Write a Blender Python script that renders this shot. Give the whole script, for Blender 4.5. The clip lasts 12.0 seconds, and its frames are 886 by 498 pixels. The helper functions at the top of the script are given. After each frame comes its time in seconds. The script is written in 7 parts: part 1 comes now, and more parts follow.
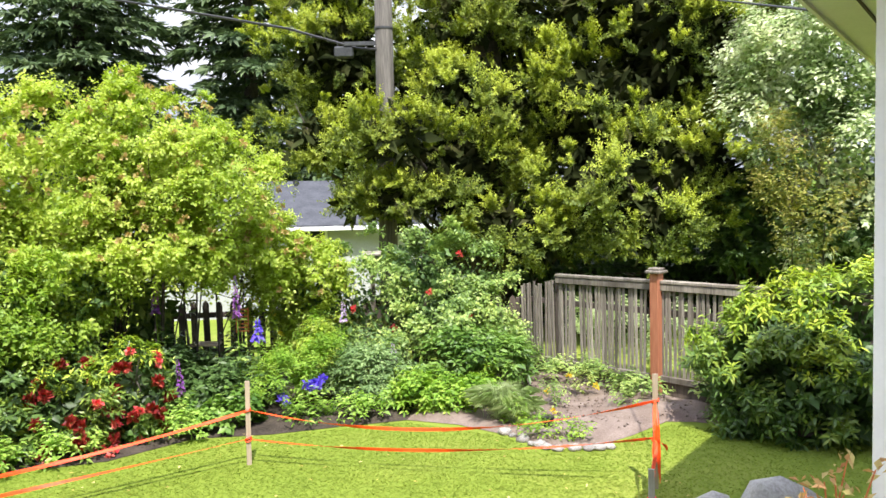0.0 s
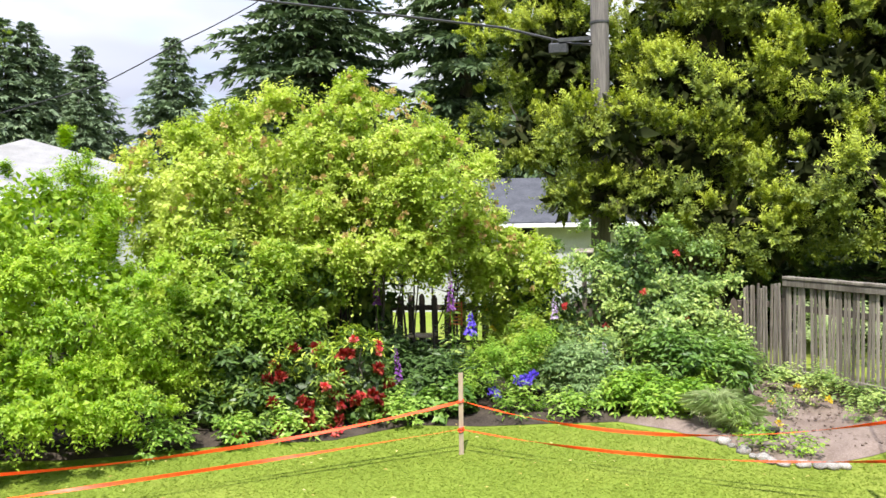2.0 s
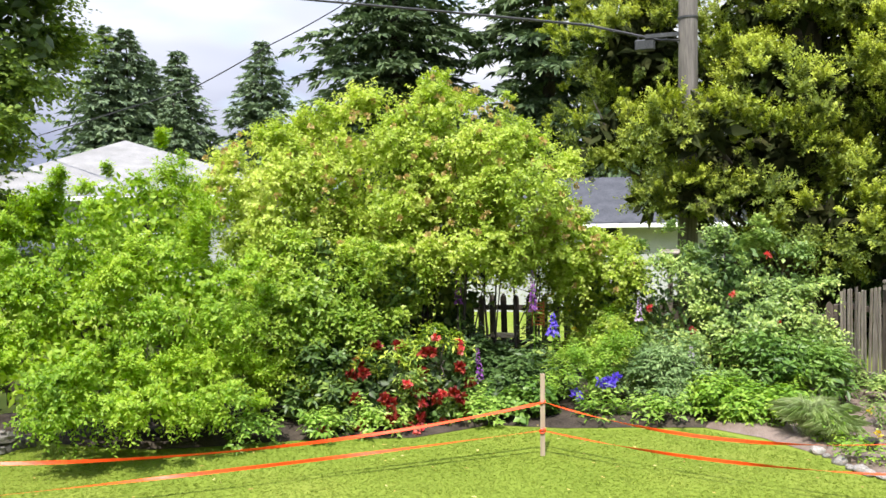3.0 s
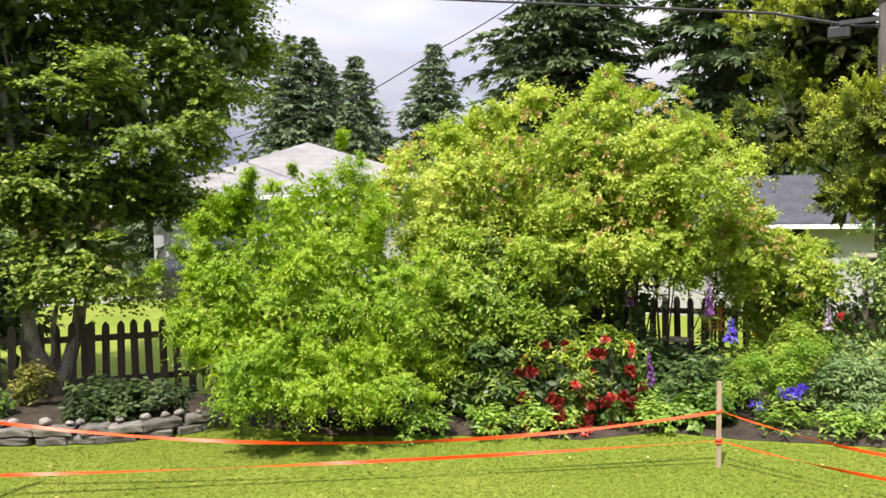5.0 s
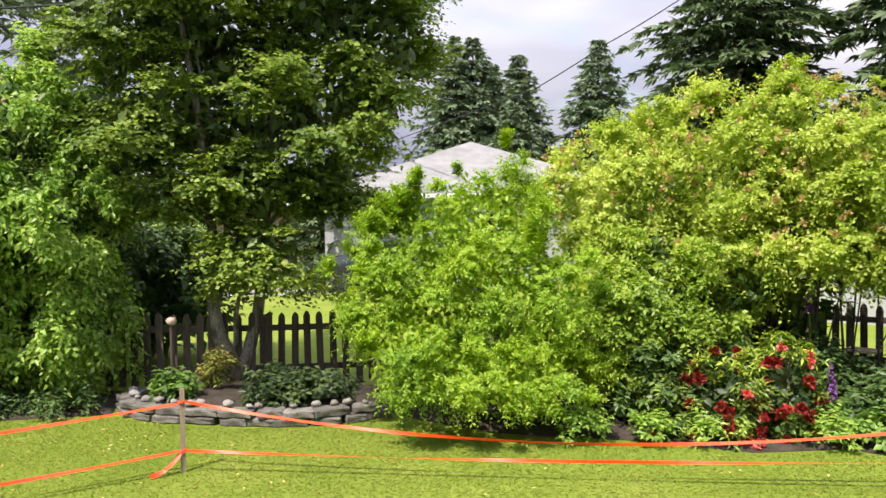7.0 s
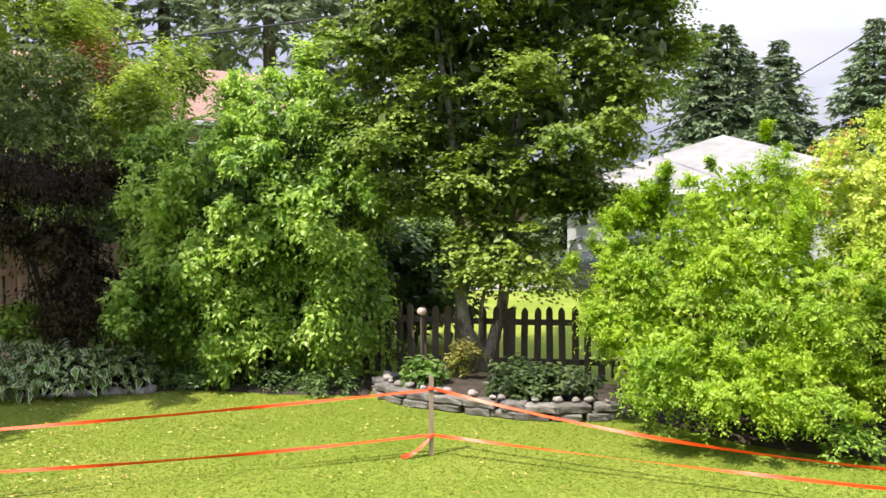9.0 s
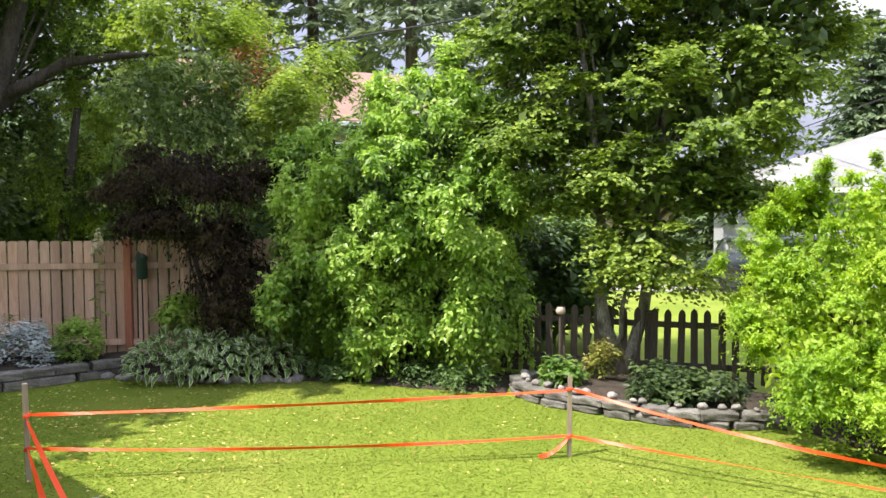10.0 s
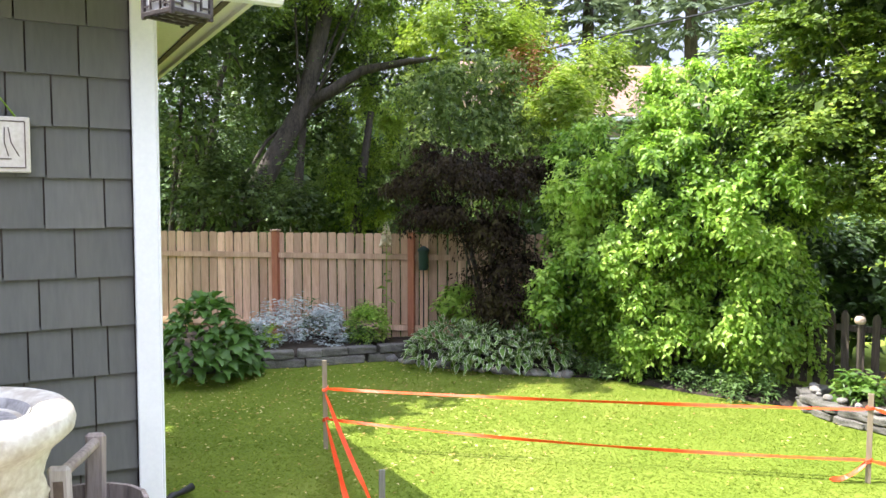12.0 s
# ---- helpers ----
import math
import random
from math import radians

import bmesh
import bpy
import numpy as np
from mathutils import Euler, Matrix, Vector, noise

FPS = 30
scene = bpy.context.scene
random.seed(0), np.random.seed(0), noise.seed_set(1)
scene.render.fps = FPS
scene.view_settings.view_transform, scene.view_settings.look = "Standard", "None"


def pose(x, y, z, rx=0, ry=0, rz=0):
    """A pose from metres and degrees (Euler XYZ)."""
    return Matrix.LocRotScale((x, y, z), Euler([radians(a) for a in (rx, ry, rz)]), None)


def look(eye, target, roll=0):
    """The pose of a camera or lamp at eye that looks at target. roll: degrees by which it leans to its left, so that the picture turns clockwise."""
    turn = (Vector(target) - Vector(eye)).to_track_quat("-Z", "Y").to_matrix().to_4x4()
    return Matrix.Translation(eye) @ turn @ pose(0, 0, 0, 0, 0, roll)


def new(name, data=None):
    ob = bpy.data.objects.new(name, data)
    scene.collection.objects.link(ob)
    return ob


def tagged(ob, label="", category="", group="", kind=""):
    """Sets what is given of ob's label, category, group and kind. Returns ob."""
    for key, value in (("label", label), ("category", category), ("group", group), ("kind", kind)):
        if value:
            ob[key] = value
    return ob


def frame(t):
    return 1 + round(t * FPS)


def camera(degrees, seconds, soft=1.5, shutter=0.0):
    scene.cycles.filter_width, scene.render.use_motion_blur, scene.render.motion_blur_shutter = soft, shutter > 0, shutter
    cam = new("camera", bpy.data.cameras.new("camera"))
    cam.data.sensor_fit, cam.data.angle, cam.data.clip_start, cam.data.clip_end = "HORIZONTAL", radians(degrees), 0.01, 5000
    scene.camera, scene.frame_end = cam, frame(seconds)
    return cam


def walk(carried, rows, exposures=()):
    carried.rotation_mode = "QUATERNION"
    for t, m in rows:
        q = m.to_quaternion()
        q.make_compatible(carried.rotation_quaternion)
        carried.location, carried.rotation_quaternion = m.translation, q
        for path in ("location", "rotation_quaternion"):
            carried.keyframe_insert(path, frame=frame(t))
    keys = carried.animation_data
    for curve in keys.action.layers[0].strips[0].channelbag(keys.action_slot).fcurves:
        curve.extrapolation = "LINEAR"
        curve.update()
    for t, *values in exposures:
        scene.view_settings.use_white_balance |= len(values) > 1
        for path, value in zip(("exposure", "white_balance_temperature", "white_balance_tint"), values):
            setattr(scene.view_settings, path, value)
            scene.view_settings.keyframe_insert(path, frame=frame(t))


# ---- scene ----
cam = camera(57.5, 12.0, 1.55)
# seconds, yaw, pitch, roll; the camera stands on a porch and turns, a hand's width in front of its own axis
PATH = [
    (0.0, 0.00, -3.30, 1.25), (0.5, 3.57, -3.28, 1.28), (1.0, 7.42, -3.25, 1.25), (1.5, 11.60, -3.21, 1.29),
    (2.0, 14.81, -3.20, 1.17), (2.5, 17.49, -3.16, 1.15), (3.0, 20.57, -3.12, 1.08), (5.0, 32.40, -2.99, 0.90),
    (5.5, 35.14, -2.96, 0.85), (6.0, 37.85, -2.92, 0.74), (6.5, 40.90, -2.92, 0.68), (7.0, 43.75, -2.93, 0.63),
    (7.5, 48.42, -2.93, 0.60), (9.5, 65.36, -3.05, 0.37), (10.0, 70.50, -3.08, 0.30), (10.5, 74.75, -3.12, 0.26),
    (11.0, 80.06, -3.18, 0.18), (11.5, 85.69, -3.23, 0.10), (12.0, 89.46, -3.29, 0.00),
]
walk(cam, [(t, pose(-0.12 * math.sin(radians(y)), 0.12 * (math.cos(radians(y)) - 1), 2.25, 90 + p, r, y)) for t, y, p, r in PATH],
     [(0.0, 1.25, 6500, 10), (1.5, 1.14, 6500, 10), (3.0, 1.05, 6500, 10), (4.8, 0.90, 6900, 14), (6.0, 0.86, 6900, 14), (7.7, 0.95, 6900, 14), (9.3, 1.20, 6900, 13), (10.5, 1.36, 6600, 10), (11.2, 1.57, 6500, 10), (12.0, 1.78, 6500, 10)])

# ---- light ----
SUN_EL, SUN_AZ = 59.0, 8.0          # the light goes towards azimuth 8 degrees left of +y
world = bpy.data.worlds.new("world")
scene.world = world
world.use_nodes = True
wn, wl = world.node_tree.nodes, world.node_tree.links
wn.clear()
w_out = wn.new("ShaderNodeOutputWorld")
w_bg = wn.new("ShaderNodeBackground")
w_sky = wn.new("ShaderNodeTexSky")
w_sky.sky_type = "NISHITA"
w_sky.sun_disc = False
w_sky.sun_elevation = radians(SUN_EL)
w_sky.sun_rotation = radians(180 - SUN_AZ)
w_co = wn.new("ShaderNodeTexCoord")
w_map = wn.new("ShaderNodeMapping")
w_map.inputs["Scale"].default_value = (1.0, 1.0, 3.2)
w_noise = wn.new("ShaderNodeTexNoise")
w_noise.inputs["Scale"].default_value = 2.1
w_noise.inputs["Detail"].default_value = 7.0
w_noise.inputs["Roughness"].default_value = 0.52
w_ramp = wn.new("ShaderNodeValToRGB")
w_ramp.color_ramp.elements[0].position, w_ramp.color_ramp.elements[1].position = 0.25, 0.44
w_tone = wn.new("ShaderNodeValToRGB")
w_tone.color_ramp.elements[0].position, w_tone.color_ramp.elements[1].position = 0.42, 0.70
w_tone.color_ramp.elements[0].color = (2.3, 2.55, 3.7, 1)
w_tone.color_ramp.elements[1].color = (5.2, 5.3, 5.7, 1)
w_noise2 = wn.new("ShaderNodeTexNoise")
w_noise2.inputs["Scale"].default_value = 1.6
w_noise2.inputs["Detail"].default_value = 4.0
w_mix = wn.new("ShaderNodeMix")
w_mix.data_type = "RGBA"
wl.new(w_co.outputs["Generated"], w_map.inputs["Vector"])
wl.new(w_map.outputs["Vector"], w_noise.inputs["Vector"])
wl.new(w_map.outputs["Vector"], w_noise2.inputs["Vector"])
wl.new(w_noise.outputs["Fac"], w_ramp.inputs["Fac"])
wl.new(w_noise2.outputs["Fac"], w_tone.inputs["Fac"])
wl.new(w_ramp.outputs["Color"], w_mix.inputs["Factor"])
wl.new(w_sky.outputs["Color"], w_mix.inputs["A"])
w_sep = wn.new("ShaderNodeSeparateXYZ")
w_up = wn.new("ShaderNodeMapRange")          # clouds are two to three times brighter overhead than at the skyline
w_up.inputs["From Min"].default_value, w_up.inputs["From Max"].default_value = 0.0, 1.0
w_up.inputs["To Min"].default_value, w_up.inputs["To Max"].default_value = 0.5, 2.3
w_gain = wn.new("ShaderNodeVectorMath")
w_gain.operation = "SCALE"
wl.new(w_co.outputs["Generated"], w_sep.inputs["Vector"])
wl.new(w_sep.outputs["Z"], w_up.inputs["Value"])
wl.new(w_tone.outputs["Color"], w_gain.inputs[0])
wl.new(w_up.outputs["Result"], w_gain.inputs["Scale"])
wl.new(w_gain.outputs["Vector"], w_mix.inputs["B"])
wl.new(w_mix.outputs["Result"], w_bg.inputs["Color"])
w_bg.inputs["Strength"].default_value = 0.135
wl.new(w_bg.outputs["Background"], w_out.inputs["Surface"])

sun_data = bpy.data.lights.new("sun", "SUN")
sun_data.energy, sun_data.angle, sun_data.color = 3.7, radians(0.55), (1.0, 0.95, 0.87)
sun = new("sun", sun_data)
_h = math.cos(radians(SUN_EL))
_way = Vector((-math.sin(radians(SUN_AZ)) * _h, math.cos(radians(SUN_AZ)) * _h, -math.sin(radians(SUN_EL))))
sun.matrix_world = look(Vector((0, 0, 40)) - _way * 5, Vector((0, 0, 40)))


# ---- materials ----
def surface(name, c1, c2, rough=0.75, scale=6.0, fine=60.0, bump=0.3, metal=0.0, stretch=(1, 1, 1), vary=0.0, spec=0.5, dirt=None, dirt_scale=1.3, dirt_amount=0.5):
    """A procedural surface: two colours mixed at a coarse and a fine scale, fine relief, variation from piece to piece, stains."""
    m = bpy.data.materials.new(name)
    m.use_nodes = True
    n, l = m.node_tree.nodes, m.node_tree.links
    b = n["Principled BSDF"]
    b.inputs["Roughness"].default_value, b.inputs["Metallic"].default_value = rough, metal
    b.inputs["Specular IOR Level"].default_value = spec
    co = n.new("ShaderNodeTexCoord")
    mp = n.new("ShaderNodeMapping")
    mp.inputs["Scale"].default_value = stretch
    l.new(co.outputs["Object"], mp.inputs["Vector"])
    info = n.new("ShaderNodeObjectInfo")
    off = n.new("ShaderNodeVectorMath")
    off.operation = "ADD"
    sc = n.new("ShaderNodeMath")
    sc.operation = "MULTIPLY"
    sc.inputs[1].default_value = 37.0
    l.new(info.outputs["Random"], sc.inputs[0])
    l.new(mp.outputs["Vector"], off.inputs[0])
    l.new(sc.outputs[0], off.inputs[1])
    n1 = n.new("ShaderNodeTexNoise")
    n1.inputs["Scale"].default_value, n1.inputs["Detail"].default_value = scale, 6
    n2 = n.new("ShaderNodeTexNoise")
    n2.inputs["Scale"].default_value, n2.inputs["Detail"].default_value = fine, 4
    for k in (n1, n2):
        l.new(off.outputs[0], k.inputs["Vector"])
    add = n.new("ShaderNodeMath")
    add.operation = "MULTIPLY_ADD"
    add.inputs[1].default_value = 0.5
    l.new(n2.outputs["Fac"], add.inputs[0])
    half = n.new("ShaderNodeMath")
    half.operation = "MULTIPLY"
    half.inputs[1].default_value = 0.5
    l.new(n1.outputs["Fac"], half.inputs[0])
    l.new(half.outputs[0], add.inputs[2])
    ramp = n.new("ShaderNodeValToRGB")
    ramp.color_ramp.elements[0].position, ramp.color_ramp.elements[1].position = 0.36, 0.64
    ramp.color_ramp.elements[0].color, ramp.color_ramp.elements[1].color = c1, c2
    l.new(add.outputs[0], ramp.inputs["Fac"])
    colour = ramp.outputs["Color"]
    if dirt:
        n3 = n.new("ShaderNodeTexNoise")
        n3.inputs["Scale"].default_value, n3.inputs["Detail"].default_value = dirt_scale, 8
        l.new(off.outputs[0], n3.inputs["Vector"])
        r3 = n.new("ShaderNodeValToRGB")
        r3.color_ramp.elements[0].position, r3.color_ramp.elements[1].position = 0.5, 0.68
        r3.color_ramp.elements[1].color = (dirt_amount, dirt_amount, dirt_amount, 1)
        l.new(n3.outputs["Fac"], r3.inputs["Fac"])
        mx = n.new("ShaderNodeMix")
        mx.data_type = "RGBA"
        mx.inputs["B"].default_value = dirt
        l.new(r3.outputs["Color"], mx.inputs["Factor"])
        l.new(colour, mx.inputs["A"])
        colour = mx.outputs["Result"]
    if vary:
        hs = n.new("ShaderNodeHueSaturation")
        mr = n.new("ShaderNodeMapRange")
        mr.inputs["To Min"].default_value, mr.inputs["To Max"].default_value = 1 - vary, 1 + vary
        l.new(info.outputs["Random"], mr.inputs["Value"])
        l.new(mr.outputs["Result"], hs.inputs["Value"])
        l.new(colour, hs.inputs["Color"])
        colour = hs.outputs["Color"]
    l.new(colour, b.inputs["Base Color"])
    if bump:
        bp = n.new("ShaderNodeBump")
        bp.inputs["Strength"].default_value, bp.inputs["Distance"].default_value = bump, 0.01
        l.new(add.outputs[0], bp.inputs["Height"])
        l.new(bp.outputs["Normal"], b.inputs["Normal"])
    return m


def leafy(name, c1, c2, c3, through_light=0.35, rough=0.5, patch=1.1, spread=0.35, spec=0.4):
    """Leaves: three colours dealt out leaf by leaf, lighter and darker patches of growth, light that passes through the blade."""
    m = bpy.data.materials.new(name)
    m.use_nodes = True
    n, l = m.node_tree.nodes, m.node_tree.links
    b = n["Principled BSDF"]
    b.inputs["Roughness"].default_value = rough
    b.inputs["Specular IOR Level"].default_value = spec
    geo = n.new("ShaderNodeNewGeometry")
    ramp = n.new("ShaderNodeValToRGB")
    e = ramp.color_ramp.elements
    e[0].position, e[1].position = 0.12, 0.9
    e[0].color, e[1].color = c1, c3
    mid = e.new(0.5)
    mid.color = c2
    co = n.new("ShaderNodeTexCoord")
    ns = n.new("ShaderNodeTexNoise")
    ns.inputs["Scale"].default_value, ns.inputs["Detail"].default_value = patch, 3
    l.new(co.outputs["Object"], ns.inputs["Vector"])
    mr = n.new("ShaderNodeMapRange")
    mr.inputs["From Min"].default_value, mr.inputs["From Max"].default_value = 0.3, 0.7
    mr.inputs["To Min"].default_value, mr.inputs["To Max"].default_value = -spread, spread
    l.new(ns.outputs["Fac"], mr.inputs["Value"])
    ad = n.new("ShaderNodeMath")
    ad.use_clamp = True
    soft = n.new("ShaderNodeMapRange")
    soft.inputs["To Min"].default_value, soft.inputs["To Max"].default_value = 0.2, 0.8
    l.new(geo.outputs["Random Per Island"], soft.inputs["Value"])
    l.new(soft.outputs["Result"], ad.inputs[0])
    l.new(mr.outputs["Result"], ad.inputs[1])
    l.new(ad.outputs[0], ramp.inputs["Fac"])
    l.new(ramp.outputs["Color"], b.inputs["Base Color"])
    tr = n.new("ShaderNodeBsdfTranslucent")
    br = n.new("ShaderNodeHueSaturation")
    br.inputs["Saturation"].default_value, br.inputs["Value"].default_value = 1.1, 1.25
    l.new(ramp.outputs["Color"], br.inputs["Color"])
    l.new(br.outputs["Color"], tr.inputs["Color"])
    mix = n.new("ShaderNodeMixShader")
    mix.inputs["Fac"].default_value = through_light
    l.new(b.outputs["BSDF"], mix.inputs[1])
    l.new(tr.outputs["BSDF"], mix.inputs[2])
    l.new(mix.outputs["Shader"], n["Material Output"].inputs["Surface"])
    return m


C = lambda r, g, b: (r, g, b, 1)
M_LAWN = surface("lawn_grass", C(0.146, 0.204, 0.028), C(0.208, 0.266, 0.040), 0.9, 1.2, 45, 0.05, spec=0.1, dirt=C(0.236, 0.266, 0.054), dirt_scale=0.6, dirt_amount=0.75)
M_BLADE = leafy("grass_blade", C(0.159, 0.222, 0.032), C(0.194, 0.258, 0.039), C(0.250, 0.300, 0.057), 0.35, 0.7, 0.7, 0.3, 0.05)
# soil darkened to hold the shade under overhanging plants
M_SOIL = surface("soil", C(0.03, 0.025, 0.02), C(0.085, 0.068, 0.055), 0.95, 5, 55, 1.0, spec=0.1)
M_SOILRED = surface("dry_soil", C(0.14, 0.105, 0.088), C(0.27, 0.215, 0.185), 0.95, 4, 70, 1.0, spec=0.1, dirt=C(0.12, 0.08, 0.06), dirt_scale=2.2)
M_BARK = surface("bark", C(0.03, 0.024, 0.02), C(0.11, 0.09, 0.075), 0.9, 9, 50, 1.2, stretch=(1, 1, 0.25))
M_BARKGREY = surface("pale_bark", C(0.08, 0.07, 0.058), C(0.44, 0.40, 0.345), 0.9, 9, 45, 1.2, stretch=(1, 1, 0.5), dirt=C(0.045, 0.048, 0.028), dirt_scale=6, dirt_amount=0.75)
M_POLE = surface("weathered_pole", C(0.075, 0.068, 0.062), C(0.20, 0.182, 0.165), 0.9, 9, 70, 1.2, stretch=(1, 1, 0.06), dirt=C(0.05, 0.042, 0.036), dirt_scale=4)
M_CEDARWOOD = surface("cedar_board", C(0.44, 0.270, 0.175), C(0.69, 0.475, 0.335), 0.8, 7, 70, 0.4, stretch=(1, 1, 0.08), vary=0.28, dirt=C(0.30, 0.19, 0.12), dirt_scale=2.5, dirt_amount=0.65)
M_REDWOOD = surface("red_stained_post", C(0.30, 0.10, 0.05), C(0.45, 0.185, 0.10), 0.75, 8, 60, 0.4, stretch=(1, 1, 0.1), vary=0.08)
M_GREYWOOD = surface("grey_weathered_wood", C(0.11, 0.093, 0.076), C(0.32, 0.285, 0.24), 0.9, 9, 80, 0.8, stretch=(1, 1, 0.07), vary=0.34, dirt=C(0.07, 0.055, 0.042), dirt_scale=3, dirt_amount=0.7)
M_DARKWOOD = surface("dark_weathered_wood", C(0.045, 0.035, 0.028), C(0.12, 0.095, 0.075), 0.9, 9, 70, 0.6, stretch=(1, 1, 0.1), vary=0.2)
M_LATH = surface("raw_lath", C(0.28, 0.22, 0.16), C(0.44, 0.36, 0.27), 0.85, 8, 80, 0.4, stretch=(1, 1, 0.1), vary=0.1)
M_LATHGREY = surface("grey_lath", C(0.25, 0.23, 0.21), C(0.42, 0.39, 0.36), 0.8, 8, 80, 0.4, stretch=(1, 1, 0.1))
M_BLOCK = surface("concrete_block", C(0.09, 0.084, 0.076), C(0.24, 0.225, 0.205), 0.95, 8, 70, 1.0, vary=0.28, dirt=C(0.085, 0.085, 0.06), dirt_scale=3)
M_ROCK = surface("garden_rock", C(0.20, 0.19, 0.18), C(0.42, 0.40, 0.37), 0.9, 7, 60, 0.9, vary=0.35, dirt=C(0.30, 0.20, 0.15), dirt_scale=4, dirt_amount=0.5)
M_BOULDER = surface("grey_boulder", C(0.29, 0.275, 0.25), C(0.50, 0.48, 0.44), 0.9, 6, 55, 1.0)
M_SHINGLE = surface("painted_shingle", C(0.116, 0.118, 0.108), C(0.142, 0.143, 0.130), 0.7, 5, 60, 0.12, stretch=(1, 1, 0.15), vary=0.12, spec=0.35, dirt=C(0.15, 0.14, 0.12), dirt_scale=3, dirt_amount=0.35)
M_WHITE = surface("white_paint", C(0.82, 0.83, 0.85), C(0.88, 0.89, 0.90), 0.5, 3, 60, 0.08, dirt=C(0.62, 0.62, 0.60), dirt_scale=1.2, dirt_amount=0.4)
M_SOFFIT = surface("cream_soffit", C(0.70, 0.69, 0.61), C(0.78, 0.77, 0.69), 0.6, 3, 50, 0.1)
M_ROOFW = surface("pale_roofing", C(0.20, 0.199, 0.197), C(0.30, 0.298, 0.292), 0.85, 2, 30, 0.3, dirt=C(0.16, 0.157, 0.152), dirt_scale=0.8, dirt_amount=0.5, spec=0.2)
M_ROOFG = surface("grey_shingle_roof", C(0.055, 0.058, 0.068), C(0.095, 0.1, 0.115), 0.95, 3, 22, 0.5, spec=0.1)
M_ROOFP = surface("pinkish_roof", C(0.22, 0.13, 0.1), C(0.31, 0.2, 0.16), 0.85, 3, 25, 0.5)
M_ROOFOWN = surface("dark_shingle_roof", C(0.06, 0.06, 0.065), C(0.12, 0.12, 0.125), 0.9, 3, 25, 0.5)
M_SIDING = surface("pale_siding", C(0.36, 0.37, 0.38), C(0.46, 0.47, 0.48), 0.7, 2, 40, 0.2)
M_SIDINGB = surface("tan_siding", C(0.30, 0.22, 0.16), C(0.40, 0.31, 0.24), 0.7, 2, 40, 0.2)
M_GLASS = surface("window_glass", C(0.015, 0.018, 0.02), C(0.03, 0.034, 0.04), 0.06, 2, 10, 0.0)
M_RIBBON = surface("orange_plastic_ribbon", C(0.85, 0.055, 0.006), C(0.95, 0.10, 0.012), 0.45, 5, 40, 0.1)
M_BLACK = surface("black_cable", C(0.012, 0.012, 0.013), C(0.03, 0.03, 0.032), 0.5, 5, 50, 0.1)
M_GALV = surface("grey_metal_box", C(0.035, 0.037, 0.04), C(0.085, 0.088, 0.092), 0.5, 5, 40, 0.2, metal=0.4)
M_IRON = surface("bronze_lantern_metal", C(0.05, 0.042, 0.04), C(0.12, 0.10, 0.095), 0.55, 12, 80, 0.4, metal=0.5)
M_FROST = surface("lantern_glass", C(0.45, 0.44, 0.43), C(0.60, 0.59, 0.57), 0.25, 6, 30, 0.05)
M_STONE = surface("cream_cast_stone", C(0.52, 0.47, 0.38), C(0.74, 0.71, 0.63), 0.85, 6, 50, 0.6, dirt=C(0.30, 0.22, 0.14), dirt_scale=9, dirt_amount=0.5)
M_STONEIN = surface("grey_water_stain", C(0.20, 0.19, 0.18), C(0.50, 0.48, 0.47), 0.7, 9, 50, 0.4)
M_BUCKET = surface("old_bucket_wood", C(0.20, 0.16, 0.135), C(0.40, 0.34, 0.30), 0.9, 9, 70, 0.8, stretch=(1, 1, 0.1), vary=0.15)
M_BUCKETPALE = surface("pale_bucket_wood", C(0.36, 0.33, 0.31), C(0.55, 0.52, 0.50), 0.9, 9, 70, 0.8, stretch=(1, 1, 0.1))
M_POT = surface("pink_terracotta", C(0.42, 0.30, 0.25), C(0.60, 0.47, 0.41), 0.8, 12, 60, 0.3)
M_TILE = surface("cream_plaque", C(0.62, 0.57, 0.50), C(0.74, 0.70, 0.64), 0.6, 10, 70, 0.3)
M_INK = surface("brown_relief_line", C(0.10, 0.075, 0.06), C(0.16, 0.12, 0.10), 0.7, 10, 60, 0.1)
M_GRAVEL = surface("gravel_drive", C(0.20, 0.185, 0.165), C(0.32, 0.30, 0.275), 0.95, 4, 60, 0.6)
M_CARDARK = surface("dark_car_paint", C(0.02, 0.025, 0.035), C(0.04, 0.048, 0.06), 0.2, 4, 30, 0.0)
M_RUBBER = surface("tyre_rubber", C(0.01, 0.01, 0.01), C(0.03, 0.03, 0.03), 0.9, 10, 60, 0.3)
M_GREENBOX = surface("dark_green_enamel", C(0.02, 0.05, 0.04), C(0.035, 0.075, 0.06), 0.45, 5, 50, 0.1)
M_PORCH = surface("porch_boards", C(0.25, 0.22, 0.19), C(0.38, 0.35, 0.31), 0.85, 6, 60, 0.4)
M_RUST = surface("rusty_wire", C(0.42, 0.11, 0.03), C(0.58, 0.20, 0.06), 0.8, 14, 80, 0.4)

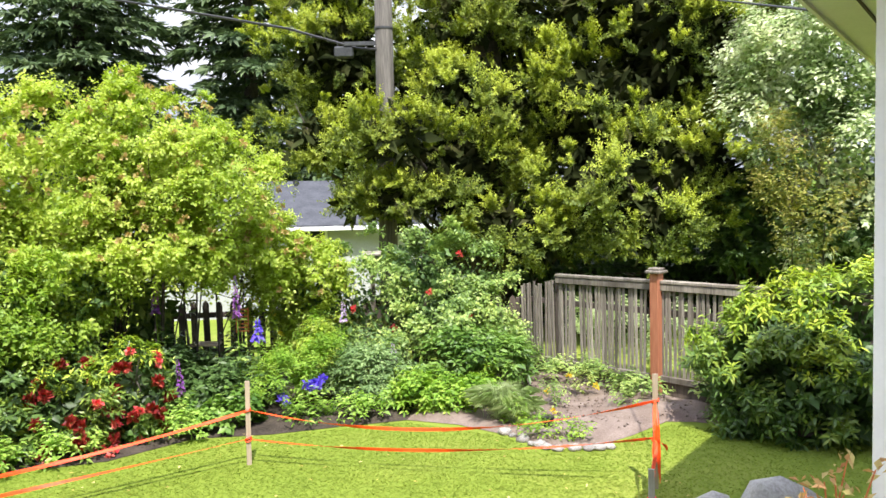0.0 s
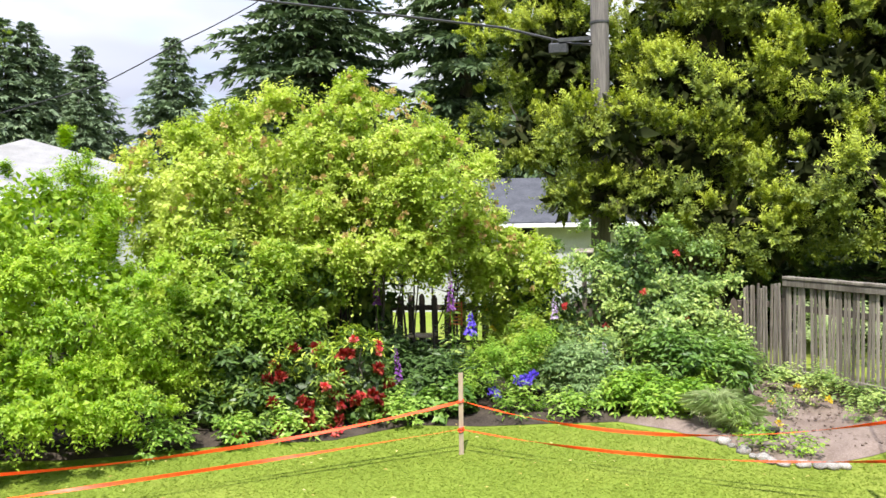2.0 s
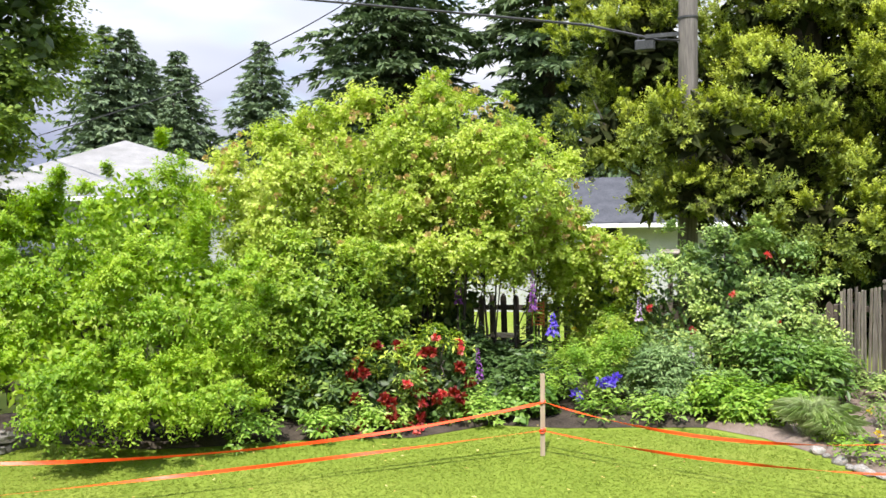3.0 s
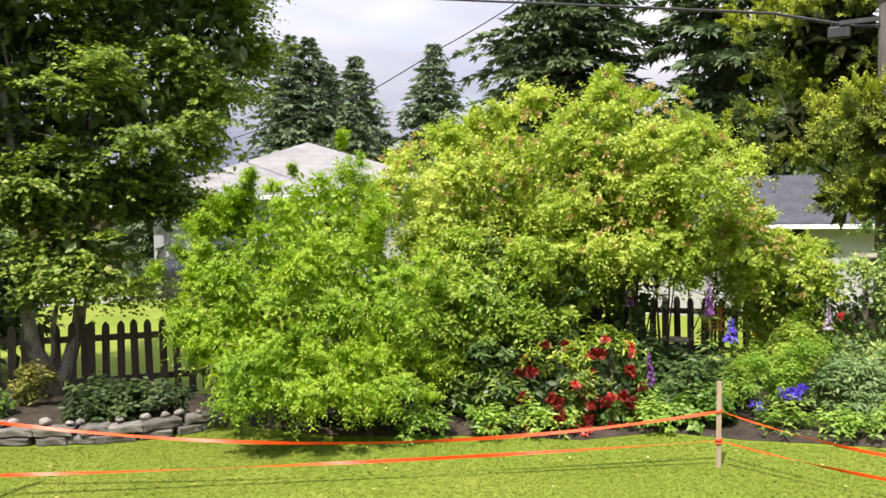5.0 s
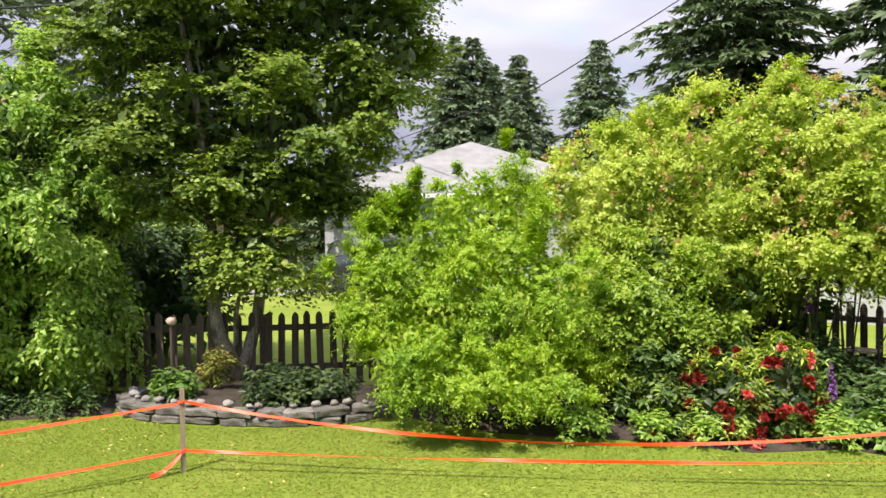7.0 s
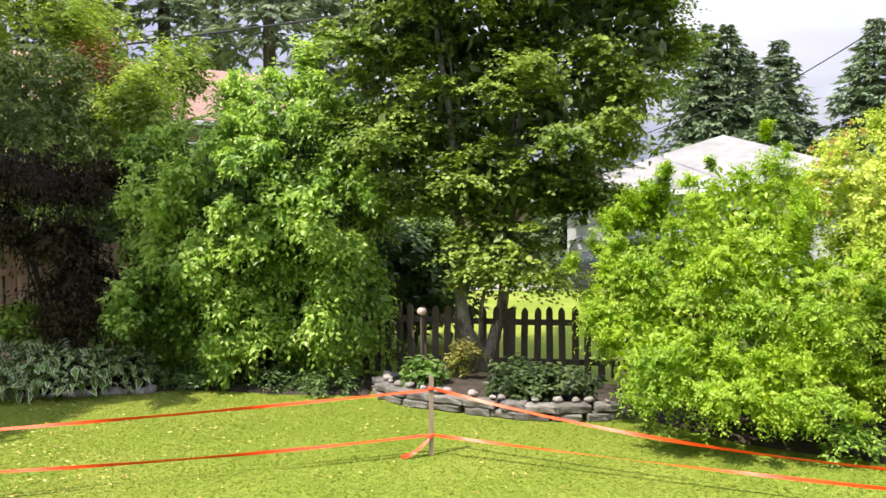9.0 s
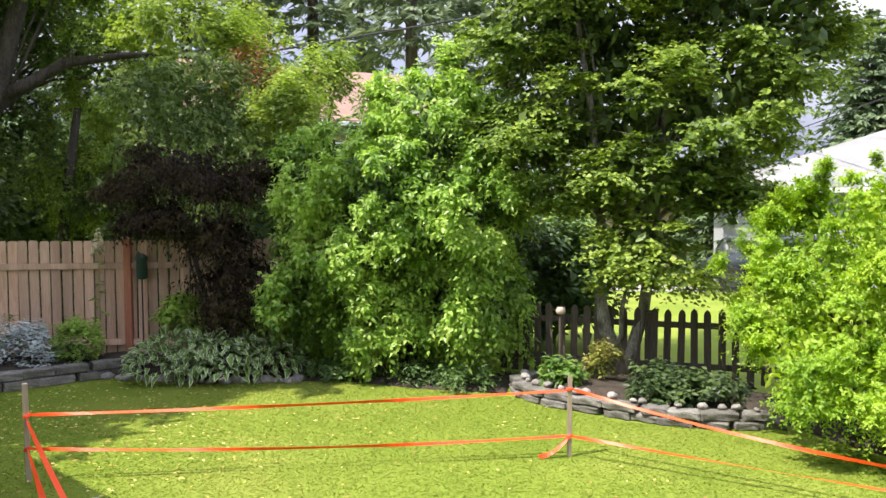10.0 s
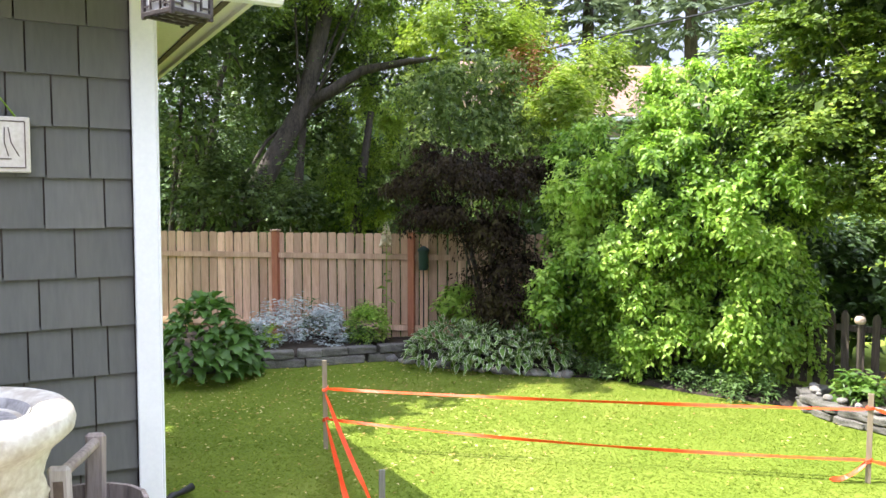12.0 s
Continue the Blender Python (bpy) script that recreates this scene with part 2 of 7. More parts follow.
L_CEDAR = leafy("cedar_spray", C(0.070, 0.108, 0.016), C(0.165, 0.220, 0.028), C(0.290, 0.340, 0.044), 0.22, 0.6, 1.2, 0.42)
# new sprays, brighter so that top light is put into their colour
L_CEDARTIP = leafy("cedar_lit_new_growth", C(0.230, 0.300, 0.034), C(0.360, 0.425, 0.050), C(0.480, 0.530, 0.072), 0.28, 0.55, 1.2, 0.35)
# near-black: the shade inside the cedar is painted with this
M_CEDARSHADE = leafy("shaded_cedar_interior", C(0.018, 0.024, 0.009), C(0.034, 0.043, 0.014), C(0.060, 0.062, 0.024), 0.05, 0.9, 1.5, 0.3, 0.05)
L_FIR = leafy("fir_needles", C(0.040, 0.072, 0.030), C(0.082, 0.130, 0.052), C(0.155, 0.210, 0.090), 0.15, 0.6, 0.5, 0.2)
L_FIRPALE = leafy("pale_conifer_needles", C(0.09, 0.13, 0.075), C(0.17, 0.22, 0.13), C(0.29, 0.35, 0.21), 0.25, 0.6, 0.4, 0.25)
L_FIRBLUE = leafy("blue_fir_needles", C(0.075, 0.118, 0.058), C(0.135, 0.195, 0.100), C(0.220, 0.285, 0.155), 0.15, 0.6, 0.3, 0.25)
L_VARIEG = leafy("cream_edged_leaf", C(0.10, 0.17, 0.05), C(0.30, 0.40, 0.15), C(0.80, 0.83, 0.58), 0.4, 0.5, 0.8, 0.5)
L_GOLD = leafy("golden_brown_leaf", C(0.15, 0.18, 0.03), C(0.28, 0.29, 0.06), C(0.42, 0.36, 0.12), 0.35, 0.5, 2.0, 0.3)
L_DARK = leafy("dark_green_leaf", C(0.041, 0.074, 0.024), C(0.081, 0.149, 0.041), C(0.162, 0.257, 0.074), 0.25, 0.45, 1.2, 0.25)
L_LAUREL = leafy("laurel_leaf", C(0.056, 0.100, 0.027), C(0.112, 0.194, 0.044), C(0.300, 0.388, 0.088), 0.25, 0.42, 1.6, 0.35)
L_RHODO = leafy("rhododendron_leaf", C(0.055, 0.110, 0.024), C(0.110, 0.190, 0.034), C(0.250, 0.330, 0.055), 0.25, 0.34, 1.6, 0.45)
L_RHODOTIP = leafy("rhododendron_young_leaf", C(0.200, 0.310, 0.040), C(0.380, 0.480, 0.060), C(0.580, 0.640, 0.090), 0.35, 0.4, 1.4, 0.4)
L_ROSE = leafy("rose_leaf", C(0.125, 0.210, 0.055), C(0.265, 0.380, 0.100), C(0.520, 0.610, 0.185), 0.34, 0.4, 1.6, 0.35)
L_SPIREA = leafy("yellow_green_leaf", C(0.235, 0.335, 0.045), C(0.400, 0.505, 0.072), C(0.570, 0.635, 0.155), 0.45, 0.5, 1.0, 0.35)
L_TIP = leafy("rusty_seed_head", C(0.36, 0.24, 0.09), C(0.50, 0.36, 0.14), C(0.58, 0.48, 0.20), 0.3, 0.6, 1.6, 0.3)
L_BRIGHT = leafy("bright_green_leaf", C(0.165, 0.300, 0.026), C(0.290, 0.445, 0.040), C(0.450, 0.580, 0.076), 0.44, 0.5, 1.2, 0.3)
L_WEIGELA = leafy("fresh_green_leaf", C(0.190, 0.305, 0.040), C(0.320, 0.445, 0.060), C(0.480, 0.570, 0.110), 0.42, 0.45, 1.2, 0.3)
L_MAPLE = leafy("maple_leaf", C(0.078, 0.136, 0.022), C(0.168, 0.256, 0.041), C(0.350, 0.445, 0.072), 0.34, 0.5, 0.8, 0.3)
L_LILAC = leafy("mid_green_leaf", C(0.122, 0.232, 0.038), C(0.285, 0.445, 0.078), C(0.530, 0.680, 0.170), 0.44, 0.36, 0.9, 0.3)
L_DARKLEAF = leafy("broad_green_leaf", C(0.058, 0.130, 0.026), C(0.111, 0.221, 0.046), C(0.195, 0.338, 0.072), 0.3, 0.45, 1.5, 0.25)
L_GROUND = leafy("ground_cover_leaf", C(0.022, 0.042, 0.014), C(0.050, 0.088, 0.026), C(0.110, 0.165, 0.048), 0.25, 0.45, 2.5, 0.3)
L_PURPLE = leafy("purple_maple_leaf", C(0.018, 0.014, 0.011), C(0.036, 0.025, 0.017), C(0.068, 0.058, 0.024), 0.3, 0.7, 1.0, 0.3, 0.1)
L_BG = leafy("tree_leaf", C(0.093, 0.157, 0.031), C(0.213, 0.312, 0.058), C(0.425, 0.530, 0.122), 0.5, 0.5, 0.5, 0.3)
# sunlit and shaded versions of the tree leaf: light and shade sit in the colour
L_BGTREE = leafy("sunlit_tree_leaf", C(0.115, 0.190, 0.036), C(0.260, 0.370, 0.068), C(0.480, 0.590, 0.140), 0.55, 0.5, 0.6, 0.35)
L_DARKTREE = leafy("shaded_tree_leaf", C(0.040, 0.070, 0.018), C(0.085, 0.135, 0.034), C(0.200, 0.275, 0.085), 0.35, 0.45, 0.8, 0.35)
L_BGSHADE = leafy("shaded_lower_leaf", C(0.055, 0.098, 0.024), C(0.118, 0.185, 0.044), C(0.270, 0.350, 0.100), 0.4, 0.5, 0.8, 0.35)
L_BGY = leafy("yellow_tree_leaf", C(0.115, 0.185, 0.030), C(0.220, 0.315, 0.052), C(0.380, 0.465, 0.092), 0.45, 0.5, 0.7, 0.3)
L_BGRED = leafy("russet_leaf", C(0.10, 0.045, 0.022), C(0.20, 0.075, 0.035), C(0.28, 0.15, 0.06), 0.35, 0.5, 0.9, 0.3)
L_HOSTA = leafy("hosta_leaf", C(0.085, 0.165, 0.034), C(0.150, 0.255, 0.056), C(0.240, 0.350, 0.088), 0.3, 0.6, 2.0, 0.25, 0.25)
L_HOSTAEDGE = leafy("hosta_margin", C(0.50, 0.56, 0.36), C(0.66, 0.70, 0.50), C(0.78, 0.81, 0.62), 0.25, 0.6, 2.0, 0.2, 0.25)
L_SILVER = leafy("silver_leaf", C(0.330, 0.385, 0.374), C(0.484, 0.539, 0.528), C(0.638, 0.682, 0.682), 0.2, 0.7, 2.5, 0.2)
L_PEONY = leafy("peony_leaf", C(0.06, 0.135, 0.022), C(0.13, 0.24, 0.04), C(0.26, 0.40, 0.085), 0.3, 0.42, 2.0, 0.3)
L_STRAP = leafy("pale_grass_blade", C(0.26, 0.36, 0.12), C(0.40, 0.50, 0.22), C(0.60, 0.66, 0.38), 0.35, 0.5, 2.0, 0.25)
L_SAGE = leafy("grey_green_leaf", C(0.105, 0.185, 0.062), C(0.185, 0.290, 0.105), C(0.320, 0.430, 0.175), 0.3, 0.6, 2.5, 0.25)
L_HERB = leafy("herb_leaf", C(0.12, 0.24, 0.025), C(0.22, 0.38, 0.04), C(0.38, 0.50, 0.08), 0.35, 0.5, 2.5, 0.3)
F_RED = leafy("red_petal", C(0.130, 0.010, 0.012), C(0.260, 0.022, 0.020), C(0.400, 0.075, 0.045), 0.25, 0.5, 4.0, 0.25)
F_PINKRED = leafy("coral_petal", C(0.60, 0.04, 0.06), C(0.75, 0.11, 0.11), C(0.78, 0.28, 0.22), 0.3, 0.5, 4.0, 0.25)
F_PURPLE = leafy("purple_petal", C(0.20, 0.06, 0.30), C(0.32, 0.11, 0.42), C(0.45, 0.22, 0.52), 0.3, 0.5, 4.0, 0.25)
F_BLUE = leafy("blue_petal", C(0.1, 0.06, 0.5), C(0.16, 0.1, 0.66), C(0.28, 0.2, 0.8), 0.3, 0.5, 4.0, 0.25)
F_LILAC = leafy("pale_lilac_petal", C(0.45, 0.32, 0.55), C(0.60, 0.46, 0.68), C(0.72, 0.62, 0.78), 0.3, 0.5, 4.0, 0.25)
F_YELLOW = leafy("yellow_petal", C(0.70, 0.50, 0.03), C(0.80, 0.62, 0.06), C(0.85, 0.72, 0.15), 0.3, 0.5, 4.0, 0.25)
F_CREAM = leafy("cream_petal", C(0.66, 0.58, 0.36), C(0.75, 0.68, 0.48), C(0.80, 0.76, 0.62), 0.3, 0.5, 4.0, 0.25)


# ---- mesh helpers ----
def mesh_from(name, verts, faces, material):
    """One mesh from arrays: verts (n, 3), faces (m, 3 or 4)."""
    verts, faces = np.asarray(verts, np.float32), np.asarray(faces, np.int32)
    me = bpy.data.meshes.new(name)
    me.vertices.add(len(verts))
    me.vertices.foreach_set("co", verts.ravel())
    me.loops.add(faces.size)
    me.loops.foreach_set("vertex_index", faces.ravel())
    me.polygons.add(len(faces))
    me.polygons.foreach_set("loop_start", np.arange(0, faces.size, faces.shape[1], dtype=np.int32))
    me.update(calc_edges=True)
    me.materials.append(material)
    return me


def under(ob, parent):
    if parent is not None:
        ob.parent = parent
    return ob


def part(name, bm, material, parent=None, label="", smooth=False):
    """A bmesh as one mesh object under a thing or a part."""
    me = bpy.data.meshes.new(name)
    bm.to_mesh(me)
    bm.free()
    me.materials.append(material)
    if smooth:
        me.polygons.foreach_set("use_smooth", [True] * len(me.polygons))
    ob = under(new(name, me), parent)
    return tagged(ob, label) if label else ob


def thing(name, label, category, group="", kind="", at=(0, 0, 0)):
    ob = new(name)
    ob.location = at
    ob.empty_display_size = 0.1
    return tagged(ob, label, category, group, kind)


def box_into(bm, size, m=Matrix.Identity(4), bevel=0.0):
    r = bmesh.ops.create_cube(bm, size=1.0, matrix=m @ Matrix.Diagonal((*size, 1)))
    if bevel:
        edges = list({e for v in r["verts"] for e in v.link_edges})
        bmesh.ops.bevel(bm, geom=edges, offset=bevel, segments=1, affect="EDGES")
    return bm


def box(size, m=Matrix.Identity(4), bevel=0.0):
    return box_into(bmesh.new(), size, m, bevel)


def tube_into(bm, pts, radii, seg=7, cap=True):
    """A tapered tube along points."""
    pts = [Vector(p) for p in pts]
    if isinstance(radii, (int, float)):
        radii = [radii] * len(pts)
    rings = []
    for i, p in enumerate(pts):
        d = (pts[min(i + 1, len(pts) - 1)] - pts[max(i - 1, 0)]).normalized()
        a = d.orthogonal().normalized() if abs(d.z) < 0.9 else d.cross(Vector((0, 1, 0))).normalized()
        b = d.cross(a)
        rings.append([bm.verts.new(p + (a * math.cos(k * math.tau / seg) + b * math.sin(k * math.tau / seg)) * radii[i]) for k in range(seg)])
    for r, s in zip(rings, rings[1:]):
        best = min(range(seg), key=lambda o: sum((r[k].co - s[(k + o) % seg].co).length for k in range(seg)))
        for k in range(seg):
            bm.faces.new((r[k], r[(k + 1) % seg], s[(k + 1 + best) % seg], s[(k + best) % seg]))
    if cap:
        bm.faces.new(rings[0][::-1])
        bm.faces.new(rings[-1])
    return bm


def tube(pts, radii, seg=7):
    return tube_into(bmesh.new(), pts, radii, seg)


def lathe(profile, seg=28, m=Matrix.Identity(4)):
    """A turned body from (radius, height) pairs."""
    bm = bmesh.new()
    rings = [[bm.verts.new(m @ Vector((r * math.cos(k * math.tau / seg), r * math.sin(k * math.tau / seg), z))) for k in range(seg)] for r, z in profile]
    for a, b in zip(rings, rings[1:]):
        for k in range(seg):
            bm.faces.new((a[k], a[(k + 1) % seg], b[(k + 1) % seg], b[k]))
    bm.faces.new(rings[0][::-1])
    bm.faces.new(rings[-1])
    return bm


def prism(poly, z0, z1):
    """An upright block over a plan polygon."""
    bm = bmesh.new()
    lo = [bm.verts.new((x, y, z0)) for x, y in poly]
    hi = [bm.verts.new((x, y, z1)) for x, y in poly]
    n = len(poly)
    for k in range(n):
        bm.faces.new((lo[k], lo[(k + 1) % n], hi[(k + 1) % n], hi[k]))
    bm.faces.new(hi)
    bm.faces.new(lo[::-1])
    bmesh.ops.recalc_face_normals(bm, faces=bm.faces[:])
    return bm


def stone_mesh(name, material, seed, size=(1, 1, 0.7)):
    """A worn stone about 1 m across, to be scaled."""
    bm = bmesh.new()
    bmesh.ops.create_icosphere(bm, subdivisions=2, radius=0.5)
    off = Vector((seed * 7.3, seed * 3.1, seed))
    for v in bm.verts:
        v.co *= 1 + 0.35 * noise.noise(v.co * 2.2 + off) + 0.12 * noise.noise(v.co * 6 + off)
        v.co.x, v.co.y, v.co.z = v.co.x * size[0], v.co.y * size[1], v.co.z * size[2]
    me = bpy.data.meshes.new(name)
    bm.to_mesh(me)
    bm.free()
    me.polygons.foreach_set("use_smooth", [True] * len(me.polygons))
    me.materials.append(material)
    return me


def unit(a):
    return a / np.maximum(np.linalg.norm(a, axis=-1, keepdims=True), 1e-6)


def blades(base, axis, face, length, width, fold=0.15, droop=0.0, rounded=False):
    """Leaf blades, folded along the midrib: base point, way, the way the blade faces, size. Rounded ones have six corners."""
    axis = unit(axis)
    side = unit(np.cross(axis, face))
    up = np.cross(side, axis)
    L, W = length[:, None], width[:, None]
    mid = base + axis * L * 0.45
    tip = base + axis * L - np.array((0, 0, 1.0)) * L * droop
    if rounded:
        q1, q2 = base + axis * L * 0.28 + up * W * fold, base + axis * L * 0.66 + up * W * fold * 0.7 - np.array((0, 0, 1.0)) * L * droop * 0.4
        v = np.stack([base, q1 + side * W * 0.46, q2 + side * W * 0.40, tip, q2 - side * W * 0.40, q1 - side * W * 0.46], 1).reshape(-1, 3)
        i = np.arange(len(base))[:, None, None] * 6
        return v, (np.array([[0, 1, 5], [1, 2, 4], [1, 4, 5], [2, 3, 4]])[None] + i).reshape(-1, 3)
    v = np.stack([base, mid + side * W * 0.5 + up * W * fold, tip, mid - side * W * 0.5 + up * W * fold], 1).reshape(-1, 3)
    i = np.arange(len(base))[:, None, None] * 4
    f = (np.array([[0, 1, 2], [0, 2, 3]])[None] + i).reshape(-1, 3)
    return v, f


def crown_leaves(rng, masses, leaves, per_twig, leaf, aspect=0.5, clump=(0.18, 0.34), cover=1.5, twig_len=0.22, rise=0.25, droop=0.25,
                 fill=1200, floor=0.03, flat=1.0, spread=0.9, shoots=0.05, deep=0.28, fill_leaf=1.7, lump=0.9, rough=0.14, hollow=-0.5, rounded=False, level=0.5, fill_to=0.8):
    """Leaves on twigs, gathered in clumps over a few rounded masses (x, y, z, half width, half depth, half height, seen from the porch),
    with shoots that stand out, hollows between the clumps and coarser leaves inside."""
    ms = np.array([m[:6] for m in masses], float)
    rads = unit(np.stack([ms[:, 0], ms[:, 1], 0 * ms[:, 0]], 1))
    tans = np.stack([-rads[:, 1], rads[:, 0], 0 * rads[:, 0]], 1)
    up = np.array((0, 0, 1.0))

    def place(i, local):
        return ms[i, :3] + local[:, :1] * tans[i] + local[:, 1:2] * rads[i] + local[:, 2:] * up

    def depth_in(i, p):
        q = p - ms[i, :3]
        return np.sqrt((q @ tans[i] / ms[i, 3]) ** 2 + (q @ rads[i] / ms[i, 4]) ** 2 + (q[:, 2] / ms[i, 5]) ** 2)

    waves = unit(rng.normal(size=(7, 3))) * (math.tau / lump) * rng.uniform(0.7, 1.6, (7, 1))
    phase = rng.uniform(0, math.tau, 7)

    def swell(p):
        """A smooth field of about -1 to 1 that makes boughs and hollows."""
        return np.sin(p @ waves.T + phase).sum(1) / 2.6

    centres, sizes, outs = [], [], []
    mean_r = 0.5 * (clump[0] + clump[1])
    for i, m in enumerate(ms):
        R = m[3:6]
        area = 4 * math.pi * (((R[0] * R[1]) ** 1.6 + (R[0] * R[2]) ** 1.6 + (R[1] * R[2]) ** 1.6) / 3) ** (1 / 1.6)
        n = max(10, int(cover * area / (math.pi * mean_r ** 2)))
        w = unit(rng.normal(size=(n, 3)))
        w[:, 2] = np.where(w[:, 2] < -0.6, -w[:, 2], w[:, 2])
        rc = rng.uniform(*clump, size=n) * rng.choice((0.7, 1.0, 1.25), n)
        rin = np.maximum(R[None] - (0.55 * rc + 0.2 * twig_len)[:, None], 0.25 * R[None])
        reach = np.where(rng.random(n) < deep, rng.uniform(0.5, 0.88, n), 1.04 - np.abs(rng.normal(size=n)) * 0.09)
        c = place(i, w * rin * reach[:, None])
        sw = swell(c)
        c = ms[i, :3] + (c - ms[i, :3]) * (1 + rough * np.clip(sw, -1.2, 1.2))[:, None]
        keep = sw > hollow
        if keep.sum() < 6 or n < 40:
            keep[:] = True
        for j in range(len(ms)):
            if j != i:
                keep &= depth_in(j, c) > 0.62
        o = unit(w[:, :1] * tans[i] / R[0] + w[:, 1:2] * rads[i] / R[1] + w[:, 2:] * up / R[2])
        centres.append(c[keep]), outs.append(o[keep]), sizes.append(rc[keep])
    centres, sizes, outs = np.concatenate(centres), np.concatenate(sizes), np.concatenate(outs)
    lead = (rng.random(len(centres)) < shoots) & (outs[:, 2] > -0.2)
    centres = centres + np.where(lead, 1.0, 0.0)[:, None] * (outs * sizes[:, None] * rng.uniform(0.2, 1.1, (len(centres), 1)) + up * sizes[:, None] * rng.uniform(0.2, 1.5, (len(centres), 1)))
    sizes = np.where(lead, sizes * 0.75, sizes)
    twigs = leaves // per_twig
    pick = rng.choice(len(centres), twigs, p=sizes ** 2 / (sizes ** 2).sum())
    c, s, o = centres[pick], sizes[pick][:, None], outs[pick]
    w = unit(rng.normal(size=(twigs, 3)) + o * 0.8 + up * 0.45)
    p = c + w * s * rng.uniform(0.45, 1.0, (twigs, 1)) * np.array((1, 1, flat))
    ax = unit(w * 0.7 + o * 0.35 + up * rise + rng.normal(size=(twigs, 3)) * 0.3)
    p = p - ax * twig_len * 0.25
    k = per_twig
    t = np.tile(np.linspace(0.1, 1, k), (twigs, 1)) + rng.normal(size=(twigs, k)) * 0.05
    tl = twig_len * rng.uniform(0.6, 1.3, (twigs, 1))
    base = p[:, None] + ax[:, None] * (t * tl)[:, :, None]
    e1 = unit(np.cross(ax, np.array((0.3, 0.2, 1.0)) + rng.normal(size=(twigs, 3)) * 0.2))
    e2 = np.cross(ax, e1)
    ang = rng.uniform(0, math.tau, (twigs, 1)) + np.arange(k)[None] * 2.4
    perp = e1[:, None] * np.cos(ang)[:, :, None] + e2[:, None] * np.sin(ang)[:, :, None]
    la = (ax[:, None] * 0.6 + perp * spread) * np.array((1, 1, level)) + np.array((0, 0, -droop))
    fc = unit(np.array((0, 0, 1.0)) + w[:, None] * 0.7 + rng.normal(size=(twigs, k, 3)) * 0.38)
    ln = leaf * rng.uniform(0.6, 1.25, (twigs, k))
    base, la, fc, ln = base.reshape(-1, 3), la.reshape(-1, 3), fc.reshape(-1, 3), ln.ravel()
    inner = None
    if fill:
        i = rng.choice(len(ms), fill, p=ms[:, 3:6].prod(1) / ms[:, 3:6].prod(1).sum())
        q = unit(rng.normal(size=(fill, 3))) * rng.uniform(0.3, fill_to, (fill, 1)) * ms[i, 3:6]
        q = ms[i, :3] + q[:, :1] * tans[i] + q[:, 1:2] * rads[i] + q[:, 2:] * up
        q = q[q[:, 2] > floor + 0.03]
        fl = leaf * fill_leaf * rng.uniform(0.7, 1.3, len(q))
        inner = blades(q, rng.normal(size=(len(q), 3)), rng.normal(size=(len(q), 3)), fl, fl * 0.5, 0.2, 0.1)
    keep = base[:, 2] > floor
    base, la, fc, ln = base[keep], la[keep], fc[keep], ln[keep]
    return blades(base, la, fc, ln, ln * aspect * rng.uniform(0.8, 1.15, len(ln)), 0.14, droop * 0.4, rounded), inner


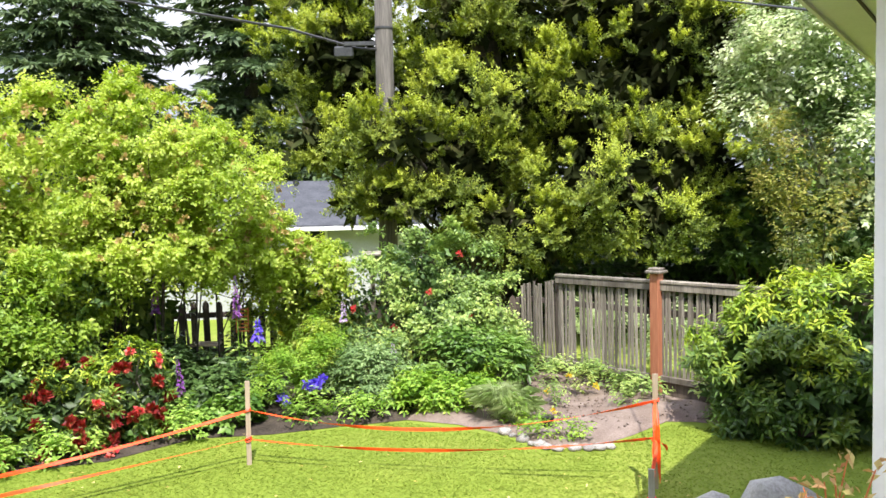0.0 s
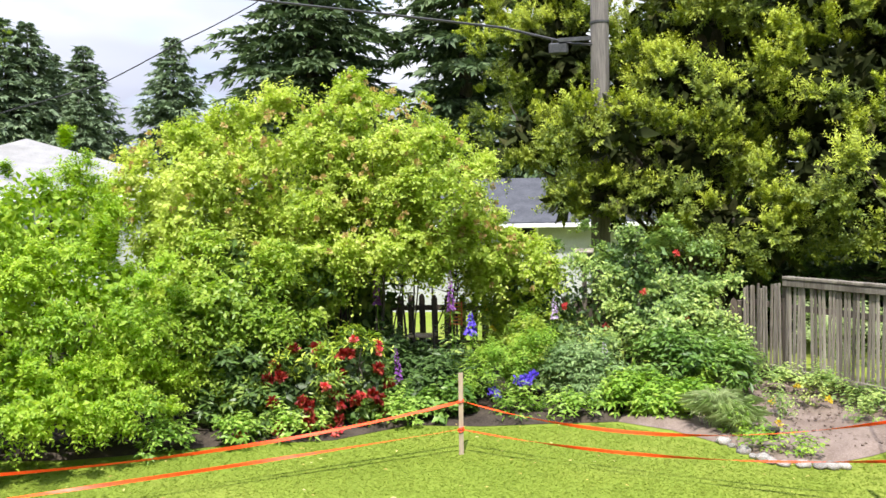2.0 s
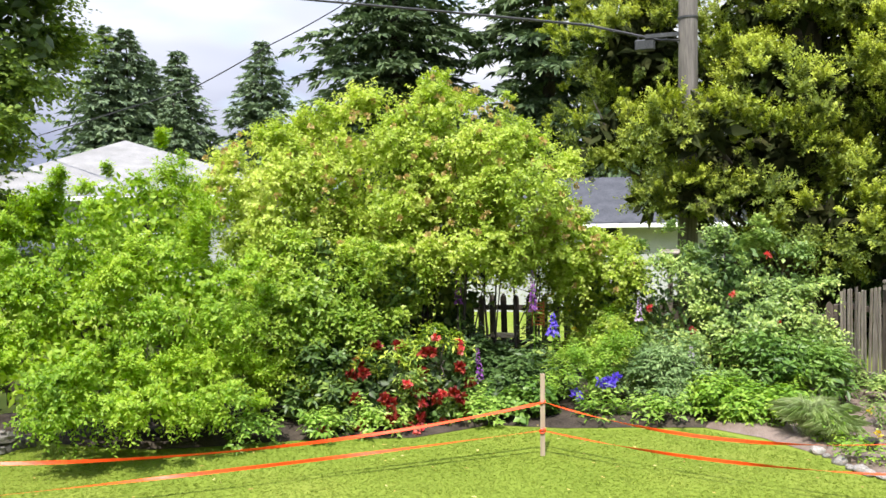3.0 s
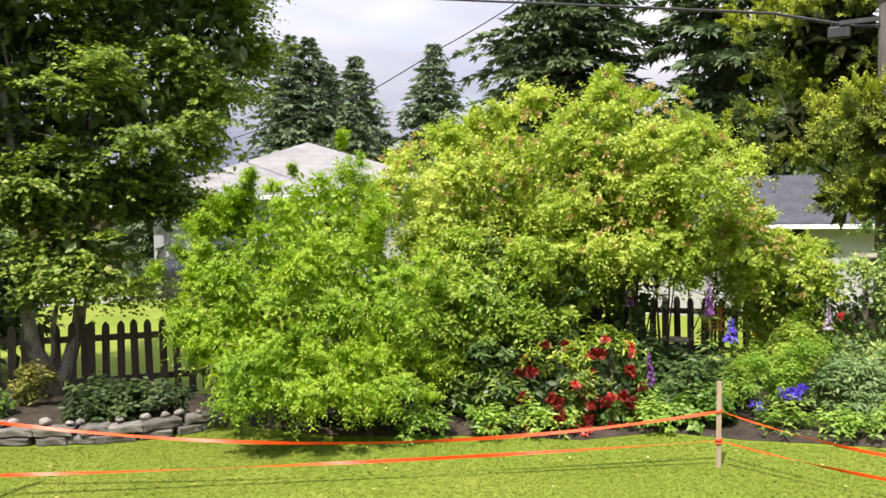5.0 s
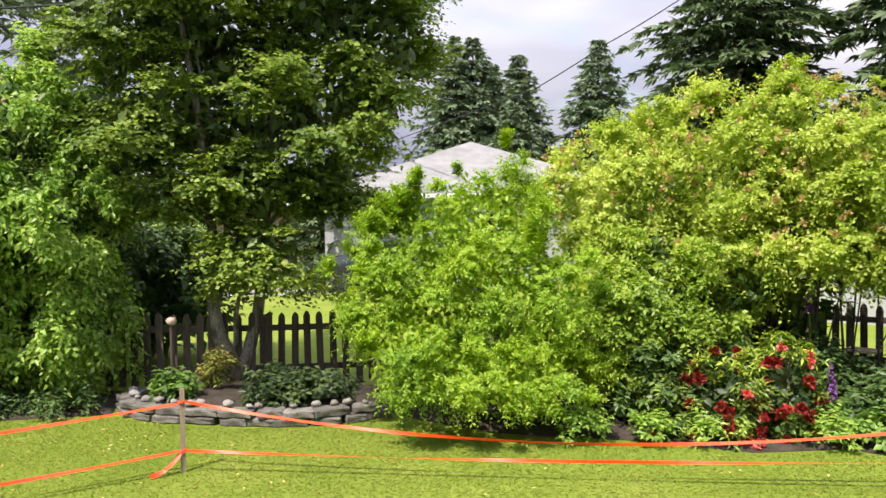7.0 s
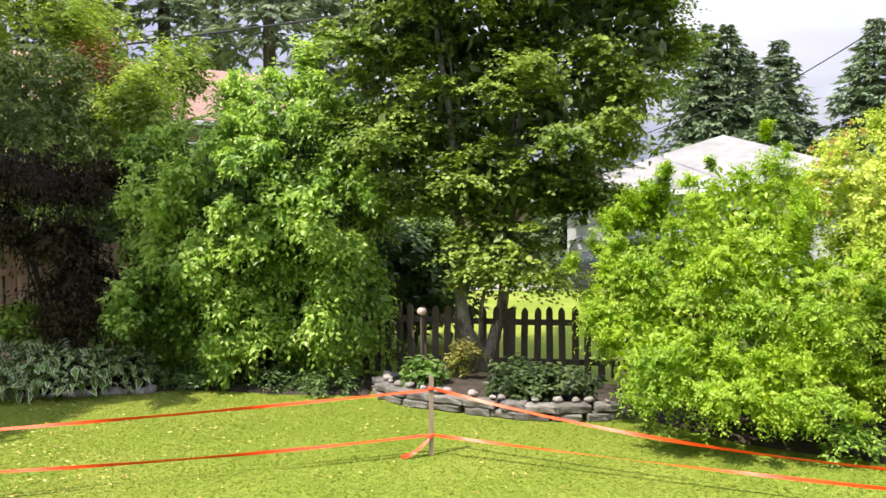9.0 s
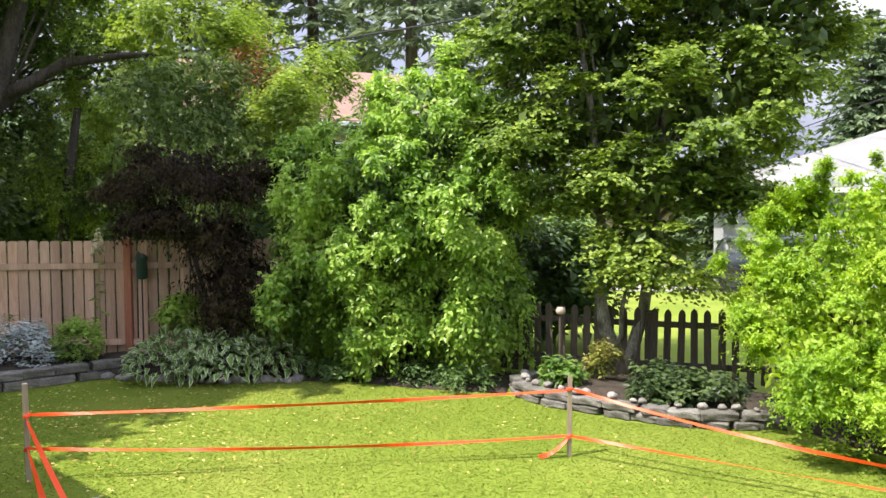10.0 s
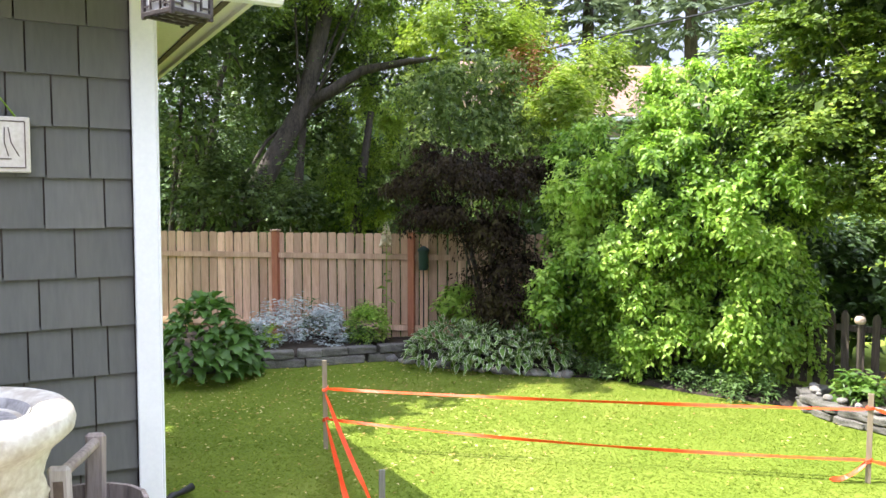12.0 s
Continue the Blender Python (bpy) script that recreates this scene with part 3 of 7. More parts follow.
def bough_leaves(rng, masses, leaves, per_shoot, leaf, aspect=0.5, bough=(0.2, 0.4), cover=1.2, rise=0.5, arch=0.25, fanout=0.75, bare=0.25, spread=0.9, droop=0.15,
                 flat=1.0, tips=0.0, tip_up=-1.0, leaders=0.08, deep=0.2, lump=1.0, rough=0.2, hollow=-0.5, floor=0.03, far_side=0.45,
                 fill=3000, fill_leaf=3.0, fill_to=0.78, fill_aspect=0.55, rounded=False, level=0.8, inset=0.3, cull=0.62, core_masses=()):
    """Boughs over a few rounded masses; from each bough leafy shoots radiate out and up and arch over. Returns the leaves, those at the shoots' ends when tips > 0, and coarse leaves inside."""
    ms = np.array([m[:6] for m in masses], float)
    rads = unit(np.stack([ms[:, 0], ms[:, 1], 0 * ms[:, 0]], 1))
    tans = np.stack([-rads[:, 1], rads[:, 0], 0 * rads[:, 0]], 1)
    up = np.array((0, 0, 1.0))
    waves = unit(rng.normal(size=(7, 3))) * (math.tau / lump) * rng.uniform(0.7, 1.6, (7, 1))
    phase = rng.uniform(0, math.tau, 7)
    centres, sizes, outs = [], [], []
    mean_r = 0.5 * (bough[0] + bough[1])
    for i, m in enumerate(ms):
        R = m[3:6]
        area = 4 * math.pi * (((R[0] * R[1]) ** 1.6 + (R[0] * R[2]) ** 1.6 + (R[1] * R[2]) ** 1.6) / 3) ** (1 / 1.6)
        n = max(12, int(cover * area / (math.pi * mean_r ** 2)))
        w = unit(rng.normal(size=(n, 3)))
        rc = rng.uniform(*bough, size=n) * rng.choice((0.7, 1.0, 1.25), n)
        rin = np.maximum(R[None] - inset * rc[:, None], 0.2 * R[None])
        reach = np.where(rng.random(n) < deep, rng.uniform(0.5, 0.88, n), 1.04 - np.abs(rng.normal(size=n)) * 0.08)
        q = w * rin * reach[:, None]
        c = ms[i, :3] + q[:, :1] * tans[i] + q[:, 1:2] * rads[i] + q[:, 2:] * up
        sw = np.sin(c @ waves.T + phase).sum(1) / 2.6
        c = ms[i, :3] + (c - ms[i, :3]) * (1 + rough * np.clip(sw, -1.2, 1.2))[:, None]
        keep = (sw > hollow) & ((w[:, 1] < 0.35) | (rng.random(n) < far_side))
        if keep.sum() < 6 or n < 30:
            keep[:] = True
        for j in range(len(ms)):
            if j != i:
                e = c - ms[j, :3]
                keep &= np.sqrt((e @ tans[j] / ms[j, 3]) ** 2 + (e @ rads[j] / ms[j, 4]) ** 2 + (e[:, 2] / ms[j, 5]) ** 2) > cull
        o = unit(w[:, :1] * tans[i] / R[0] + w[:, 1:2] * rads[i] / R[1] + w[:, 2:] * up / R[2])
        centres.append(c[keep]), outs.append(o[keep]), sizes.append(rc[keep])
    centres, sizes, outs = np.concatenate(centres), np.concatenate(sizes), np.concatenate(outs)
    lead = (rng.random(len(centres)) < leaders) & (outs[:, 2] > 0.1)
    count = max(4, leaves // per_shoot)
    pick = rng.choice(len(centres), count, p=sizes ** 2 / (sizes ** 2).sum())
    c, s, o = centres[pick], sizes[pick][:, None], outs[pick]
    ld = lead[pick][:, None]
    way = unit(rng.normal(size=(count, 3)) * fanout * np.where(ld, 0.4, 1) + o * 0.8 + up * (rise + 1.2 * ld)) * np.array((1, 1, flat))
    ls = s * rng.uniform(0.75, 1.25, (count, 1)) * np.where(ld, 1.6, 1)
    root = c - o * s * 0.3 + rng.normal(size=(count, 3)) * s * 0.12
    k = per_shoot
    u = np.clip(bare + (1 - bare) * (np.arange(k)[None] + rng.uniform(0, 1, (count, k))) / k, 0, 1)[:, :, None]
    p = root[:, None] + ls[:, None] * (way[:, None] * u - up * arch * u ** 2)
    ax = unit(way[:, None] - up * 2 * arch * u)
    flank = unit(np.cross(ax, up + rng.normal(size=(count, 1, 3)) * 0.25))
    over = np.cross(flank, ax)
    ang = rng.uniform(0, math.tau, (count, 1)) + np.arange(k)[None] * 2.4
    perp = flank * np.cos(ang)[:, :, None] + over * np.sin(ang)[:, :, None]
    la = (ax * 0.55 + perp * spread) * np.array((1, 1, level)) - up * droop
    face = up + o[:, None] * 0.6 + rng.normal(size=(count, k, 3)) * 0.35
    ln = leaf * rng.uniform(0.7, 1.2, (count, k)) * (1.12 - 0.42 * u[:, :, 0])
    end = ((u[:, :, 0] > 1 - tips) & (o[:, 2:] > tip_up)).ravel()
    p, la, face, ln = p.reshape(-1, 3), la.reshape(-1, 3), face.reshape(-1, 3), ln.ravel()
    ok = p[:, 2] > floor
    wd = ln * aspect * rng.uniform(0.8, 1.15, len(ln))
    made = [blades(p[q], la[q], face[q], ln[q], wd[q], 0.14, droop * 0.4, rounded) if q.any() else None for q in (ok & ~end, ok & end)]
    inner = None
    if fill:
        ms = np.array([m[:6] for m in (*masses, *core_masses)], float)
        rads = unit(np.stack([ms[:, 0], ms[:, 1], 0 * ms[:, 0]], 1))
        tans = np.stack([-rads[:, 1], rads[:, 0], 0 * rads[:, 0]], 1)
        i = rng.choice(len(ms), fill, p=ms[:, 3:6].prod(1) / ms[:, 3:6].prod(1).sum())
        q = unit(rng.normal(size=(fill, 3))) * rng.uniform(0.3, fill_to, (fill, 1)) * ms[i, 3:6]
        q = ms[i, :3] + q[:, :1] * tans[i] + q[:, 1:2] * rads[i] + q[:, 2:] * up
        q = q[q[:, 2] > floor + 0.1]
        fl = leaf * fill_leaf * rng.uniform(0.7, 1.3, len(q))
        inner = blades(q, rng.normal(size=(len(q), 3)), rng.normal(size=(len(q), 3)), fl, fl * fill_aspect, 0.2, 0.1)
    return made[0], made[1], inner


def bush(name, label, category, seed, masses, material, foot, stem=0.03, stems=8, bark=None, tip=None, shade_core=None, tip_label="", feet=(), **kw):
    """A plant of leafy boughs on stems that rise from its foot."""
    rng = np.random.default_rng(seed)
    t = thing(name, label, category, at=(0, 0, 0))
    outer, ends, inner = bough_leaves(rng, masses, **kw)
    under(new("crown", mesh_from("crown", *outer, material)), t)
    if ends:
        tagged(under(new("new_growth", mesh_from("new_growth", *ends, tip or material)), t), tip_label)
    # a darker inner leaf colour paints the shade inside the crown
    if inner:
        under(new("inner_foliage", mesh_from("inner_foliage", *inner, shade_core or material)), t)
    for f in (foot, *feet):
        near = sorted(masses, key=lambda m: math.hypot(m[0] - f[0], m[1] - f[1]))[:len(masses) if not feet else 4]
        for bm in limb_list(rng, near, f, stem, max(2, stems // (1 + len(feet)))):
            part("limb" if category == "tree" else "stem", bm, bark or M_BARK, t, smooth=True)
    return t


def limb_list(rng, masses, foot, thick, count=8):
    """Stems that rise from the foot and fork towards the masses, a bmesh each."""
    out = []
    foot = Vector(foot)
    for i in range(count):
        bm = bmesh.new()
        m = masses[i % len(masses)]
        end = Vector((m[0], m[1], m[2])) + Vector(rng.normal(size=3) * 0.3 * np.array((m[3], m[3], m[5])))
        end.z = max(end.z, foot.z + 0.15)
        start = foot + Vector((*(rng.normal(size=2) * thick * 1.6), -0.03))
        mid = start.lerp(end, 0.5) + Vector((0, 0, 0.12 * (end - start).length)) + Vector(rng.normal(size=3) * 0.08)
        r = thick * rng.uniform(0.5, 1.0)
        tube_into(bm, [start, start.lerp(mid, 0.5) + Vector((0, 0, 0.08)), mid, mid.lerp(end, 0.6) + Vector(rng.normal(size=3) * 0.06), end], [r, r * 0.8, r * 0.6, r * 0.4, r * 0.15], 6)
        for j in range(4):
            q = mid.lerp(end, rng.uniform(0, 0.8))
            e = q + Vector(rng.normal(size=3)) * 0.35 * m[3] + Vector((0, 0, 0.2 * m[5]))
            tube_into(bm, [q, q.lerp(e, 0.5) + Vector((0, 0, 0.03)), e], [r * 0.35, r * 0.25, r * 0.08], 5)
        out.append(bm)
    return out


def plant(name, label, category, seed, masses, material, foot, stem=0.03, stems=8, bark=None, group="", shade_core=None, **kw):
    rng = np.random.default_rng(seed)
    t = thing(name, label, category, group, at=(0, 0, 0))
    outer, inner = crown_leaves(rng, masses, **kw)
    under(new("crown", mesh_from("crown", *outer, material)), t)
    if inner:
        under(new("inner_foliage", mesh_from("inner_foliage", *inner, shade_core or material)), t)
    for bm in limb_list(rng, masses, foot, stem, stems):
        part("limb" if category == "tree" else "stem", bm, bark or M_BARK, t, smooth=True)
    return t


def fir(name, label, seed, x, y, height, base_r, material, start=0.1, whorls=34, sprays=26, needle=0.42, uneven=0.28, z0=0.0):
    """A conifer: a straight trunk and drooping boughs in whorls, each set with flat needle sprays."""
    rng = np.random.default_rng(seed)
    t = thing(name, label, "tree", "background conifers", at=(x, y, z0))
    part("trunk", tube([(0, 0, -0.3), (0, 0, height * 0.5), (0, 0, height * 0.97)], [height * 0.018, height * 0.011, 0.03], 8), M_BARK, t, smooth=True)
    base, axis, face, ln = [], [], [], []
    for i in range(whorls):
        f = start + (1 - start) * (i + rng.random() * 0.7) / whorls
        z = height * f
        r = base_r * (1 - f) ** 0.75 * rng.uniform(1 - uneven, 1 + 0.5 * uneven) + 0.15
        for b in range(int(rng.integers(7, 12))):
            a = rng.uniform(0, math.tau)
            rr = r * rng.uniform(0.6, 1.12)
            n = max(5, int(sprays * 1.5 * rr / base_r) + 4)
            s = rng.uniform(0.04, 1.0, n) ** 0.85
            out = np.array((math.cos(a), math.sin(a), 0))
            tang = np.array((-out[1], out[0], 0))
            pz = z - 0.30 * rr * s ** 1.6 + 0.12 * rr * s
            side = rng.normal(size=n) * 0.16 * rr * (1.15 - s)
            base.append(out * (s * rr)[:, None] + tang * side[:, None] + np.array((0, 0, 1.0)) * pz[:, None])
            axis.append(out * 0.8 + tang * np.sign(side)[:, None] * rng.uniform(0.2, 0.9, n)[:, None] + np.array((0, 0, -0.25)) + rng.normal(size=(n, 3)) * 0.25)
            face.append(np.array((0, 0, 1.0)) + rng.normal(size=(n, 3)) * 0.45)
            ln.append(needle * rng.uniform(0.6, 1.3, n) * (0.5 + 0.6 * (1 - f)))
    base, axis, face, ln = np.concatenate(base), np.concatenate(axis), np.concatenate(face), np.concatenate(ln)
    # each spray is three narrow blades
    b3, a3, f3, l3 = [], [], [], []
    for k in (-1, 0, 1):
        sd = np.cross(unit(axis), unit(face))
        b3.append(base), a3.append(unit(axis) + sd * 0.7 * k), f3.append(face), l3.append(ln * (1 if k == 0 else 0.75))
    v, fc = blades(np.concatenate(b3), np.concatenate(a3), np.concatenate(f3), np.concatenate(l3), np.concatenate(l3) * 0.30, 0.1, 0.1)
    under(new("crown", mesh_from("crown", v, fc, material)), t)
    return t


def polar(az, d, z=0.0):
    return Vector((-math.sin(radians(az)) * d, math.cos(radians(az)) * d, z))


# crowns: x, y, z of each mass, its half width across the view, half depth, half height
CEDAR_TOP = [(0.82, 14.98, 5.7, 1.64, 1.9, 1.5), (3.03, 14.69, 5.6, 1.88, 1.9, 1.5), (4.12, 13.8, 4.81, 1.38, 1.6, 1.69), (-1.95, 15.88, 5.1, 1.25, 1.3, 1.4), (5.0, 14.14, 5.5, 1.24, 1.4, 1.3), (-1.98, 16.08, 6.4, 1.3, 1.2, 0.9), (-2.07, 16.87, 5.0, 1.8, 1.0, 2.0), (5.45, 15.57, 4.9, 1.6, 1.0, 2.1)]
CEDAR = [(0.64, 14.19, 3.84, 1.55, 1.8, 1.35), (2.76, 13.73, 3.65, 1.71, 1.8, 1.46), (0.16, 13.6, 2.75, 1.53, 1.6, 1.1), (2.8, 12.9, 2.45, 1.85, 1.7, 1.14), (1.38, 12.73, 1.74, 1.27, 1.3, 0.75), (3.12, 12.21, 1.85, 1.01, 1.2, 0.71), (-1.93, 14.47, 3.35, 1.35, 1.1, 0.71), (-1.43, 13.32, 2.27, 0.47, 0.6, 0.47), (4.1, 13.18, 2.7, 1.02, 1.2, 1.22), (-0.77, 12.18, 3.27, 0.86, 0.5, 0.69), (-0.64, 12.48, 2.34, 0.79, 0.6, 0.62), (-1.41, 13.33, 3.17, 0.66, 0.6, 0.54)]
VARIEG = [(4.95, 11.91, 3.37, 0.89, 0.9, 1.19), (5.92, 11.8, 4.35, 1.43, 1.4, 1.54), (6.08, 11.38, 2.3, 1.15, 1.1, 1.73), (5.23, 11.9, 4.18, 0.86, 0.9, 0.91)]
YELLOW = [(4.69, 11.05, 2.37, 0.35, 0.4, 0.83), (4.95, 10.71, 1.72, 0.42, 0.4, 0.79)]
DARKR = [(5.09, 13.47, 1.8, 1.03, 1.1, 1.14), (6.35, 12.03, 1.55, 1.1, 1.2, 1.05), (2.05, 14.35, 0.98, 1.13, 1.0, 0.41)]
RHODO = [(2.92, 7.88, 0.5, 0.54, 0.6, 0.65), (3.34, 7.82, 0.71, 0.56, 0.7, 0.72), (4.02, 7.6, 0.67, 0.98, 0.9, 0.89), (3.4, 7.35, 0.39, 0.86, 0.55, 0.52)]
ROSE = [(-1.36, 10.11, 1.0, 0.66, 0.6, 0.76), (-0.38, 10.39, 1.17, 0.8, 0.7, 0.86), (0.32, 10.29, 0.9, 0.62, 0.5, 0.77), (-0.95, 9.75, 0.54, 0.67, 0.5, 0.49), (-0.04, 9.89, 0.71, 0.62, 0.5, 0.48)]
SPIREA = [(-5.33, 8.36, 2.32, 0.98, 1.1, 0.86), (-4.38, 9.22, 2.66, 1.17, 1.3, 0.90), (-3.35, 9.64, 2.72, 0.94, 1.2, 0.95), (-2.67, 9.53, 2.24, 0.76, 1.0, 0.90), (-3.70, 9.61, 3.55, 0.20, 0.3, 0.50), (-2.37, 9.51, 1.62, 0.67, 0.7, 0.42), (-4.13, 8.68, 1.84, 0.96, 1.0, 0.65), (-3.28, 9.24, 1.95, 0.97, 1.0, 0.58), (-2.17, 9.56, 1.80, 0.59, 0.6, 0.45), (-1.80, 9.80, 1.33, 0.58, 0.5, 0.54)]
WEIGELA = [(-4.48, 7.82, 1.37, 0.80, 0.8, 0.72), (-4.51, 7.57, 0.98, 0.76, 0.7, 0.72), (-4.24, 7.33, 0.62, 0.57, 0.4, 0.45), (-3.75, 8.3, 1.42, 0.45, 0.5, 0.42)]
BRIGHT = [(-6.60, 6.10, 1.46, 0.76, 0.8, 0.86), (-6.01, 6.74, 2.02, 0.84, 1.0, 0.86), (-5.33, 6.65, 1.20, 0.92, 0.9, 0.88), (-5.75, 5.48, 0.78, 0.70, 0.7, 0.52), (-5.05, 6.37, 0.62, 0.66, 0.7, 0.50), (-6.07, 6.14, 1.16, 0.86, 0.9, 0.78), (-5.12, 5.70, 0.64, 0.67, 0.6, 0.40), (-6.32, 6.45, 2.0, 0.62, 0.7, 0.62)]
DARKSHRUB = [(-4.32, 7.45, 0.19, 0.64, 0.5, 0.52), (-4.18, 8.32, 0.59, 0.46, 0.6, 0.53), (-3.94, 7.43, 0.19, 0.6, 0.4, 0.45), (-3.76, 9.59, 0.86, 0.64, 0.5, 0.9)]
REDRHODO = [(-3.47, 7.44, 0.32, 0.38, 0.45, 0.50), (-3.10, 7.75, 0.42, 0.36, 0.45, 0.52)]
VINEMAPLE = [(-9.65, 4.99, 5.5, 1.1, 1.6, 1.56), (-8.49, 6.42, 5.28, 1.53, 1.9, 1.65), (-8.2, 6.47, 3.49, 1.13, 1.4, 0.94), (-8.49, 5.38, 2.58, 1.03, 1.1, 0.6), (-8.31, 5.3, 1.71, 0.77, 0.7, 0.64), (-9.62, 5.05, 3.44, 0.8, 1.2, 0.95), (-8.21, 6.13, 2.55, 0.59, 0.7, 0.44), (-8.87, 5.71, 3.57, 1.08, 1.3, 0.9), (-7.86, 6.87, 4.18, 0.84, 1.2, 1.08), (-9.16, 4.64, 2.46, 0.54, 0.7, 0.47), (-9.59, 4.21, 3.12, 0.62, 1.0, 0.77), (-9.9, 4.9, 7.6, 1.5, 1.8, 1.4), (-8.5, 6.2, 7.6, 1.6, 1.9, 1.4), (-9.9, 4.55, 4.5, 0.8, 1.0, 1.0), (-7.8, 6.35, 2.3, 0.5, 0.6, 0.5), (-9.1, 5.4, 4.6, 0.9, 1.0, 0.9)]
LILAC = [(-10.55, 3.4, 3.3, 0.89, 1.2, 0.89), (-10.29, 2.89, 2.31, 1.04, 1.2, 0.93), (-10.0, 3.65, 1.25, 0.97, 0.8, 1.05), (-11.29, 2.17, 2.55, 0.82, 1.0, 0.84), (-11.13, 1.92, 1.22, 0.77, 1.0, 0.99), (-10.45, 2.75, 0.85, 0.85, 0.75, 0.80), (-9.94, 4.15, 2.52, 0.66, 0.9, 1.18), (-9.99, 3.48, 2.12, 0.89, 1.1, 0.89), (-10.85, 2.33, 1.74, 0.77, 1.0, 1.01)]
JAPMAPLE = [polar(az, d, z).to_tuple() + (w, dp, h) for az, d, z, w, dp, h in ((92.2, 11.9, 2.55, 0.62, 0.7, 0.34), (89.6, 11.8, 2.85, 0.72, 0.8, 0.36), (87.0, 11.7, 2.6, 0.75, 0.8, 0.40), (84.2, 11.6, 2.75, 0.62, 0.7, 0.36), (90.2, 11.6, 2.15, 0.66, 0.6, 0.28), (86.6, 11.3, 1.95, 0.62, 0.5, 0.42), (85.2, 11.2, 1.4, 0.52, 0.45, 0.46), (85.6, 11.2, 0.95, 0.34, 0.35, 0.38))]
BGTREE = [(-17.39, -2.97, 7.08, 1.37, 1.6, 1.37), (-18.59, -1.08, 5.17, 1.37, 1.6, 1.3), (-18.57, -1.41, 2.56, 1.17, 1.5, 1.11), (-17.11, 0.52, 4.18, 1.61, 1.6, 1.14), (-15.09, 0.81, 2.97, 1.06, 1.2, 0.63), (-18.1, -0.99, 7.47, 1.77, 2.0, 1.71), (-15.54, 1.49, 2.99, 0.98, 1.3, 1.2), (-17.12, -0.36, 2.35, 1.31, 1.2, 0.84), (-13.2, 0.35, 3.75, 1.1, 0.8, 0.75)]
BGDARK = [(-15.03, -4.37, 5.76, 1.31, 1.5, 1.54), (-14.75, -4.6, 3.85, 1.0, 1.1, 1.0), (-15.19, -4.16, 2.29, 0.97, 1.0, 0.86), (-16.04, -3.12, 2.01, 0.81, 0.8, 0.58), (-16.9, -3.9, 7.2, 1.4, 1.2, 1.5), (-17.6, -3.9, 4.9, 1.3, 1.1, 1.3), (-18.4, -2.6, 6.0, 1.0, 1.0, 1.2), (-18.6, -2.4, 3.2, 1.3, 1.0, 1.1), (-18.3, -3.3, 4.3, 1.6, 1.0, 1.5), (-18.0, -4.5, 6.2, 1.4, 1.0, 1.4)]
BGYELLOW = [(-16.95, 2.3, 4.25, 0.87, 0.9, 0.75), (-13.93, 2.18, 3.77, 0.5, 0.8, 0.6), (-19.02, 1.83, 5.82, 0.8, 1.2, 0.87), (-15.4, 1.35, 4.7, 0.9, 0.8, 0.7), (-15.8, 0.4, 5.2, 1.0, 0.8, 0.8), (-14.7, 2.9, 4.45, 0.55, 0.6, 0.5)]
BGRED = [(-15.02, 1.63, 4.2, 0.37, 0.5, 0.48)]
HOSTA = [(-11.13, 0.07, 0.34, 0.60, 0.7, 0.33), (-10.92, 0.85, 0.31, 0.64, 0.62, 0.31)]
BIGLEAF = [(-10.11, -3.0, 0.63, 0.53, 0.7, 0.61)]
SILVER = [(-11.8, -2.38, 0.37, 0.38, 0.35, 0.32), (-11.8, -1.81, 0.35, 0.38, 0.35, 0.34)]
GREENB = [(-11.98, -1.11, 0.39, 0.31, 0.35, 0.31)]


# ---- ground ----
def ground_z(x, y):
    """Flat garden; the land behind the back fence falls away by a metre on the side of the grey roof."""
    d, a = math.hypot(x, y), math.degrees(math.atan2(-x, y))
    s = min(1, max(0, (d - 14) / 8))
    w = min(1, max(0, (36 - a) / 12)) if -110 < a else 0
    return -1.0 * s * s * (3 - 2 * s) * w


def build_ground():
    bm = bmesh.new()
    rings, segs = [0.5, 4, 8, 12, 14, 16, 18, 20, 22, 26, 34, 50, 80, 160, 400, 1600], 96
    grid = []
    for d in rings:
        row = []
        for k in range(segs):
            a = k * math.tau / segs
            x, y = -math.sin(a) * d, math.cos(a) * d
            row.append(bm.verts.new((x, y, ground_z(x, y))))
        grid.append(row)
    for r, s in zip(grid, grid[1:]):
        for k in range(segs):
            bm.faces.new((r[k], r[(k + 1) % segs], s[(k + 1) % segs], s[k]))
    bm.faces.new(grid[0])
    bmesh.ops.recalc_face_normals(bm, faces=bm.faces[:])
    ob = part("ground", bm, M_LAWN)
    return tagged(ob, "mown green lawn with yellowish worn patches", "lawn", kind="structure")


build_ground()


def bed(name, poly, top, material, label, seed=0):
    """A mounded patch of soil with an uneven surface over a plan polygon."""
    bm = bmesh.new()
    f = bm.faces.new([bm.verts.new((x, y, 0.0)) for x, y in poly])
    bmesh.ops.triangulate(bm, faces=[f])
    for _ in range(4):
        long_edges = [e for e in bm.edges if e.calc_length() > 0.28]
        bmesh.ops.subdivide_edges(bm, edges=long_edges, cuts=1)
        bmesh.ops.triangulate(bm, faces=[f for f in bm.faces if len(f.verts) > 3])
    for v in bm.verts:
        p = Vector((v.co.x, v.co.y, seed * 5.0))
        v.co.z = 0.006 if v.is_boundary else top + 0.05 * noise.noise(p * 1.7) + 0.025 * noise.noise(p * 6)
    bmesh.ops.recalc_face_normals(bm, faces=bm.faces[:])
    ob = part(name, bm, material, smooth=True)
    return tagged(ob, label, "flower bed", kind="structure")


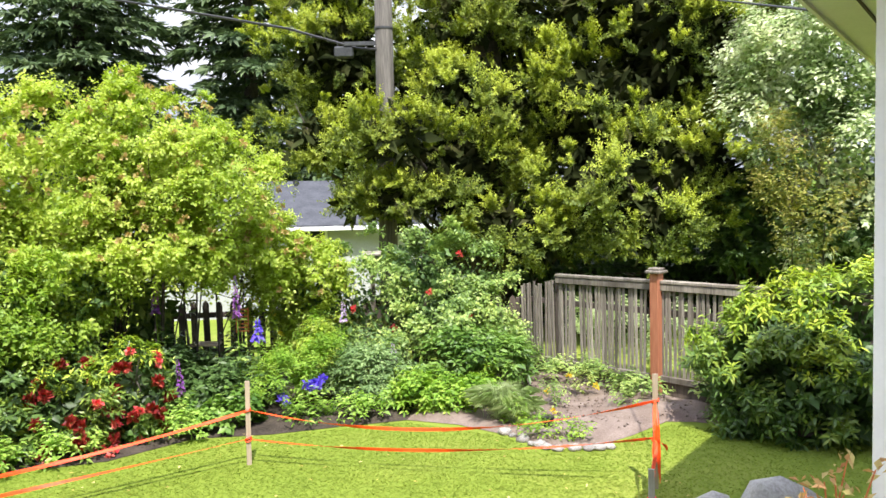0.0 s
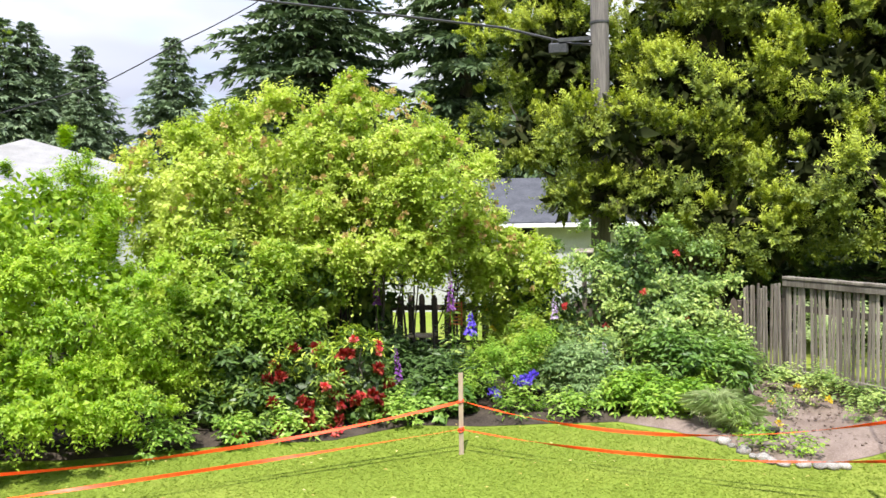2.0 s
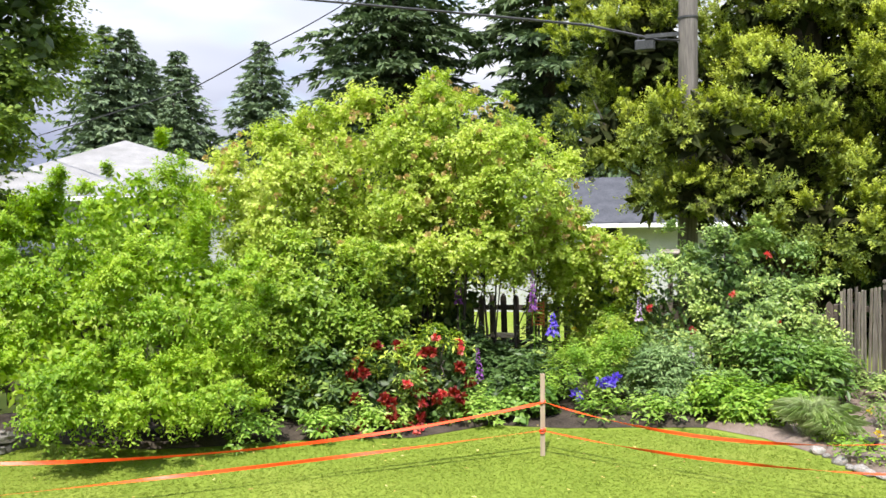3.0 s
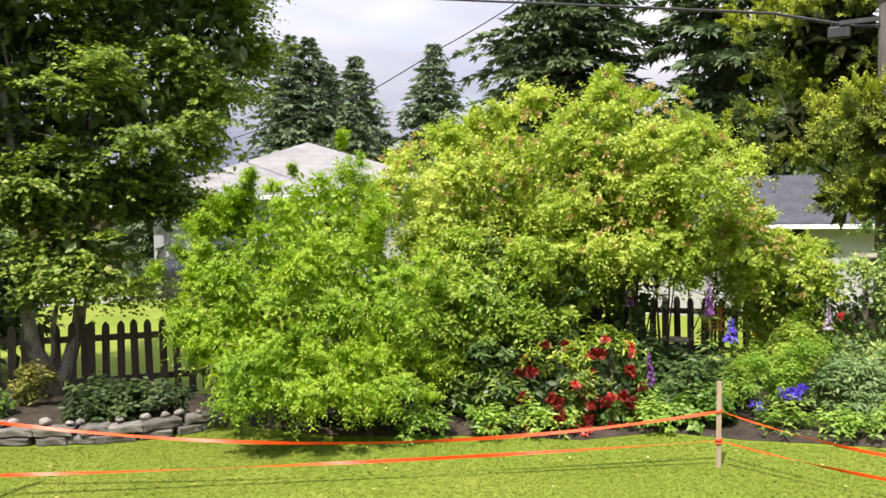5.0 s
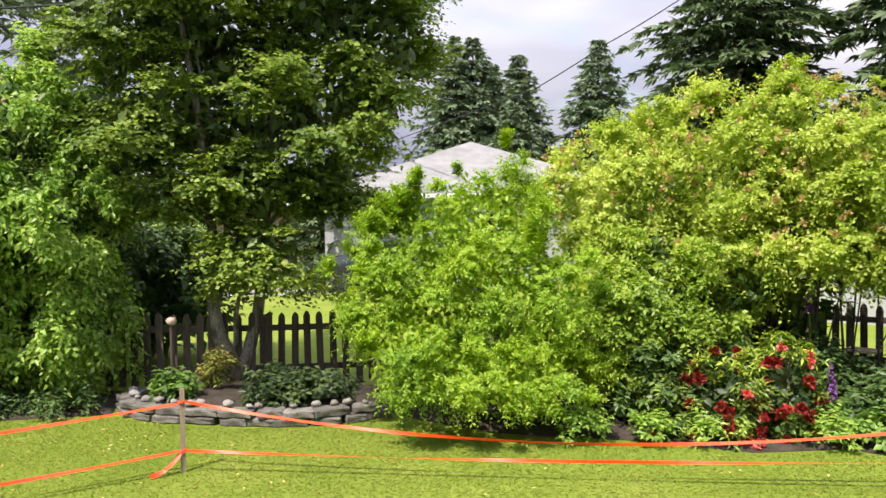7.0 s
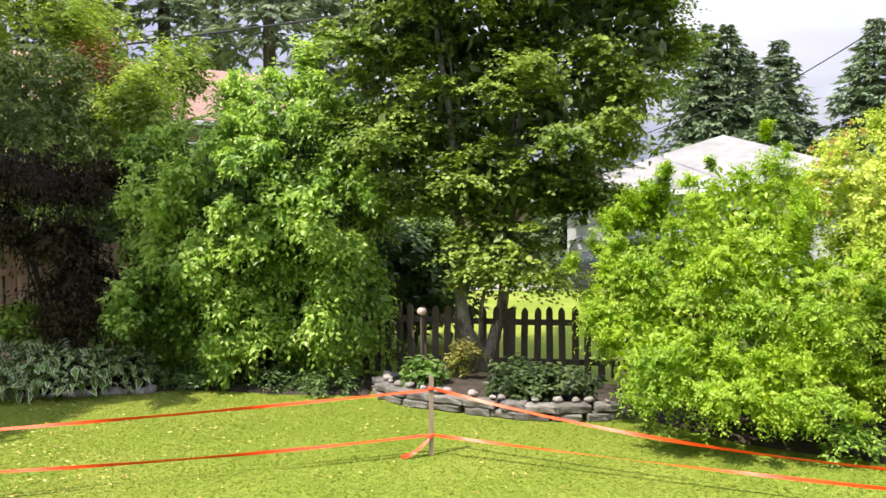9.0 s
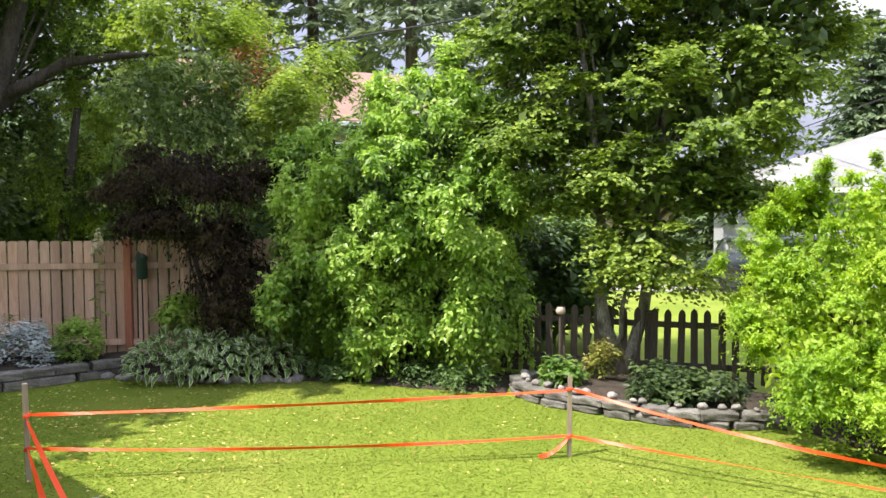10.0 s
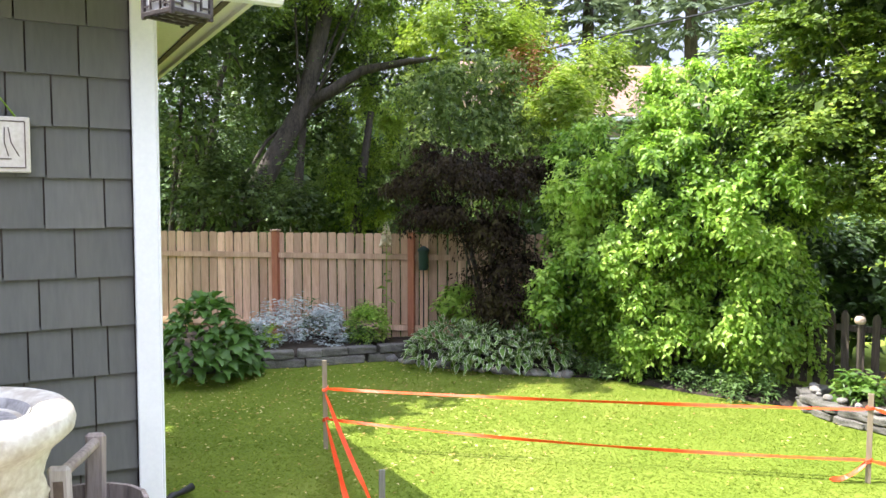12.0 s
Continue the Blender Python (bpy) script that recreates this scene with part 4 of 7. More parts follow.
EDGE_BACK = [(2.5, 7.95), (2.2, 8.0), (1.75, 7.55), (1.37, 7.25), (0.85, 7.2), (0.62, 7.6), (0.1, 8.05), (-0.42, 8.26), (-1.1, 8.06), (-1.74, 7.84),
             (-2.47, 7.75), (-3.05, 7.1), (-4.0, 6.75), (-4.4, 6.5), (-4.8, 6.25), (-5.2, 6.05), (-5.6, 5.95), (-6.1, 5.9), (-6.5, 5.9)]
bed("bare_bed", [(4.4, 7.2), (3.4, 7.3)] + EDGE_BACK[:8] + [(-0.3, 9.4), (1.05, 10.75), (2.4, 9.15), (3.6, 7.75)], 0.04, M_SOILRED, "dry pinkish-grey soil of a planting bed", 1)
# the shade of the overhanging shrubs is painted by this dark soil
bed("shrub_bed", EDGE_BACK[7:] + [(-8.4, 5.9), (-4.5, 10.9), (-2.0, 10.8), (1.0, 10.72), (-0.32, 9.4)], 0.05, M_SOIL, "leaf-strewn soil under shrubs and perennials, darkened for their shade", 5)
bed("hosta_bed", [(-11.5, -0.7), (-10.8, 0.48), (-10.4, 1.6), (-10.3, 2.05), (-9.4, 3.0), (-8.85, 3.8), (-9.9, 4.4), (-11.9, 1.4), (-12.4, -0.4)], 0.05, M_SOIL, "dark soil under shrubs and hostas", 2)



def soil_clods():
    """Crumbs and clods strewn over the bare bed."""
    rng = np.random.default_rng(12)
    poly = [(3.3, 7.4), (2.2, 8.05), (1.75, 7.65), (1.37, 7.35), (0.9, 7.35), (0.7, 7.8), (0.4, 8.4), (0.5, 9.6), (1.05, 10.6), (2.3, 9.1)]
    base = np.array(((1, 0, 0), (0, 1, 0), (-1, 0, 0), (0, -1, 0), (0, 0, 0.8), (0, 0, -0.8)))
    faces = np.array([(a, (a + 1) % 4, 4) for a in range(4)] + [((a + 1) % 4, a, 5) for a in range(4)])
    x, y = rng.uniform(0.4, 3.3, 1500), rng.uniform(7.3, 10.6, 1500)
    ok = inside(poly, x, y)
    verts, tris = [], []
    for k, (a, b) in enumerate(zip(x[ok], y[ok])):
        s = rng.uniform(0.006, 0.014) * rng.choice((0.7, 1.0, 1.7))
        t = rng.uniform(0, math.tau)
        r = np.array(((math.cos(t), -math.sin(t), 0), (math.sin(t), math.cos(t), 0), (0, 0, 1)))
        verts.append((base + rng.normal(size=(6, 3)) * 0.2) @ r.T * s + np.array((a, b, 0.055)))
        tris.append(faces + k * len(base))
    tagged(new("soil_clods", mesh_from("soil_clods", np.concatenate(verts), np.concatenate(tris), M_SOILRED)), "crumbs and clods of dry soil", "soil", kind="stuff")


# ---- lawn blades and fallen leaves ----
LAWN = [(2.2, 7.9), (1.37, 7.2), (0.8, 7.15), (0.55, 7.6), (-0.42, 8.2), (-1.74, 7.8), (-2.47, 7.7), (-3.05, 7.05), (-4.0, 6.7), (-4.4, 6.45), (-4.8, 6.2), (-5.2, 6.0), (-5.6, 5.9), (-6.1, 5.85), (-6.5, 5.8), (-7.2, 4.5), (-8.2, 3.9), (-8.75, 3.8), (-9.4, 2.95),
        (-10.3, 2.0), (-10.4, 1.6), (-10.8, 0.45), (-11.45, -0.75), (-11.05, -1.8), (-10.4, -3.2), (-9.6, -4.6), (-6.0, -3.0), (-4.6, 0.4), (-2.0, 4.2), (1.2, 5.0), (2.3, 5.2), (4.2, 7.0)]


def inside(poly, x, y):
    r = np.zeros(x.shape, bool)
    for (x0, y0), (x1, y1) in zip(poly, poly[1:] + poly[:1]):
        r ^= ((y0 > y) != (y1 > y)) & (x < (x1 - x0) * (y - y0) / (y1 - y0 + 1e-9) + x0)
    return r


def build_grass():
    rng = np.random.default_rng(5)
    n = 760000
    x, y = rng.uniform(-11.6, 4.3, n), rng.uniform(-4.7, 8.4, n)
    d = np.hypot(x, y)
    keep = inside(LAWN, x, y) & (d > 5.3) & (rng.random(n) < np.clip(1.35 - (d - 5.3) / 9, 0.4, 1))
    x, y = x[keep], y[keep]
    m = len(x)
    h = rng.uniform(0.004, 0.011, m)
    lean = rng.normal(size=(m, 2)) * 2.4
    a = rng.uniform(0, math.tau, m)
    w = rng.uniform(0.005, 0.011, m)
    b0 = np.stack([x - np.cos(a) * w, y - np.sin(a) * w, np.zeros(m)], 1)
    b1 = np.stack([x + np.cos(a) * w, y + np.sin(a) * w, np.zeros(m)], 1)
    tip = np.stack([x + lean[:, 0] * h, y + lean[:, 1] * h, h], 1)
    v = np.stack([b0, b1, tip], 1).reshape(-1, 3)
    f = np.arange(m * 3).reshape(-1, 3)
    ob = new("grass", mesh_from("grass", v, f, M_BLADE))
    tagged(ob, "short green grass blades of the lawn", "grass", kind="stuff")
    # fallen leaves, thicker under the trees
    n = 15000
    x, y = rng.uniform(-11.4, 2, n), rng.uniform(-4.5, 8, n)
    shade = np.exp(-((x + 10) ** 2 + (y + 1.5) ** 2) / 9) + 0.075
    keep = inside(LAWN, x, y) & (rng.random(n) < shade)
    x, y = x[keep], y[keep]
    m = len(x)
    base = np.stack([x, y, np.full(m, 0.036)], 1)
    ax = np.concatenate([rng.normal(size=(m, 2)), rng.normal(size=(m, 1)) * 0.1], 1)
    v, f = blades(base, ax, np.tile((0, 0, 1.0), (m, 1)) + rng.normal(size=(m, 3)) * 0.25, rng.uniform(0.02, 0.06, m), rng.uniform(0.014, 0.032, m))
    tagged(new("fallen_leaves", mesh_from("fallen_leaves", v, f, F_LEAF)), "yellow leaves fallen on the lawn", "leaves", kind="stuff")


F_LEAF = leafy("fallen_leaf", C(0.26, 0.15, 0.05), C(0.50, 0.40, 0.10), C(0.66, 0.58, 0.28), 0.2, 0.6, 2.0, 0.2)
build_grass()
soil_clods()

# ---- own house: two wings beside the porch ----
U, N = Vector((0.883, 0.469, 0)), Vector((-0.469, 0.883, 0))          # along and out of the left wing's garden side
K = Vector((-3.376, -1.236, 0))                                          # its outer corner
E2, N2 = Vector((0.58, 0.815, 0)), Vector((-0.815, 0.58, 0))          # the right wing
K2 = Vector((1.71, 3.20, 0))
EAVE_L, EAVE_R = 3.08, 3.20


def xy(*pts):
    return [(p.x, p.y) for p in pts]


wall_left = part("wall_left", prism(xy(K - U * 0.03 - N * 0.03, K - U * 5 - N * 0.03, K - U * 5 - N * 6, K - N * 6 - U * 0.03), 0, 3.2), M_DARKWOOD)
tagged(wall_left, "house wing clad in dark grey painted shingles", "wall", kind="structure")
Q1, Q2 = K - N * 3.4, K - N * 3.4 + U * 8.2
wall_back = part("wall_back", prism(xy(Q1, Q2, Q2 - N * 0.2, Q1 - N * 0.2), 0, 3.2), M_SHINGLE)
tagged(wall_back, "dark grey house wall behind the porch", "wall", kind="structure")
K3 = K2 - N2 * 4.2
wall_right = part("wall_right", prism(xy(K2, K2 + E2 * 2.85, K3 + E2 * 2.85, K3), 0, 3.24), M_SHINGLE)
tagged(wall_right, "dark grey wall of the other house wing", "wall", kind="structure")
# corner boards
ang_l = math.atan2(U.y, U.x)
cb = part("corner_board", box((0.022, 0.090, 3.08), Matrix.Translation(K + U * 0.011 - N * 0.045 + Vector((0, 0, 1.54))) @ Matrix.Rotation(ang_l, 4, "Z"), 0.003), M_WHITE)
tagged(cb, "white painted corner board of the shingled wall", "trim", kind="structure")
cb2 = part("corner_board", box((0.090, 0.010, 3.08), Matrix.Translation(K - U * 0.024 + N * 0.005 + Vector((0, 0, 1.54))) @ Matrix.Rotation(ang_l, 4, "Z"), 0.003), M_WHITE)
tagged(cb2, "white painted corner board of the shingled wall", "trim", kind="structure")
ang_r = math.atan2(E2.y, E2.x)
cb3 = part("corner_board", box((0.024, 0.14, 3.18), Matrix.Translation(K2 - E2 * 0.012 - N2 * 0.07 + Vector((0, 0, 1.59))) @ Matrix.Rotation(ang_r, 4, "Z"), 0.003), M_WHITE)
tagged(cb3, "white painted corner board of the far wing", "trim", kind="structure")


def eaves(name, pts, z, label):
    """A soffit with its fascia boards and a low roof slab above, over a plan polygon."""
    t = thing(name, label, "roof", kind="structure")
    part("soffit", prism(xy(*pts), z, z + 0.025), M_SOFFIT, t)
    c = sum(pts, Vector()) / len(pts)
    for a, b in zip(pts, pts[1:] + pts[:1]):
        d = (b - a).normalized()
        o = Vector((d.y, -d.x, 0))
        if o.dot((a + b) / 2 - c) < 0:
            o = -o
        part("fascia", prism(xy(a - d * 0.022, b + d * 0.022, b + d * 0.022 + o * 0.022, a - d * 0.022 + o * 0.022), z - 0.02, z + 0.17), M_SOFFIT, t)
    inner = [p + (p - c).normalized() * 0.06 for p in pts]
    part("roof_slab", prism(xy(*inner), z + 0.172, z + 0.22), M_ROOFOWN, t)
    return t


eaves("eave_left", [K + U * 0.25 + N * 0.36, K - U * 5.2 + N * 0.36, K - U * 5.2 - N * 6, K - N * 6 + U * 0.25], EAVE_L, "cream soffit and fascia of the shingled wing")
eaves("eave_right", [K2 + N2 * 0.40 - E2 * 0.45, K2 + N2 * 0.40 + E2 * 3.1, K3 + E2 * 3.1, K3 - E2 * 0.45], EAVE_R, "cream soffit and fascia of the far wing")
# dark joint strips in the soffits
st = part("soffit_vent", prism(xy(K + N * 0.27 + U * 0.2, K + N * 0.30 + U * 0.2, K + N * 0.30 - U * 5, K + N * 0.27 - U * 5), EAVE_L - 0.008, EAVE_L - 0.002), M_DARKWOOD)
tagged(st, "dark vent strip along the soffit", "trim", kind="structure")
st2 = part("soffit_vent", prism(xy(K2 + N2 * 0.2 - E2 * 0.3, K2 + N2 * 0.185 - E2 * 0.3, K2 + N2 * 0.185 + E2 * 2.7, K2 + N2 * 0.2 + E2 * 2.7), EAVE_R - 0.008, EAVE_R - 0.002), M_DARKWOOD)
tagged(st2, "dark joint line along the soffit", "trim", kind="structure")


def gutter():
    bm = bmesh.new()
    a, b = K + U * 0.274 + N * 0.42, K + U * 0.274 - N * 3.2
    d, o = (b - a).normalized(), U
    prof = [(0.0, 0.13), (0.0, 0.0), (0.02, -0.012), (0.07, -0.012), (0.10, 0.03), (0.11, 0.10), (0.125, 0.125), (0.117, 0.13), (0.098, 0.10), (0.09, 0.035), (0.066, 0.0), (0.022, 0.0), (0.008, 0.012), (0.008, 0.13)]
    rows = [[bm.verts.new(p + o * x + Vector((0, 0, EAVE_L - 0.06 + z))) for x, z in prof] for p in (a, b)]
    n = len(prof)
    for k in range(n):
        bm.faces.new((rows[0][k], rows[0][(k + 1) % n], rows[1][(k + 1) % n], rows[1][k]))
    cap = [bm.verts.new(v.co - d * 0.004) for v in rows[0][:8]]
    bm.faces.new(cap)
    bmesh.ops.recalc_face_normals(bm, faces=bm.faces[:])
    tagged(part("gutter", bm, M_WHITE), "white metal rain gutter along the eave", "gutter", kind="structure")


gutter()
# unseen slab added over the porch to shade the corner by the far wing
porch_roof = part("porch_roof", prism([(1.38, 3.2), (1.0, 2.0), (4.6, -0.4), (5.0, 0.85)], 3.43, 3.5), M_SOFFIT)
tagged(porch_roof, "unseen cream porch ceiling, added for its shade", "ceiling", kind="structure")
porch = part("porch_floor", prism([(1.6, 3.0), (0.6, 2.3), (-1.2, 1.1), (-2.3, 0.2), (K + U * 0.03).xy[:], (Q1 + U * 0.03).xy[:], (4.8, -0.5), (5.1, 1.2)], 0, 0.65), M_PORCH)
tagged(porch, "raised wooden porch floor", "porch", kind="structure")

# ---- cedar fence ----
FA, FB = Vector((-13.85, -6.4, 0)), Vector((-11.85, 2.0, 0))


def cedar_fence():
    t = thing("cedar_fence", "tan cedar board fence with red-brown posts and rails", "fence", at=(0, 0, 0))
    d = (FB - FA).normalized()
    o = Vector((d.y, -d.x, 0))
    if o.dot(-FA) < 0:
        o = -o
    ang = math.atan2(d.y, d.x)
    L = (FB - FA).length
    rng = random.Random(3)
    me = bpy.data.meshes.new("board")
    bm = bmesh.new()
    w, h = 0.126, 1.62
    vs = [(-w / 2, 0), (w / 2, 0), (w / 2, h - 0.02), (w / 2 - 0.018, h), (-w / 2 + 0.018, h), (-w / 2, h - 0.02)]
    lo, hi = [bm.verts.new((x, -0.009, z)) for x, z in vs], [bm.verts.new((x, 0.009, z)) for x, z in vs]
    for k in range(6):
        bm.faces.new((lo[k], lo[(k + 1) % 6], hi[(k + 1) % 6], hi[k]))
    bm.faces.new(lo[::-1]), bm.faces.new(hi)
    bmesh.ops.recalc_face_normals(bm, faces=bm.faces[:])
    bm.to_mesh(me)
    bm.free()
    me.materials.append(M_CEDARWOOD)
    post_s = [2.32 * k + 0.42 for k in range(-1, 4)]
    s = 0.08
    while s < L:
        p = FA + d * s - o * (0.012 + 0.006 * rng.random())
        ob = under(new("board", me), t)
        ob.matrix_basis = Matrix.Translation((p.x, p.y, 0.16 + rng.uniform(-0.008, 0.008))) @ Matrix.Rotation(ang, 4, "Z") @ Matrix.Rotation(radians(rng.uniform(-0.5, 0.5)), 4, "Y")
        s += 0.147 + rng.uniform(-0.003, 0.004)
    for z in (1.42, 0.33):
        part("rail", box((L, 0.038, 0.085), Matrix.Translation(FA.lerp(FB, 0.5) + o * 0.022 + Vector((0, 0, z))) @ Matrix.Rotation(ang, 4, "Z"), 0.004), M_CEDARWOOD, t, "weathered horizontal rail")
    p1 = 3.86                      # the post that stands in full view
    for k in range(-1, 4):
        q = FA + d * (p1 + 2.23 * k) + o * 0.035
        if (p1 + 2.23 * k) > L + 0.1:
            continue
        post = part("post", box((0.10, 0.10, 1.80), Matrix.Translation(q + Vector((0, 0, 0.90))) @ Matrix.Rotation(ang, 4, "Z"), 0.006), M_REDWOOD, t, "red-brown stained square post")
        part("post_cap", box((0.14, 0.14, 0.03), Matrix.Translation(q + Vector((0, 0, 1.815))) @ Matrix.Rotation(ang, 4, "Z"), 0.008), M_CEDARWOOD, post, "tan wooden cap")
    part("kickboard", box((L, 0.03, 0.14), Matrix.Translation(FA.lerp(FB, 0.5) - o * 0.01 + Vector((0, 0, 0.085))) @ Matrix.Rotation(ang, 4, "Z"), 0.004), M_DARKWOOD, t)
    return d, o, ang


FD, FO, FANG = cedar_fence()


# ---- old slatted fence by the soil bed ----
def slat_fence():
    t = thing("slat_fence", "old grey weathered slat fence with a red-brown post", "fence")
    rng = random.Random(8)
    pts = [Vector((1.02, 10.75, 0)), Vector((1.42, 10.2, 0)), Vector((2.40, 9.16, 0)), Vector((3.75, 7.62, 0)), Vector((4.9, 6.3, 0))]
    me = []
    for v in range(4):
        bm = box((0.034, 0.016, 1.06), Matrix.Translation((0, 0, 0.53)), 0.003)
        for q in bm.verts:
            if q.co.z > 0.6:
                q.co.z += (v - 1.5) * 0.012 + q.co.x * (0.2 if v % 2 else -0.15)
        m = bpy.data.meshes.new("slat")
        bm.to_mesh(m)
        bm.free()
        m.materials.append(M_GREYWOOD)
        me.append(m)
    for i, (a, b) in enumerate(zip(pts, pts[1:])):
        d = (b - a).normalized()
        ang = math.atan2(d.y, d.x)
        o = Vector((d.y, -d.x, 0))
        if o.dot(-a) < 0:
            o = -o
        L = (b - a).length
        drop = -0.10 if i == 0 else 0
        s = 0.03
        while s < L - 0.02:
            if not (i == 1 and (0.30 < s < 0.38 or 1.32 < s < 1.37)):
                ob = under(new("slat", rng.choice(me)), t)
                p = a + d * s + o * rng.uniform(-0.004, 0.006)
                ob.matrix_basis = Matrix.Translation((p.x, p.y, 0.17 + rng.uniform(-0.02, 0.015) + drop * (1 - s / L))) @ Matrix.Rotation(ang, 4, "Z") @ Matrix.Rotation(radians(rng.uniform(-1.6, 1.6)), 4, "Y")
            s += 0.052 + rng.uniform(-0.007, 0.010)
        mid = a.lerp(b, 0.5)
        R = Matrix.Rotation(ang, 4, "Z")
        if i:
            part("top_rail", box((L, 0.10, 0.035), Matrix.Translation(mid + Vector((0, 0, 1.30))) @ R, 0.006), M_GREYWOOD, t)
            part("upper_rail", box((L, 0.03, 0.075), Matrix.Translation(mid + o * 0.026 + Vector((0, 0, 1.24))) @ R, 0.005), M_GREYWOOD, t)
        part("back_rail", box((L, 0.035, 0.07), Matrix.Translation(mid - o * 0.03 + Vector((0, 0, 0.95))) @ R, 0.005), M_DARKWOOD, t)
        part("bottom_rail", box((L, 0.05, 0.07), Matrix.Translation(mid + o * 0.02 + Vector((0, 0, 0.20))) @ R, 0.006), M_GREYWOOD, t)
        part("kickboard", box((L, 0.03, 0.16), Matrix.Translation(mid - o * 0.01 + Vector((0, 0, 0.08))) @ R, 0.004), M_DARKWOOD, t)
    q = Vector((2.40, 9.12, 0))
    R = Matrix.Rotation(math.atan2(-1.54, 1.35), 4, "Z")
    post = part("post", box((0.115, 0.115, 1.40), Matrix.Translation(q + Vector((0, 0, 0.70))) @ R, 0.008), M_REDWOOD, t, "red-brown stained square post")
    cap = box((0.19, 0.19, 0.035), Matrix.Translation(q + Vector((0, 0, 1.415))) @ R, 0.01)
    box_into(cap, (0.14, 0.14, 0.03), Matrix.Translation(q + Vector((0, 0, 1.445))) @ R, 0.01)
    part("post_cap", cap, M_GREYWOOD, post, "grey weathered post cap")
    for x, y in ((3.75, 7.66), (1.44, 10.24)):
        part("post", box((0.06, 0.06, 1.22), Matrix.Translation((x, y, 0.61)) @ R, 0.006), M_DARKWOOD, t)


slat_fence()


# ---- picket fence ----
def picket_fence():
    t = thing("picket_fence", "dark weathered picket fence with pointed tops", "fence")
    rng = random.Random(4)
    pts = [Vector((-11.6, 2.6, 0)), Vector((-8.62, 5.62, 0)), Vector((-4.6, 10.75, 0)), Vector((-2.9, 11.05, 0)), Vector((1.0, 10.85, 0))]
    bm = bmesh.new()
    w, h = 0.085, 0.98
    prof = [(-w / 2, 0.08), (w / 2, 0.08), (w / 2, h - 0.07), (w * 0.36, h - 0.03), (0.0, h), (-w * 0.36, h - 0.03), (-w / 2, h - 0.07)]
    lo, hi = [bm.verts.new((x, -0.01, z)) for x, z in prof], [bm.verts.new((x, 0.01, z)) for x, z in prof]
    for k in range(7):
        bm.faces.new((lo[k], lo[(k + 1) % 7], hi[(k + 1) % 7], hi[k]))
    bm.faces.new(lo[::-1]), bm.faces.new(hi)
    bmesh.ops.recalc_face_normals(bm, faces=bm.faces[:])
    me = bpy.data.meshes.new("picket")
    bm.to_mesh(me)
    bm.free()
    me.materials.append(M_DARKWOOD)
    for i, (a, b) in enumerate(zip(pts, pts[1:])):
        d = (b - a).normalized()
        ang = math.atan2(d.y, d.x)
        o = Vector((d.y, -d.x, 0))
        if o.dot(-a) < 0:
            o = -o
        L = (b - a).length
        s = 0.06
        while s < L:
            p = a + d * s + o * 0.03
            ob = under(new("picket", me), t)
            ob.matrix_basis = Matrix.Translation((p.x, p.y, rng.uniform(-0.015, 0.015))) @ Matrix.Rotation(ang, 4, "Z") @ Matrix.Rotation(radians(rng.uniform(-1.2, 1.2)), 4, "Y")
            s += 0.163 + rng.uniform(-0.008, 0.008)
        for z in (0.78, 0.28):
            part("rail", box((L, 0.035, 0.075), Matrix.Translation(a.lerp(b, 0.5) + Vector((0, 0, z))) @ Matrix.Rotation(ang, 4, "Z"), 0.005), M_DARKWOOD, t)
        n = max(1, int(L / 2.2))
        for k in range(n + 1):
            p = a.lerp(b, k / n) - o * 0.03
            part("post", box((0.09, 0.09, 0.95), Matrix.Translation((p.x, p.y, 0.47)) @ Matrix.Rotation(ang, 4, "Z"), 0.006), M_DARKWOOD, t)


picket_fence()


# ---- block walls of the raised beds ----
def block_wall(name, label, pts, courses, seed, length=0.40, height=0.10):
    t = thing(name, label, "garden wall")
    rng = random.Random(seed)
    meshes = []
    for v in range(3):
        bm = box((length - 0.012, 0.18, height - 0.008), Matrix.Identity(4), 0.010)
        bmesh.ops.subdivide_edges(bm, edges=[e for e in bm.edges if e.calc_length() > 0.05], cuts=3, use_grid_fill=True)
        for q in bm.verts:
            q.co += Vector((noise.noise(q.co * 28 + Vector((v * 7, 0, 0))), noise.noise(q.co * 28 + Vector((0, v * 7, 3))), noise.noise(q.co * 28 + Vector((5, 0, v * 7))))) * 0.012
            q.co += Vector((noise.noise(q.co * 9 + Vector((v, 0, 0))), noise.noise(q.co * 9 + Vector((0, v, 3))), noise.noise(q.co * 9 + Vector((5, 0, v))))) * 0.012
        m = bpy.data.meshes.new("block")
        bm.to_mesh(m)
        bm.free()
        m.materials.append(M_BLOCK)
        meshes.append(m)
    P = [Vector((*p, 0)) for p in pts]
    seg = [(b - a).length for a, b in zip(P, P[1:])]
    total = sum(seg)

    def along(s):
        for a, b, l in zip(P, P[1:], seg):
            if s <= l:
                return a.lerp(b, s / l), (b - a).normalized()
            s -= l
        return P[-1], (P[-1] - P[-2]).normalized()

    for c in range(courses):
        s = length * (0.5 if c % 2 else 0.1)
        while s < total:
            p, d = along(s)
            ob = under(new("block", rng.choice(meshes)), t)
            ob.matrix_basis = Matrix.Translation((p.x + rng.uniform(-0.008, 0.008), p.y + rng.uniform(-0.008, 0.008), height * (c + 0.5))) @ Matrix.Rotation(math.atan2(d.y, d.x) + radians(rng.uniform(-2, 2)), 4, "Z")
            w = rng.uniform(0.7, 1.25)
            ob.matrix_basis = ob.matrix_basis @ Matrix.Translation((0, rng.uniform(-0.02, 0.02), 0)) @ Matrix.Diagonal((w, 1, rng.uniform(0.85, 1.04), 1))
